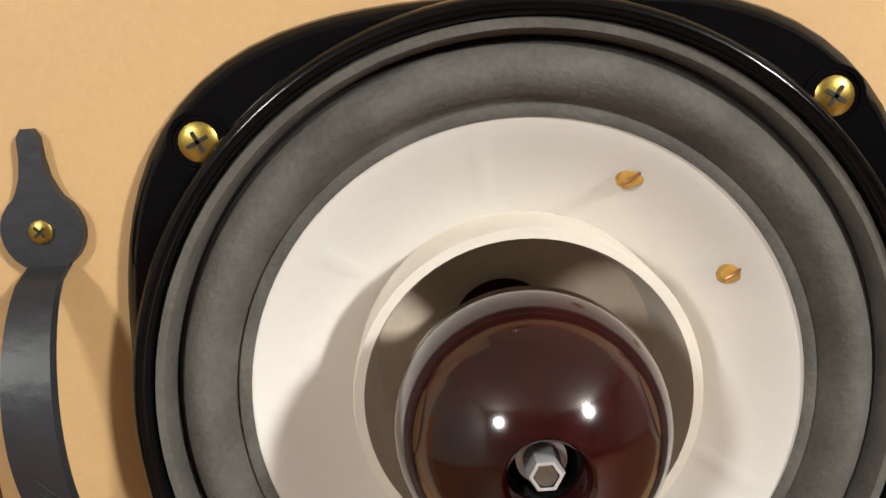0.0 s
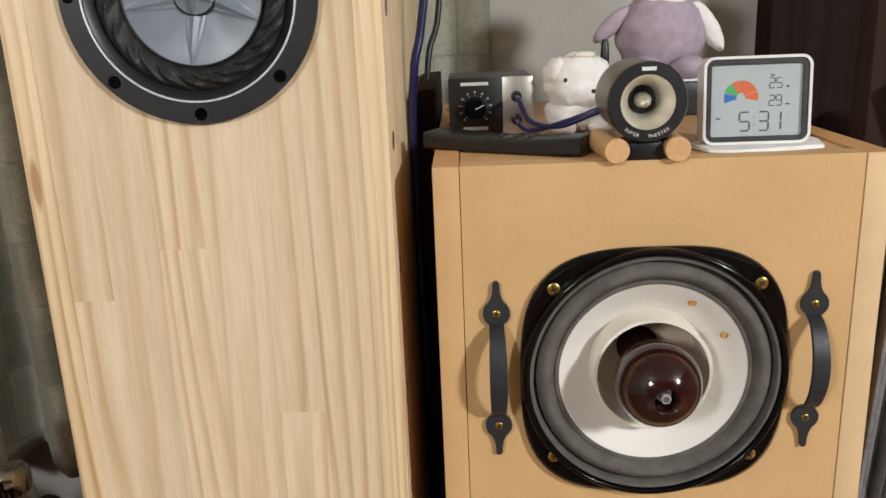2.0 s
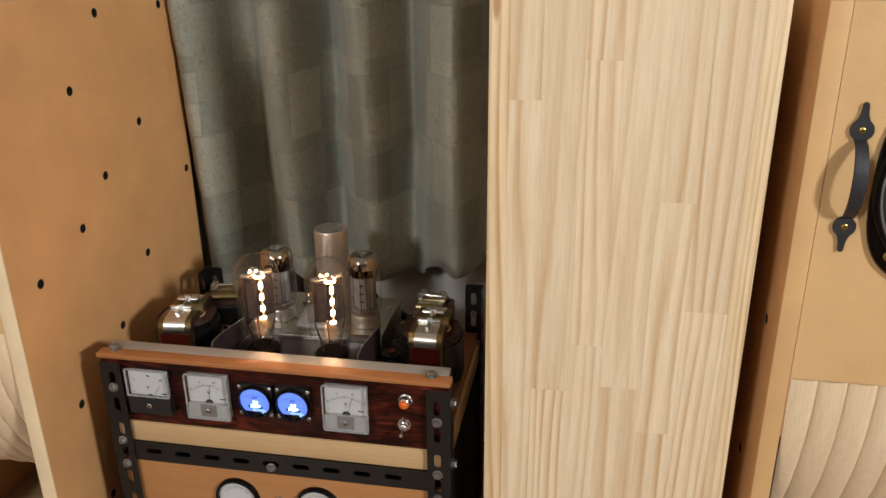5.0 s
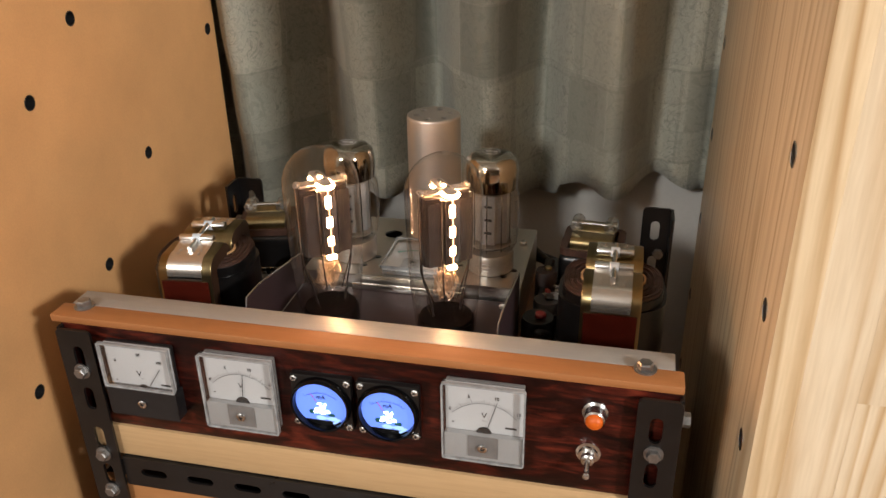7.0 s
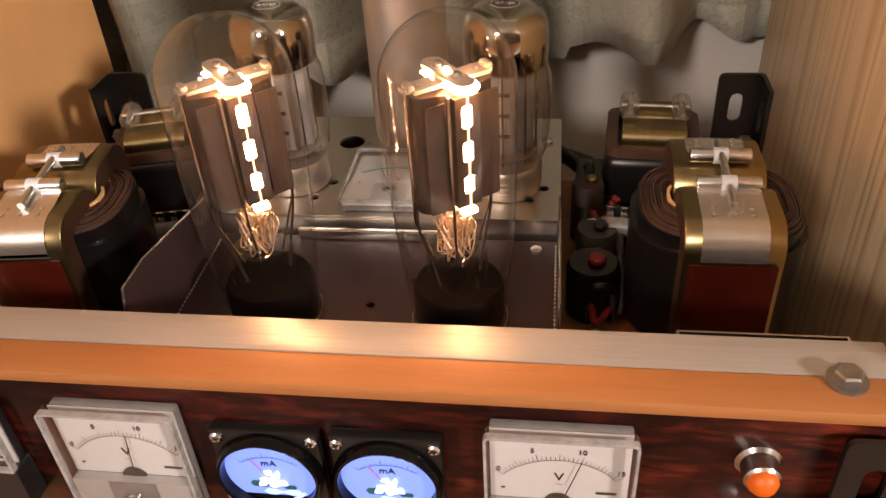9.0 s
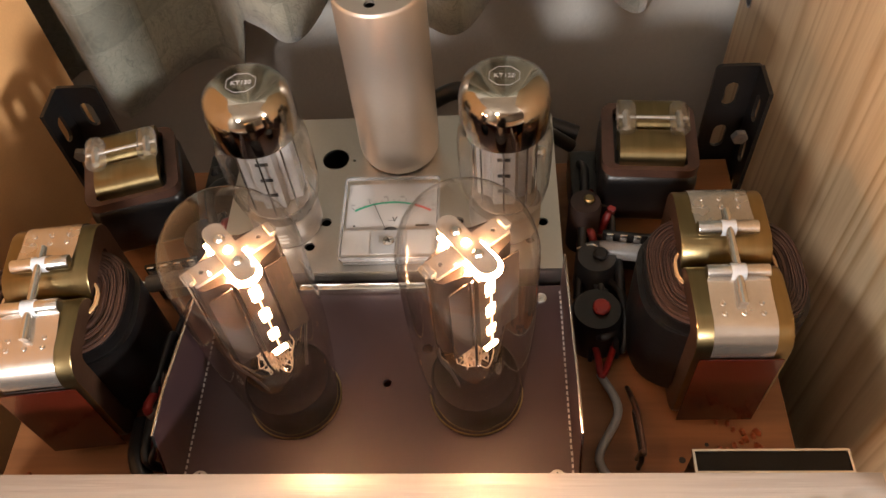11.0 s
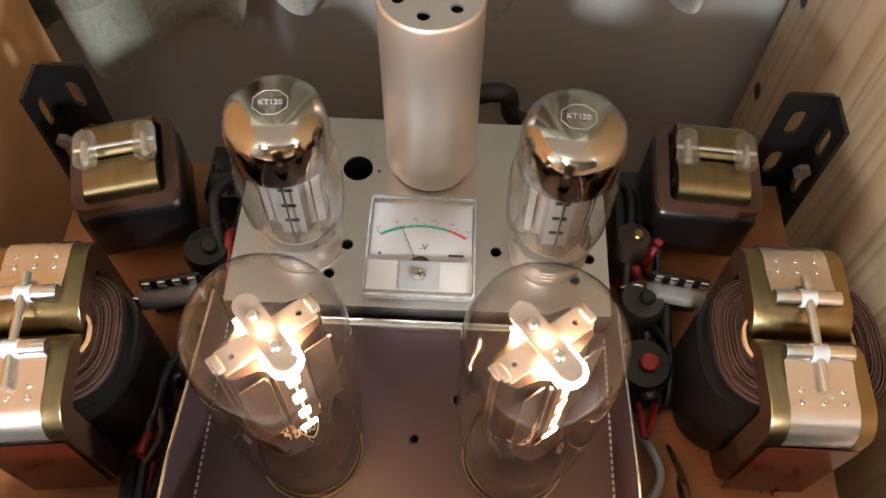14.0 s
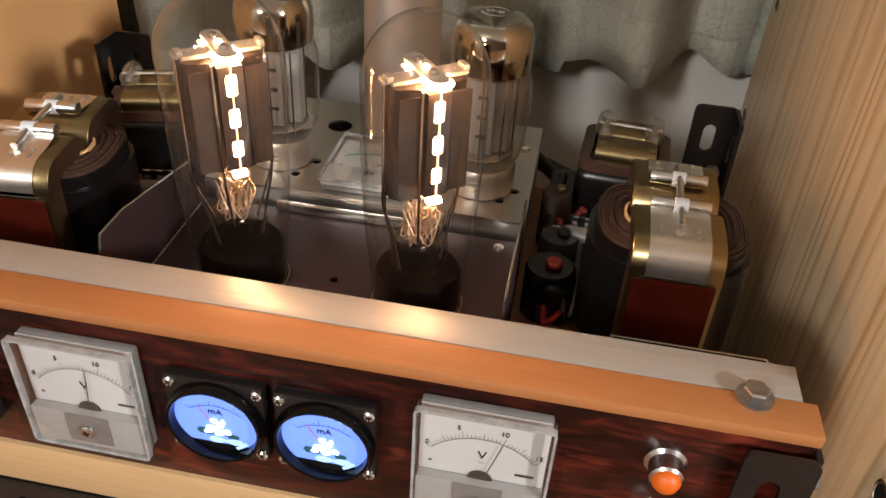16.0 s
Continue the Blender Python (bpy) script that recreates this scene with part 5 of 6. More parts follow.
    for x, y in ((-0.0205, 0.0), (0.0205, 0.0), (0.0, 0.0135), (-0.008, -0.0135)):
        tube(bm, [(x * 0.5, y * 0.5, 0.036), (x, y, 0.066), (x, y, 0.1290)], 0.0007, 6)
    part("support_rod", bm, STEEL, root)
    for x in (-1, 1):
        bm = tube(B(), smooth_path([(x * 0.0115, -0.002, 0.026), (x * 0.0150, -0.002, 0.044), (x * 0.0192, -0.001, 0.060), (x * 0.0200, -0.001, 0.074)], 5), 0.0007, 8)
        part("anode_strap", bm, ANODE, root, "bent grey support strap")
    bm = plate(B(), rect(-0.0186, 0.0186, -0.0047, 0.0047, 0.001), [circle(-0.0135, 0.0, 0.0011, 10), circle(0.0135, 0.0, 0.0011, 10)], "xy", 0.1292, 0.1310)
    part("cross_arm", bm, PALE_MICA, root, "pale mica arm")
    arm = rect(-0.0047, 0.0047, -0.0172, 0.0172, 0.0045, 6)
    bm = plate(B(), arm, [], "xy", 0.1316, 0.1334)
    part("cross_arm", bm, PALE_MICA, root, "pale mica arm")
    bm = B()
    for y in (-0.0072, 0.0072):
        lathe(bm, [(0.0024, 0.1334), (0.0024, 0.1346), (0.0015, 0.1356), (0, 0.1356)], "z", (0, y, 0), 16)
    part("cross_rivet", bm, STEEL, root)
    for x in (-1, 1):
        bm = box(B(), x * 0.0172, x * 0.0205, -0.0036, 0.0032, 0.1300, 0.1332, 0.0010)
        box(bm, x * 0.0180, x * 0.0214, -0.0014, 0.0046, 0.1286, 0.1312, 0.0008)
        part("insulator", bm, PALE_MICA, root, "pale ceramic end block")
    bow = [(0.0056, -0.0020, 0.1312)] + [(0.0056 * math.cos(a), -0.0130 + 0.0052 * math.sin(a), 0.1312) for a in np.linspace(0, -math.pi, 12)] + [(-0.0056, -0.0060, 0.1312)]
    bm = tube(B(), bow, 0.0008, 8)
    tube(bm, [(-0.0056, 0.0055, 0.1304), (-0.0056, 0.0115, 0.1304)], 0.0007, 8)
    part("filament_top", bm, WARM, root, "glowing filament bow")
    bm = lathe(B(), [(0.0018, 0.1335), (0.0013, 0.1346), (0, 0.1350)], "z", (0.0, 0.0005, 0), 12)
    for z0, z1 in WINDOWS:
        box(bm, -0.0024, 0.0024, -0.0131, -0.0112, z0 + 0.0002, z1 - 0.0002)
    box(bm, -0.0034, 0.0034, -0.0148, -0.0110, 0.0704, 0.0726)
    part("filament_wire", box(B(), -0.0003, 0.0003, -0.0153, -0.0148, 0.0735, 0.1300), DIM, root, "thin orange-hot wire")
    part("filament", bm, HOT, root, "white-hot filament sections")
    return root


TUBES = ((-0.7728, 0.3185), (-0.6767, 0.3198))
pt = power_tube((*TUBES[0], 0.3982), 40)
copy_thing(pt, pose(*TUBES[1], 0.3982, 0, 0, 38))

def driver_tube(o, turn):
    """Smaller tube with a mirror-like top and a grey anode with square slots."""
    root = thing("driver_tube", o, "glass driver tube with a mirrored top and marked type number", "vacuum tube", "driver tubes", rz=turn)
    part("base", lathe(B(), [(0, 0.0004), (0.0205, 0.0004), (0.0208, 0.002), (0.0208, 0.016), (0.0192, 0.0185), (0, 0.0185)], "z", (0, 0, 0), 48), BASE_METAL, root, "dull metal tube base")
    body = [(0.0190, 0.0170), (0.0205, 0.0205), (0.0232, 0.0270), (0.0248, 0.0370), (0.0254, 0.0560), (0.0253, 0.0680), (0.0246, 0.0735), (0.0232, 0.0770), (0.0228, 0.0800)]
    cap = [(0.0230, 0.0805), (0.0234, 0.0890), (0.0231, 0.0985), (0.0216, 0.1045), (0.0176, 0.1085), (0.0100, 0.1105), (0, 0.1110)]
    g = part("glass", lathe(B(), body + cap, "z", (0, 0, 0), 64), GLASS_CLEAN, root, "clear glass bulb")
    g.visible_shadow = False
    part("mirror_top", lathe(B(), [(r - 0.0007, z - 0.0006) for r, z in cap[:-1]] + [(0, 0.1103)], "z", (0, 0, 0), 64), GETTER, root, "silvery mirror coating inside the top")
    bm = B()
    sec = [(-0.0150, -0.0045), (-0.0075, -0.0075), (-0.0060, -0.0125), (0.0060, -0.0125), (0.0075, -0.0075), (0.0150, -0.0045), (0.0150, 0.0045), (0.0075, 0.0075), (0.0060, 0.0125), (-0.0060, 0.0125), (-0.0075, 0.0075), (-0.0150, 0.0045)]
    plate(bm, sec, [], "xy", 0.028, 0.076)
    for z in (0.0395, 0.0520, 0.0645):
        box(bm, -0.0034, 0.0034, -0.0129, -0.0124, z - 0.0011, z + 0.0011, mi=1)
    part("anode", bm, [NICKEL, INK], root, "grey anode with dark slots")
    bm = disc(B(), 0.0185, 0.0768, 0.0778, "z", (0, 0, 0), 32)
    disc(bm, 0.0185, 0.0255, 0.0265, "z", (0, 0, 0), 32)
    part("mica_disc", bm, PALE_MICA, root)
    bm = B()
    for k in range(8):
        a = 2 * math.pi * k / 8
        tube(bm, [(0.017 * math.cos(a), 0.017 * math.sin(a), 0.022), (0.017 * math.cos(a), 0.017 * math.sin(a), 0.084)], 0.0006, 6)
    part("support_rod", bm, STEEL, root)
    oct_ = [(0.0088 * math.cos(radians(22.5 + 45 * k)) * 1.05, 0.0002, 0.0088 * math.sin(radians(22.5 + 45 * k)) * 0.82) for k in range(8)]
    bm = tube(B(), [(x * 0.86, z * 0.98, 0.1112) for x, y, z in oct_ + oct_[:1]], 0.00017, 5)
    part("type_frame", bm, FROST, root, "printed white octagon")
    text_part("type_mark", "KT120", 0.0038, Matrix.Translation((0, 0, 0.1113)), root, FROST, "printed white type number")
    bm = B()
    for k, wd in enumerate((0.007, 0.009, 0.006)):
        for j in range(7):
            a = radians(-90 + (j - 3) * wd * 300)
            c, s = math.cos(a), math.sin(a)
            r = 0.02095
            tube(bm, [(r * c - 0.0008 * s, r * s + 0.0008 * c, 0.0125 - 0.0033 * k), (r * c + 0.0008 * s, r * s - 0.0008 * c, 0.0125 - 0.0033 * k)], 0.0004, 4)
    part("base_print", bm, PALE_PRINT, root)
    return root


kt = driver_tube((-0.7890, 0.4285, 0.4101), 4)
copy_thing(kt, pose(-0.6593, 0.4275, 0.4101, 0, 0, -3))


def make_can():
    root = thing("filter_can", (-0.7240, 0.4860, 0.4101), "tall satin aluminium can with a ring of holes in its lid", "component")
    part("shell", lathe(B(), [(0, 0.0003), (0.0212, 0.0003), (0.0232, 0.0012), (0.0246, 0.0045), (0.0250, 0.009), (0.0250, 0.1205), (0.0246, 0.1222), (0.0238, 0.1228)], "z", (0, 0, 0), 64), CAN, root)
    part("lid", plate(B(), circle(0, 0, 0.0240, 64), [circle(0.0155 * math.cos(radians(20 + 60 * k)), 0.0155 * math.sin(radians(20 + 60 * k)), 0.0030, 16) for k in range(6)], "xy", 0.1212, 0.1227), CAN, root, "lid with six round holes")
    # Black disc added below the lid to give its holes their dark depth.
    part("inside", disc(B(), 0.0232, 0.112, 0.113, "z", (0, 0, 0), 40), BLACK_PLASTIC, root)


make_can()
dm = panel_meter(pose(-0.7262, 0.4235, 0.4102, -90) @ Matrix.Diagonal((1, 0.75, 0.95, 1)), "white volt meter lying flat on the chassis, green and red scale", FROST_PALE, 0, 112, [("V", 0.002, 0.001, 0.0052)], "meter on the chassis")
bm = B()
arc_band(bm, 0, -0.0260, 0.0400, 0.0415, 123, 71, -0.0059, 0)
arc_band(bm, 0, -0.0260, 0.0400, 0.0415, 71, 55, -0.0059, 1)
ticks(bm, 0, -0.0260, 0.0417, 0.0430, 123, 55, 15, -0.0059, 0.00012, 2, 3)
part("colour_scale", bm, [GREEN_INK, RED_INK, INK], dm, "green and red printed arc")
bm = B()
for k in range(6):
    a = radians(121 - 12.8 * k)
    bar(bm, 0.0455 * math.cos(a) - 0.0013, 0.0455 * math.cos(a) + 0.0013, 0.0455 * math.sin(a) - 0.0268, 0.0455 * math.sin(a) - 0.0254, -0.0059)
part("small_print", bm, FROST, dm)


def big_transformer(o, turn=0.0):
    """Twin cut-core transformer: two banded loops through a wound coil, strap clamps and tie rods."""
    root = thing("output_transformer", o, "large cut-core transformer with brass-coloured bands and a wound coil", "transformer", "large transformers", rz=turn)
    zb, zt = 0.004, 0.0925
    for yc in (-0.0243, 0.0243):
        hy = 0.0236
        bm, rows = B(), []
        loop = rect(yc - hy, yc + hy, zb, zt, 0.014, 6)
        inner = rect(yc - hy + 0.013, yc + hy - 0.013, zb + 0.013, zt - 0.013, 0.003, 6)
        n = len(loop)
        rows = [[bm.verts.new((x, y, z)) for y, z in lp] for x, lp in ((-0.0215, loop), (0.0215, loop), (0.0225, [(yc + (y - yc) * 0.985, zb + 0.045 + (z - zb - 0.045) * 0.985) for y, z in loop]), (0.0225, inner), (-0.0225, inner), (-0.0225, [(yc + (y - yc) * 0.985, zb + 0.045 + (z - zb - 0.045) * 0.985) for y, z in loop]))]
        rows.append(rows[0])
        for q, (a, b) in enumerate(zip(rows, rows[1:])):
            for i in range(n):
                bm.faces.new((a[i], a[(i + 1) % n], b[(i + 1) % n], b[i])).material_index = 0 if q in (0, 1, 5) else 1
        part("core_loop", bm, [CORE_BRASS, CORE_SIDE], root, "rounded brass-coloured core loop")
        # clamp strap over the loop
        sg = -1 if yc < 0 else 1
        bm, rows = B(), []
        path = [(yc + sg * (hy + 0.0006), zt - 0.0165), (yc + sg * (hy + 0.0006), zt - 0.014)]
        path += [(yc + sg * (hy - 0.0135 + 0.0141 * math.cos(a)), zt - 0.0135 + 0.0141 * math.sin(a)) for a in np.linspace(0.1, 1.5, 8)]
        path += [(yc + sg * 0.004, zt + 0.0007), (yc - sg * 0.008, zt + 0.0026)]
        for y, z in path:
            rows.append([bm.verts.new((x, y, z + d)) for x, d in ((-0.0148, 0), (0.0148, 0), (0.0148, -0.0005), (-0.0148, -0.0005))])
        for a, b in zip(rows, rows[1:]):
            for i in range(4):
                bm.faces.new((a[i], a[(i + 1) % 4], b[(i + 1) % 4], b[i]))
        strap = part("strap", bm, STRAP, root, "bright steel clamp strap")
        bm = B()
        for x in (-0.009, 0.0, 0.009):
            for d in (0.0050, 0.0105):
                lathe(bm, [(0.0014, 0.0008), (0.0011, 0.0011), (0.0005, 0.0009), (0, 0.0009)], "z", (x, yc + sg * d, zt), 10)
        part("weld_dot", bm, STRAP, strap)
        part("rod_hole", lathe(B(), [(0.0042, 0.0012), (0, 0.0014)], "z", (0, yc - sg * 0.0035, zt), 18), INK, strap)
        bm = B()
        lathe(bm, [(0, -0.0148), (0.0036, -0.0148), (0.0038, -0.0141), (0.0038, 0.0141), (0.0036, 0.0148), (0, 0.0148)], "x", (0, yc - sg * 0.0110, zt + 0.0040), 20)
        part("clamp_barrel", bm, STEEL, root, "turned steel clamp barrel")
        part("barrel_sleeve", lathe(B(), [(0.0038, -0.0036), (0.0042, -0.0034), (0.0042, 0.0034), (0.0038, 0.0036)], "x", (0, yc - sg * 0.0110, zt + 0.0040), 20), NYLON, root, "pale sleeve round the barrel")
        part("paper_strip", box(B(), -0.0200, 0.0200, yc + sg * (hy + 0.0012), yc + sg * (hy + 0.0018), zb + 0.003, zt - 0.0180), RED_TAPE, root, "red-brown paper wrap") if sg < 0 else None
    part("tie_rod", tube(B(), [(0, -0.0310, zt + 0.0030), (0, -0.0130, zt + 0.0044), (0, 0.0230, zt + 0.0060)], 0.0022, 10), STEEL, root, "steel tie rod")
    # the coil: black wrap with layered ends
    def oval(a, b, n=48, e=2.9):
        return [(a * math.copysign(abs(math.cos(t)) ** (2 / e), math.cos(t)), b * math.copysign(abs(math.sin(t)) ** (2 / e), math.sin(t))) for t in np.linspace(0, 2 * math.pi, n, endpoint=False)]

    part("coil", plate(B(), oval(0.0428, 0.0352), [], "xy", 0.012, 0.0695), COIL_BLACK, root, "black taped coil")
    part("coil_shoulder", plate(B(), oval(0.0398, 0.0345), [], "xy", 0.0696, 0.0778), COIL_BLACK, root)
    for k in range(13):
        a, b = 0.0386 - 0.00120 * k, 0.0338 - 0.00145 * k
        top = 0.0802 + 0.0007 * math.sin(k * 1.7)
        bm = plate(B(), oval(a, b), [oval(a - 0.0005 - 0.00015 * (k % 3), b - 0.0006 - 0.0002 * (k % 3))], "xy", 0.0775, top)
        part("coil_layer", bm, COIL_PAPER, root, "edge of a wound paper layer")
    part("coil_fill", plate(B(), oval(0.0383, 0.0335), [], "xy", 0.0775, 0.0790), COIL_DARK, root)
    bm = plate(B(), oval(0.0256, 0.0140), [oval(0.0243, 0.0128)], "xy", 0.0775, 0.0815)
    part("coil_former", bm, DOWEL, root, "tan edge of the coil former")
    return root


BT = big_transformer((-0.5490, 0.3660, 0.3630))
copy_thing(BT, pose(-0.8985, 0.3515, 0.3630, 0, 0, 6))


def small_transformer(o, turn=0.0):
    root = thing("driver_transformer", o, "small cut-core transformer with a brass band and clear posts", "transformer", "small transformers", rz=turn)
    for yc in (-0.0125, 0.0125):
        loop = rect(yc - 0.0122, yc + 0.0122, 0.006, 0.068, 0.007, 5)
        bm = plate(B(), loop, [rect(yc - 0.006, yc + 0.006, 0.013, 0.061)], "yz", -0.0190, 0.0190)
        part("core_loop", bm, CORE_BRASS, root, "brass-coloured core loop")
    part("coil", box(B(), -0.0290, 0.0290, -0.0290, 0.0290, 0.008, 0.0520, 0.007, 4), COIL_BLACK, root, "black taped coil")
    bm = plate(B(), rect(-0.0285, 0.0285, -0.0280, 0.0280, 0.008, 5), [rect(-0.0215, 0.0215, -0.0240, 0.0240, 0.003, 3)], "xy", 0.0515, 0.0580)
    part("coil_former", bm, COIL_PAPER, root, "red-brown paper coil end")
    for x in (-0.0155, 0.0155):
        lab = "clear clamp post"
        p = part("post", lathe(B(), [(0, -0.0095), (0.0056, -0.0095), (0.0060, -0.0085), (0.0060, 0.0075), (0.0052, 0.0095), (0, 0.0098)], "y", (x, 0, 0.0735), 22), ACRYL, root, lab)
        p.visible_shadow = False
        part("post_screw", lathe(B(), [(0, -0.0092), (0.0022, -0.0092), (0.0024, -0.007), (0.0024, 0.004), (0, 0.005)], "y", (x, 0, 0.0735), 14), STEEL, root)
    part("tie_rod", tube(B(), [(-0.021, 0, 0.0735), (0.021, 0, 0.0735)], 0.0016, 10), STEEL, root, "steel tie rod")
    return root


ST = small_transformer((-0.5700, 0.4800, 0.3630), -4)
copy_thing(ST, pose(-0.8925, 0.4670, 0.3630, 0, 0, 16))


# ---- loose parts and wiring between the transformers ----
def capacitor(o, m1, r, h, top, label):
    root = thing("capacitor", o, label, "capacitor", "capacitors on the base board")
    part("can", lathe(B(), [(0, 0), (r, 0), (r, h - 0.003), (r * 0.92, h - 0.001), (r * 0.9, h), (0, h)], "z", (0, 0, 0), 28), m1, root)
    part("top", disc(B(), r * 0.34, h, h + 0.004, "z", (0.002, 0, 0), 18, 0.001), top, root)
    return root


capacitor((-0.6085, 0.3720, 0.3630), COIL_BLACK, 0.0145, 0.033, CABLE_RED, "black capacitor with a red terminal beside the chassis")
capacitor((-0.6050, 0.4120, 0.3630), GREY_PLASTIC, 0.0125, 0.028, BLACK_PLASTIC, "dark grey capacitor on the base board")
capacitor((-0.8455, 0.4300, 0.3630), COIL_BLACK, 0.0135, 0.034, BLACK_PLASTIC, "black capacitor beside the aluminium chassis")
capacitor((-0.6100, 0.4440, 0.3630), COIL_DARK, 0.0100, 0.040, CORE_BRASS, "dark paper capacitor beside the aluminium chassis")


def resistor(o, rz):
    root = thing("terminal_resistor", o, "clear-sleeved resistor on a tag strip near the coil", "resistor", "tag strip parts", rz=rz)
    part("body", lathe(B(), [(0, -0.017), (0.0048, -0.017), (0.0055, -0.015), (0.0055, 0.015), (0.0048, 0.017), (0, 0.017)], "x", (0, 0, 0.026), 20), BLOCK_GREY, root)
    part("tag_strip", box(B(), -0.016, 0.016, 0.005, 0.0075, 0.0, 0.036, 0.0006), COIL_BLACK, root)
    for k in range(4):
        bm = box(B(), -0.014 + 0.008 * k, -0.0095 + 0.008 * k, 0.0026, 0.0044, 0.030, 0.0375, 0.0006)
        part("tag", bm, STEEL, root, "tinned solder tag")
    part("lead", tube(B(), smooth_path([(-0.030, 0.0, 0.024), (-0.022, 0.001, 0.028), (-0.016, 0, 0.026)], 5), 0.0011, 6), STEEL, root)
    return root


rs = resistor((-0.5860, 0.4160, 0.3630), -8)
copy_thing(rs, pose(-0.8600, 0.4020, 0.3630, 0, 0, 12))


def cable(name, pts, r, m, label):
    return tagged(part(name, tube(B(), smooth_path(pts, 7), r, 10), m), label, "cable")


cable("mains_cable", [(-0.836, 0.505, 0.367), (-0.845, 0.46, 0.402), (-0.838, 0.425, 0.392), (-0.842, 0.385, 0.372), (-0.838, 0.345, 0.368)], 0.0032, CABLE_BLACK, "black insulated wire beside the chassis")
cable("hookup_wire", [(-0.832, 0.452, 0.366), (-0.834, 0.440, 0.396), (-0.833, 0.420, 0.388), (-0.832, 0.402, 0.368)], 0.0024, CABLE_RED, "red insulated wire beside the chassis")
cable("mains_cable", [(-0.612, 0.505, 0.367), (-0.608, 0.475, 0.396), (-0.612, 0.430, 0.386), (-0.616, 0.395, 0.370)], 0.0030, CABLE_BLACK, "black insulated wire beside the chassis")
cable("mains_cable", [(-0.607, 0.345, 0.369), (-0.600, 0.320, 0.374), (-0.612, 0.295, 0.368), (-0.600, 0.276, 0.366)], 0.0024, FROST, "grey insulated wire on the base board")
cable("mains_cable", [(-0.848, 0.272, 0.371), (-0.862, 0.292, 0.375), (-0.868, 0.318, 0.368)], 0.0052, CABLE_BLACK, "thick black cable on the base board")
cable("mains_cable", [(-0.690, 0.560, 0.20), (-0.668, 0.535, 0.36), (-0.664, 0.528, 0.395), (-0.640, 0.526, 0.388), (-0.610, 0.53, 0.36)], 0.0048, CABLE_BLACK, "black cable bundle behind the chassis")
cable("mains_cable", [(-0.716, 0.552, 0.380), (-0.696, 0.545, 0.400), (-0.684, 0.545, 0.402), (-0.678, 0.551, 0.391), (-0.671, 0.545, 0.377), (-0.627, 0.551, 0.361), (-0.604, 0.545, 0.356)], 0.0062, CABLE_BLACK, "thick black cable bundle behind the aluminium chassis")
rng = random.Random(17)
for cx in (-0.600, -0.846):
    for k in range(20):
        x, y = cx + rng.uniform(-0.010, 0.012), rng.uniform(0.33, 0.50)
        pts = [(x, y, 0.365)]
        for j in range(4):
            x, y = x + rng.uniform(-0.010, 0.010), y + rng.uniform(-0.030, 0.022)
            pts.append((min(-0.592, max(-0.612, x)) if cx > -0.7 else min(-0.832, max(-0.858, x)), min(0.508, max(0.29, y)), 0.368 + rng.uniform(0.0, 0.024) * (j < 3)))
        cable("hookup_wire", pts, rng.choice((0.0014, 0.0020, 0.0026)), rng.choice((CABLE_BLACK, CABLE_BLACK, CABLE_BLACK, CABLE_RED, COIL_PAPER)), "insulated hookup wire beside the chassis")
board("terminal_block", -0.616, -0.590, 0.452, 0.500, 0.3627, 0.388, COIL_BLACK, "black terminal block on the base board", "terminal block", 0.002)
board("terminal_block", -0.858, -0.832, 0.470, 0.508, 0.3627, 0.386, COIL_BLACK, "black terminal block on the base board", "terminal block", 0.002)
for (px, py), (qx, qy), n in (((-0.590, 0.276), (-0.525, 0.312), 26), ((-0.565, 0.335), (-0.520, 0.300), 14), ((-0.930, 0.288), (-0.895, 0.276), 14)):
    rng = random.Random(int(px * -1000))
    bm = B()
    for k in range(n):
        f = k / (n - 1)
        x, y, r = px + (qx - px) * f + rng.uniform(-0.0015, 0.0015), py + (qy - py) * f + rng.uniform(-0.0015, 0.0015), rng.uniform(0.0012, 0.0026)
        lathe(bm, [(r, 0.3624), (r * 0.9, 0.3624 + r * 0.7), (r * 0.4, 0.3624 + r * 1.3), (0, 0.3624 + r * 1.4)], "z", (x, y, 0), 7, wobble=lambda a, q=rng.random(): 1 + 0.25 * math.sin(2 * a + 6 * q))
    tagged(part("sealant_bead", bm, RUST_GLUE), "rough rust-red sealant bead on the base board", "sealant", kind="stuff")
rng = random.Random(3)
for k in range(9):
    ob = part("drill_hole", disc(B(), rng.uniform(0.0010, 0.0020), 0.0055, 0.0058, "z", (0, 0, 0), 10), INK, BASEBOARD)
    ob.location = (rng.uniform(-0.61, -0.52) - BASEBOARD.location.x, rng.uniform(0.272, 0.31) - BASEBOARD.location.y, 0)
tab = thing("steel_bracket", (-0.5445, 0.2670, 0.3628), "dark bracket plate with a bright rim behind the front panel", "bracket")
part("plate", box(B(), -0.0335, 0.0335, -0.0048, 0.0048, 0.0, 0.0728), BLACK_GLOSS, tab)
part("rim", plate(B(), rect(-0.0345, 0.0345, -0.0056, 0.0056), [rect(-0.0334, 0.0334, -0.0046, 0.0046)], "xy", 0.0715, 0.0736), STEEL, tab, "bright folded rim")


# ---- things on the bass loudspeaker ----
TOP = SUB_H - 0.0013


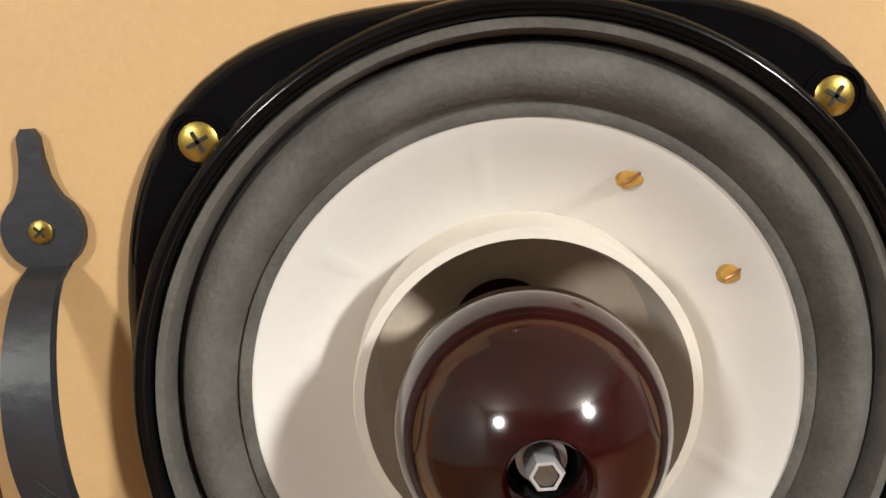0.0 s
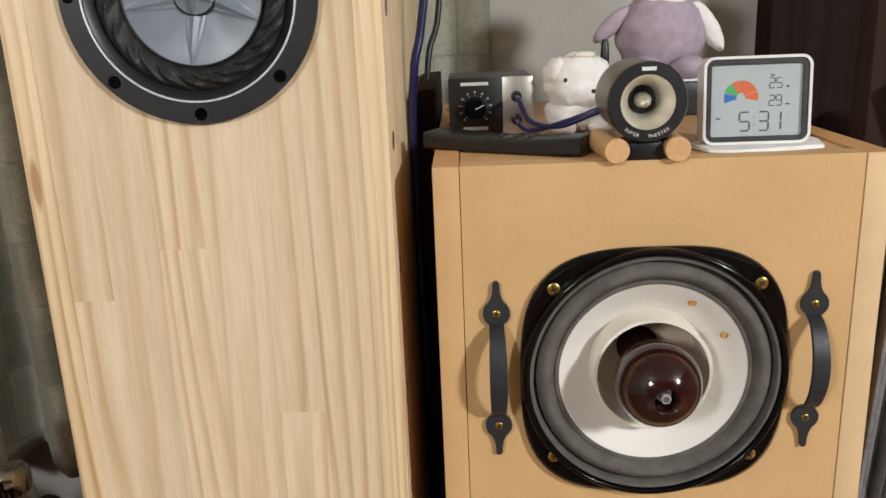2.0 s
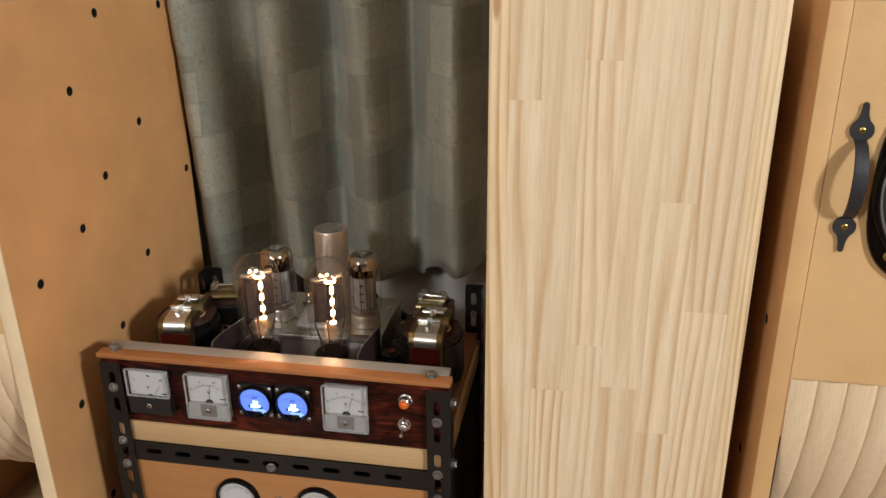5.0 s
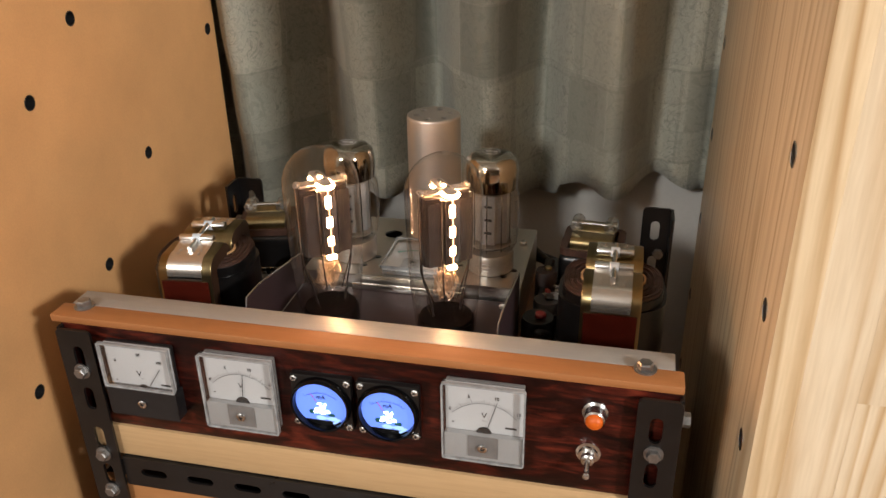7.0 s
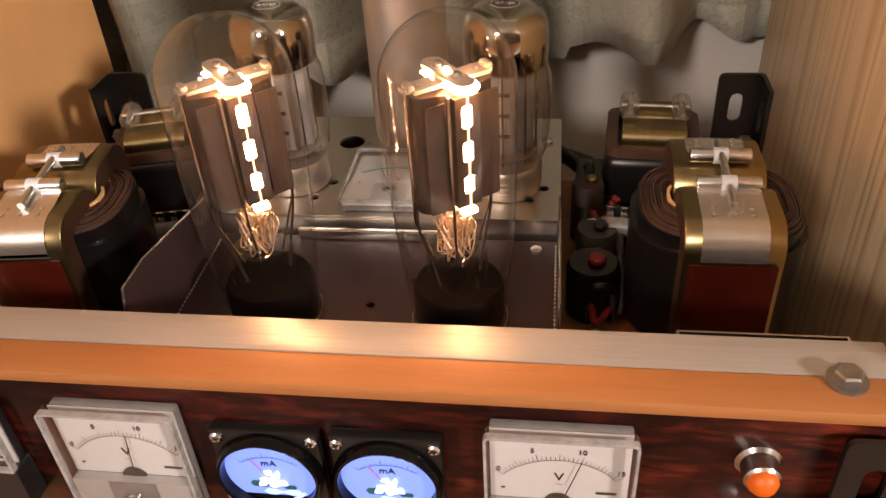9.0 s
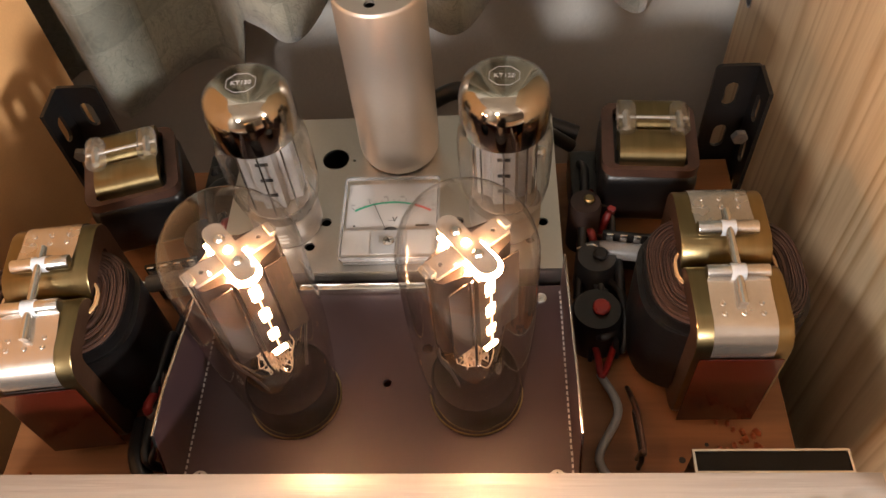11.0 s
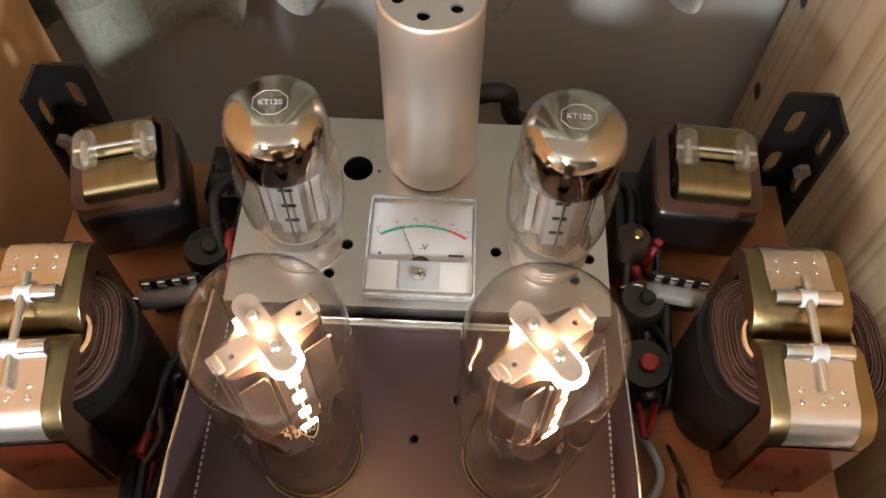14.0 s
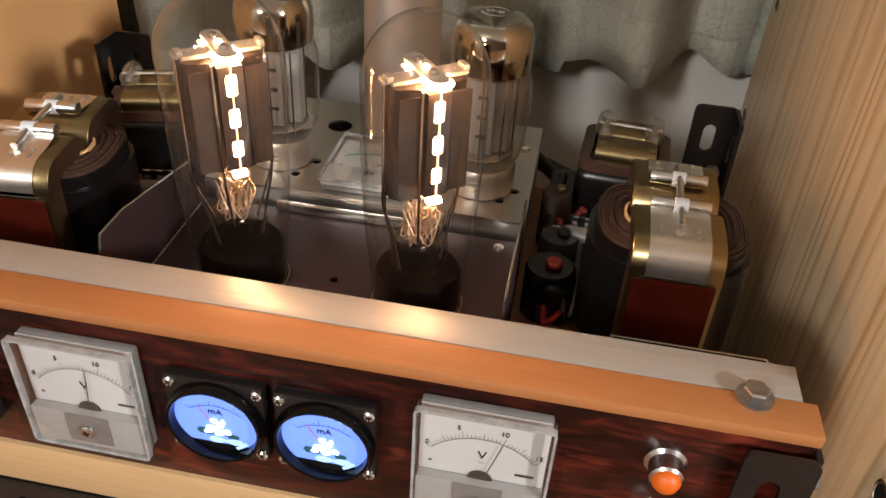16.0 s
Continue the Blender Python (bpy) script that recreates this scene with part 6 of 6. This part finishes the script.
def make_tweeter():
    root = thing("super_tweeter", (0.0090, 0.2030, TOP), "round black-faced horn tweeter lying on two wooden dowels", "tweeter")
    c = (0, 0, 0.0440)
    part("body", lathe(B(), [(0.0235, 0.070), (0.0270, 0.068), (0.0285, 0.060), (0.0288, 0.006), (0.0292, 0.0052), (0.0292, 0.0015), (0.0286, 0.0)], "y", c, 64), TWEETER_BODY, root, "bronze-grey metal barrel")
    part("back_cap", disc(B(), 0.024, 0.070, 0.0785, "y", c, 40, 0.002), BLACK_SATIN, root)
    part("face", lathe(B(), [(0.0286, 0.0), (0.0280, -0.0010), (0.0205, -0.0012), (0.0198, -0.0006)], "y", c, 64), BLACK_SATIN, root, "black face ring")
    part("horn", lathe(B(), [(0.0198, -0.0010), (0.0192, -0.0004), (0.0165, 0.0040), (0.0130, 0.0100), (0.0112, 0.0165), (0.0106, 0.0230)], "y", c, 56), TWEETER_HORN, root, "champagne metal horn mouth")
    part("throat", lathe(B(), [(0.0107, 0.0222), (0.0, 0.0235)], "y", c, 32), INK, root)
    part("phase_plug", lathe(B(), [(0, 0.0015), (0.0018, 0.0035), (0.0040, 0.0080), (0.0056, 0.0140), (0.0060, 0.0225)], "y", c, 32), TWEETER_HORN, root, "small metal plug")
    for k, (word, a0) in enumerate((("SUPER", 242), ("TWEETER", 290))):
        n = len(word)
        for j, ch in enumerate(word):
            a = a0 + (j - (n - 1) / 2) * 5.6
            r = 0.0245
            m = Matrix.Translation((r * math.cos(radians(a)), -0.0013, 0.044 + r * math.sin(radians(a)))) @ FACE @ pose(0, 0, 0, 0, 0, a + 90)
            text_part("letter", ch, 0.0035, m, root, PALE_PRINT)
    bm = B()
    bar(bm, -0.0052, 0.0052, 0.0665, 0.0692, -0.0014)
    part("maker_bar", bm, PALE_PRINT, root, "pale printed bar")
    for i, x in enumerate((-0.0220, 0.0225)):
        bm = disc(B(), 0.0093, -0.003, 0.056, "y", (0, 0, 0), 36, 0.0005)
        d = part("wooden_dowel", bm, DOWEL)
        d.location = (0.0090 + x, 0.2030, TOP + 0.0095)
        d.rotation_euler = (0, radians(20 + 70 * i), radians((4, -3)[i]))
        tagged(d, "round beech dowel lying under the tweeter", "dowel", "dowels under the tweeter")
    part("spacer", box(B(), -0.0130, 0.0130, 0.004, 0.040, 0.0, 0.0140, 0.001), BLACK_PLASTIC, root)


make_tweeter()


def make_clock():
    root = thing("desk_clock", (0.1045, 0.2500, TOP + 0.0032), "white-rimmed desk clock with a grey display and colour fan", "clock")
    root.matrix_basis = pose(0.1045, 0.2500, TOP + 0.0032, -5, 0, -1)
    w, h = 0.0415, 0.0680

    def ring(a, b, y0, y1, m, r0, r1, name, label=""):
        return part(name, plate(B(), rect(-w + a, w - a, a, h - a, r0, 6), [rect(-w + b, w - b, b, h - b, r1, 6)] if b else [], "xz", y0, y1), m, root, label)

    ring(0.0, 0.0022, -0.001, 0.018, WHITE_PLASTIC, 0.0085, 0.0065, "rim", "white plastic rim")
    ring(0.0023, 0.0062, 0.0000, 0.004, GREY_PLASTIC, 0.0063, 0.0022, "bezel", "dark grey bezel")
    part("back_shell", plate(B(), rect(-w + 0.0023, w - 0.0023, 0.0023, h - 0.0023, 0.0063, 6), [], "xz", 0.0045, 0.0175), WHITE_PLASTIC, root)
    part("display", plate(B(), rect(-w + 0.0063, w - 0.0063, 0.0063, h - 0.0063, 0.002), [], "xz", 0.0022, 0.0040), LCD, root, "grey liquid-crystal display")
    bm = B()
    y = 0.0018
    for a0, a1, mi in ((166, 198, 0), (126, 162, 1), (92, 123, 2), (57, 89, 2), (22, 54, 2), (-12, 19, 2)):
        bm = B()
        arc_band(bm, -0.0118, 0.0365, 0.0036, 0.0130, a0, a1, y)
        part("fan_segment", bm, [FAN_BLUE, FAN_GREEN, FAN_ORANGE][mi], root, ("blue", "green", "orange")[mi] + " printed segment")
    seg = {"2": "abged", "5": "afgcd", "9": "abcdfg", "3": "abgcd", "1": "bc"}

    def digit(bm, ch, x, z, s):
        """Seven bars of a display digit of height s."""
        wd, th = s * 0.52, s * 0.085
        spots = {"a": (0, s, wd, 0), "g": (0, s / 2, wd, 0), "d": (0, 0, wd, 0), "f": (-wd / 2, s * 0.75, 0, s / 2), "b": (wd / 2, s * 0.75, 0, s / 2), "e": (-wd / 2, s * 0.25, 0, s / 2), "c": (wd / 2, s * 0.25, 0, s / 2)}
        for c in seg[ch]:
            u, v, lw, lh = spots[c]
            bar(bm, x + u - max(lw * 0.42, th / 2), x + u + max(lw * 0.42, th / 2), z + v - max(lh * 0.42, th / 2), z + v + max(lh * 0.42, th / 2), y)

    bm = B()
    for ch, x, z, s in (("5", -0.0088, 0.0105, 0.0145), ("3", 0.0059, 0.0105, 0.0145), ("1", 0.0155, 0.0105, 0.0145), ("2", 0.0118, 0.0430, 0.0078), ("5", 0.0172, 0.0430, 0.0078), ("2", 0.0118, 0.0295, 0.0080), ("9", 0.0172, 0.0295, 0.0080)):
        digit(bm, ch, x, z, s)
    for z in (0.0145, 0.0210):
        bar(bm, -0.0020, -0.0012, z - 0.0004, z + 0.0004, y)
    for x0, x1, z in ((-0.0310, -0.0275, 0.0205), (0.0225, 0.0250, 0.0440), (0.0225, 0.0252, 0.0305), (0.0105, 0.0135, 0.0528)):
        bar(bm, x0, x1, z - 0.0006, z + 0.0006, y)
    part("digits", bm, LCD_INK, root, "dark display digits")
    # folded cloth under it
    bm, n = B(), 40
    rows = []
    for s in (1.0, 0.97, 0.0):
        rows.append([bm.verts.new((0.108 + s * (0.052 + 0.003 * math.sin(5 * a)) * math.copysign(abs(math.cos(a)) ** 0.55, math.cos(a)), 0.258 + s * (0.026 + 0.002 * math.sin(3 * a + 1)) * math.copysign(abs(math.sin(a)) ** 0.55, math.sin(a)), TOP + (0.0004 if s == 1 else 0.0029 + 0.0007 * math.sin(4 * a)))) for a in np.linspace(0, 2 * math.pi, n, endpoint=False)])
    for i in range(n):
        bm.faces.new((rows[0][i], rows[0][(i + 1) % n], rows[1][(i + 1) % n], rows[1][i]))
    bm.faces.new(rows[1])
    bm.verts.ensure_lookup_table()
    bmesh.ops.delete(bm, geom=rows[2], context="VERTS")
    tagged(part("folded_cloth", bm, CLOTH), "white folded cloth under the desk clock", "cloth")


make_clock()


def make_attenuator():
    root = thing("attenuator_box", (-0.0985, 0.3700, TOP), "small black attenuator box with a dial and two sockets", "attenuator")
    w, h = 0.0390, 0.0540
    part("case", box(B(), -w, w, 0.0035, 0.085, 0.002, h, 0.0015), GREY_PLASTIC, root)
    part("black_panel", box(B(), -w, 0.0105, 0.0, 0.0034, 0.0015, h, 0.0006), BLACK_SATIN, root, "black dial plate")
    part("silver_panel", box(B(), 0.0108, w, 0.0004, 0.0034, 0.0015, h, 0.0006), ALU, root, "silver socket plate")
    kn = part("knob", lathe(B(), [(0.0100, -0.0002), (0.0100, -0.009), (0.0088, -0.0115), (0, -0.0115)], "y", (-0.0145, 0, 0.0265), 40, wobble=lambda a: 1 + 0.03 * math.sin(18 * a)), BLACK_GLOSS, root, "black fluted knob")
    bm = tube(B(), [(-0.0145, -0.0117, 0.0265), (-0.0070, -0.0117, 0.0300)], 0.0006, 6)
    part("pointer", bm, PALE_PRINT, kn)
    bm = B()
    for k in range(11):
        a = radians(225 - 27 * k)
        u, v = -0.0145 + 0.0145 * math.cos(a), 0.0265 + 0.0145 * math.sin(a)
        bar(bm, u - 0.0006, u + 0.0006, v - 0.0008, v + 0.0008, -0.0002)
        tube(bm, [(-0.0145 + 0.0112 * math.cos(a), -0.0003, 0.0265 + 0.0112 * math.sin(a)), (-0.0145 + 0.0128 * math.cos(a), -0.0003, 0.0265 + 0.0128 * math.sin(a))], 0.0002, 4)
    bar(bm, -0.0275, -0.0020, 0.0470, 0.0500, -0.0002)
    bar(bm, -0.0260, -0.0030, 0.0060, 0.0092, -0.0002)
    part("print", bm, PALE_PRINT, root, "white scale marks and bars")
    for z in (0.036, 0.0150):
        bm = lathe(B(), [(0.0050, 0.0), (0.0050, -0.0025), (0.0036, -0.0040), (0.0036, -0.0090), (0, -0.0090)], "y", (0.0235, 0, z), 22)
        part("socket", bm, BLACK_PLASTIC, root)
    for z in (0.022, 0.008):
        bm = lathe(B(), [(0.0022, 0.0), (0.0022, -0.003), (0, -0.003)], "x", (-w, 0.045, z), 12)
        part("side_screw", bm, STEEL, root)
    return root


make_attenuator()
for z, dz in ((0.036, 0.0), (0.015, 0.002)):
    cable("speaker_cable", [(-0.0750, 0.360, TOP + z), (-0.0740, 0.345, TOP + z - 0.002), (-0.066, 0.325, TOP + z * 0.4 + 0.004), (-0.045, 0.300, TOP + 0.016 + dz), (-0.020, 0.288, TOP + 0.026 + dz), (0.000, 0.286, TOP + 0.034 + dz)], 0.0022, CABLE_BLUE, "dark blue speaker cable from box to tweeter")


def make_remote():
    bm, rows = B(), []
    for k in range(9):
        f = k / 8
        x = -0.0700 + 0.140 * f
        wd = 0.0205 - 0.003 * (f > 0.95) - 0.003 * (f < 0.05)
        hh = 0.0155 - 0.004 * math.sin(math.pi * f)
        rows.append([bm.verts.new((x, y, z)) for y, z in ((-wd, 0.003), (-wd + 0.003, 0.0), (wd - 0.003, 0.0), (wd, 0.003), (wd, hh - 0.002), (wd - 0.003, hh), (-wd + 0.003, hh), (-wd, hh - 0.002))])
    for a, b in zip(rows, rows[1:]):
        for i in range(8):
            bm.faces.new((a[i], a[(i + 1) % 8], b[(i + 1) % 8], b[i]))
    bm.faces.new(rows[0])
    bm.faces.new(rows[-1][::-1])
    root = thing("remote_control", (-0.0890, 0.2820, TOP), "black slim remote control lying on the loudspeaker", "remote control", rz=-28)
    part("body", bm, RACK_BLACK, root)
    for i in range(6):
        for j in range(3):
            part("button", disc(B(), 0.0032, 0.0110, 0.0138 - 0.0012 * math.sin(math.pi * (i + 1) / 7), "z", (-0.048 + 0.014 * i, -0.0105 + 0.0105 * j, 0), 14, 0.0008), RED_INK if (i, j) == (0, 2) else GREY_PLASTIC, root)


make_remote()


def blob(bm, o, s, mi=0, seg=28, fuzz=0.0, turn=(0, 0, 0), seed=0.0):
    """A soft stuffed form: an ellipsoid with a slightly uneven, furry outline."""
    m = Matrix.LocRotScale(o, Euler([radians(a) for a in turn]), s)
    r = bmesh.ops.create_uvsphere(bm, u_segments=seg, v_segments=seg // 2 + 4, radius=1.0)
    for v in r["verts"]:
        k = 1 + fuzz * noise.noise(v.co * 3.1 + Vector((seed, 0, 0))) + fuzz * 0.55 * noise.noise(v.co * 17 + Vector((0, seed, 0)))
        v.co = m @ (v.co * k)
    for f in {f for v in r["verts"] for f in v.link_faces}:
        f.material_index = mi


def make_plush_toys():
    k = 0.96
    bm = B()
    blob(bm, (0, 0, 0.047 * k), (0.050 * k, 0.042 * k, 0.046 * k), 1, 44, 0.06, seed=1)
    blob(bm, (0, -0.002, 0.115 * k), (0.034 * k, 0.031 * k, 0.031 * k), 0, 40, 0.04, seed=2)
    blob(bm, (0, 0, 0.084 * k), (0.029 * k, 0.028 * k, 0.011 * k), 0, 32, 0.08, seed=3)
    blob(bm, (0, 0.006, 0.121 * k), (0.0325 * k, 0.030 * k, 0.0275 * k), 2, 36, 0.03, seed=4)
    blob(bm, (0, -0.033 * k, 0.112 * k), (0.0150 * k, 0.012 * k, 0.0150 * k), 3, 28, 0.04, seed=5)
    blob(bm, (-0.056 * k, -0.006, 0.060 * k), (0.010 * k, 0.009 * k, 0.027 * k), 1, 24, 0.08, (0, 48, 0), 6)
    blob(bm, (0.052 * k, -0.006, 0.054 * k), (0.011 * k, 0.010 * k, 0.032 * k), 0, 24, 0.08, (0, -32, 0), 7)
    for s in (-1, 1):
        blob(bm, (s * 0.024 * k, -0.036 * k, 0.012 * k), (0.019 * k, 0.021 * k, 0.013 * k), 1, 28, 0.06, seed=8 + s)
        blob(bm, (s * 0.012 * k, -0.0275 * k, 0.125 * k), (0.0028, 0.0028, 0.0034), 4, 12)
        blob(bm, (s * 0.016 * k, -0.0185 * k, 0.126 * k), (0.0150 * k, 0.0125 * k, 0.0165 * k), 0, 26, 0.04, seed=11 + s)
    p = part("stuffed_toy", bm, [PLUSH_WHITE, PLUSH_LILAC, PLUSH_GREY, PLUSH_NOSE, INK], fine=180)
    p.location = (0.0935, 0.5350, TOP + 0.0360)
    tagged(p, "lilac and white stuffed toy sitting on a black box", "stuffed toy")
    bm = B()
    blob(bm, (0.002, 0, 0.045), (0.0320, 0.029, 0.027), 0, 40, 0.10, seed=21)
    blob(bm, (0, 0.004, 0.019), (0.028, 0.026, 0.019), 0, 36, 0.08, seed=22)
    for s in (-1, 1):
        blob(bm, (s * 0.016, 0.0, 0.054), (0.015, 0.018, 0.015), 0, 24, 0.12, seed=23 + s)
        blob(bm, (s * 0.018, -0.020, 0.008), (0.012, 0.013, 0.008), 0, 20, 0.1, seed=26 + s)
    blob(bm, (-0.016, -0.0225, 0.050), (0.0018, 0.0018, 0.0022), 2, 10)
    blob(bm, (0.021, -0.0190, 0.054), (0.0018, 0.0018, 0.0022), 2, 10)
    blob(bm, (0.008, -0.0285, 0.040), (0.0026, 0.002, 0.0020), 2, 10)
    blob(bm, (0.004, -0.012, 0.071), (0.010, 0.006, 0.003), 1, 16, 0.15, seed=9)
    p = part("small_stuffed_toy", bm, [PLUSH_WHITE, COLLAR, INK], fine=180)
    p.location = (-0.0200, 0.3700, TOP + 0.0005)
    p.rotation_euler = (0, 0, radians(8))
    tagged(p, "small white stuffed toy beside the black box", "stuffed toy")
    bm = B()
    blob(bm, (0, 0, 0.035), (0.055, 0.06, 0.036), 0, 36, 0.08, seed=31)
    blob(bm, (-0.05, 0.01, 0.05), (0.04, 0.04, 0.04), 1, 32, 0.08, seed=32)
    p = part("stuffed_toy", bm, [PLUSH_LILAC, PLUSH_WHITE], fine=180)
    p.location = (-1.145, 0.415, 0.8735)
    tagged(p, "lilac stuffed toy lying on the other bass loudspeaker", "stuffed toy")


make_plush_toys()


def make_led_box():
    root = thing("display_box", (0.0800, 0.4700, TOP), "black box with orange lit digits under the stuffed toy", "electronic box")
    part("case", box(B(), -0.070, 0.075, 0.0, 0.130, 0.0, 0.0345, 0.002), BLACK_PLASTIC, root)
    bm = B()
    for x in (-0.004, 0.010):
        for z0, z1 in ((0.006, 0.014), (0.017, 0.026)):
            bar(bm, x - 0.0008, x + 0.0008, z0, z1, -0.0008)
    bar(bm, -0.010, -0.004, 0.0147, 0.0163, -0.0008)
    bar(bm, -0.0112, -0.0096, 0.017, 0.026, -0.0008)
    part("lit_digits", bm, DIGIT_LIT, root, "orange lit digits")
    part("antenna", lathe(B(), [(0.0045, 0.0), (0.0048, 0.025), (0.0040, 0.042), (0.0025, 0.0455), (0, 0.046)], "z", (-0.054, 0.02, 0.0345), 18), BLACK_PLASTIC, root, "short black aerial")
    bm = plate(B(), rect(-0.052, 0.066, 0.010, 0.12, 0.01), [], "xy", 0.0346, 0.0360)
    tagged(part("white_mat", bm, CLOTH), "thin white cloth on the black box", "cloth").location = (0.0800, 0.4700, TOP)


make_led_box()
cable("speaker_cable", [(-0.1560, 0.420, 1.50), (-0.1565, 0.415, 1.20), (-0.1540, 0.410, 1.06), (-0.1620, 0.405, 0.985), (-0.1700, 0.400, 0.945), (-0.1740, 0.41, 0.86), (-0.172, 0.43, 0.60)], 0.0042, CABLE_BLUE, "navy speaker cable hanging beside the tall loudspeaker")
cable("speaker_cable", [(-0.135, 0.64, 1.50), (-0.140, 0.63, 1.15), (-0.150, 0.60, 1.00), (-0.165, 0.58, 0.93), (-0.170, 0.57, 0.7)], 0.0036, CABLE_BLACK, "black cable hanging beside the tall loudspeaker")
# Dark slab added to fill the black gap between the two loudspeakers.
board("narrow_board", -0.1740, -0.1525, 0.440, 0.730, 0.0, 0.925, DARKWOOD, "added dark slab filling the gap between the loudspeakers", "board")


# ---- dark furniture and sleeves to the right ----
def make_shelf():
    root = thing("dark_bookcase", (0, 0, 0), "dark brown wooden bookcase beside the bass loudspeaker", "bookcase")
    part("back_board", box(B(), 0.2580, 0.90, 0.690, 0.712, 0.0, 1.75), DARKWOOD, root)
    part("side_board", box(B(), 0.2580, 0.2800, 0.660, 0.6895, 0.0, 1.75, 0.002), DARKWOOD, root)
    part("post", box(B(), 0.3070, 0.3460, 0.495, 0.535, 0.0, 1.75, 0.003), BROWNWOOD, root, "brown worn wooden post")
    for z in (0.835, 1.30):
        part("shelf", box(B(), 0.3465, 0.90, 0.470, 0.689, z, z + 0.022, 0.002), BROWNWOOD, root, "grey-brown shelf board")
    part("shelf", box(B(), 0.3465, 0.90, 0.470, 0.689, 0.735, 0.752, 0.002), BROWNWOOD, root, "grey-brown shelf board")
    return root


make_shelf()


def make_charger():
    root = thing("white_adapter", (0.365, 0.478, 0.8575), "small white plastic adapter leaning on the shelf", "adapter", rz=-18)
    part("body", box(B(), -0.011, 0.011, -0.008, 0.008, 0.0, 0.058, 0.006, 3), WHITE_PLASTIC, root)
    part("slot", box(B(), -0.003, 0.003, -0.0086, -0.0078, 0.020, 0.034), INK, root)
    root.matrix_basis = pose(0.352, 0.480, 0.8575, 0, -24, -10)


make_charger()


def make_sleeves():
    rng = random.Random(12)
    x = 0.1960
    for i in range(30):
        t = rng.choice((0.003, 0.004, 0.006))
        bm = box(B(), 0, t, 0, 0.315, 0, 0.80, 0.0012)
        ob = part("record_sleeve", bm, RECORD)
        ob.matrix_basis = pose(x, 0.300 + rng.uniform(-0.014, 0.02), 0.0005, 0, 3.0 + 0.22 * i, rng.uniform(-1, 1))
        tagged(ob, "thin grey sleeve leaning in a row beside the loudspeaker", "sleeve", "leaning sleeves")
        x += t + rng.uniform(0.0006, 0.002)


make_sleeves()

# ---- small pieces: threaded inserts in the bass cabinets' sides, staves of the tall baffle ----
# Black bore and floor also carry the shade inside each hole.
ins = mesh_of("insert", lathe(B(), [(0.0064, 0.0), (0.0058, 0.0004), (0.0056, -0.0105), (0, -0.0105)], "x", (0, 0, 0), 14), INK)
for cab in [o for o in bpy.data.objects if o.name.split(".")[0] == "bass_loudspeaker"]:
    for x, s in ((0.0 - 0.0002, -1), ((0.340 if cab.location.x > -1 else 0.338) + 0.0002, 1)):
        for y, z in SIDE_HOLES:
            ob = new("insert", ins)
            ob.parent = cab
            ob.matrix_basis = Matrix.Translation((x - s * 0.0006, y, z)) @ Matrix.Diagonal((s, 1, 1, 1))

CX, CZ, CR = TC[0] - TX0, TC[1], 0.0790
rng = random.Random(8)
x0, W = 0.02052, (TX1 - TX0) - 0.04104
widths = [0.032, 0.041, 0.036, 0.044, 0.038]
widths.append(W - sum(widths))
x = x0
for i, wd in enumerate(widths):
    a, b = x + 0.00002, x + wd - 0.00002
    joints = sorted([0.3015, TH - 0.0004] + [[0.79], [0.46], [0.83, 0.52], [0.47], [0.69, 0.415], [0.57]][i])
    for z0, z1 in zip(joints, joints[1:]):
        xs = np.linspace(a, b, 9)
        spans = [(z0, z1, 0)]
        if z0 < CZ < z1 and a < CX + CR and b > CX - CR:
            spans = [(z0, None, 0), (None, z1, 1)]
        for lo, hi, up in spans:
            bm = B()
            if lo is not None and hi is not None:
                box(bm, a, b, 0.0003, 0.0205, lo + 0.00003, hi - 0.00003, 0.00010, 1)
            else:
                arc = [(u, CZ + (1 if up else -1) * math.sqrt(max(1e-8, CR * CR - (u - CX) ** 2))) for u in xs]
                poly = [(a, lo), (b, lo)] + arc[::-1] if not up else arc + [(b, hi), (a, hi)]
                plate(bm, poly, [], "xz", 0.0003, 0.0205)
            part("stave", bm, PINE, tall)
    x += wd
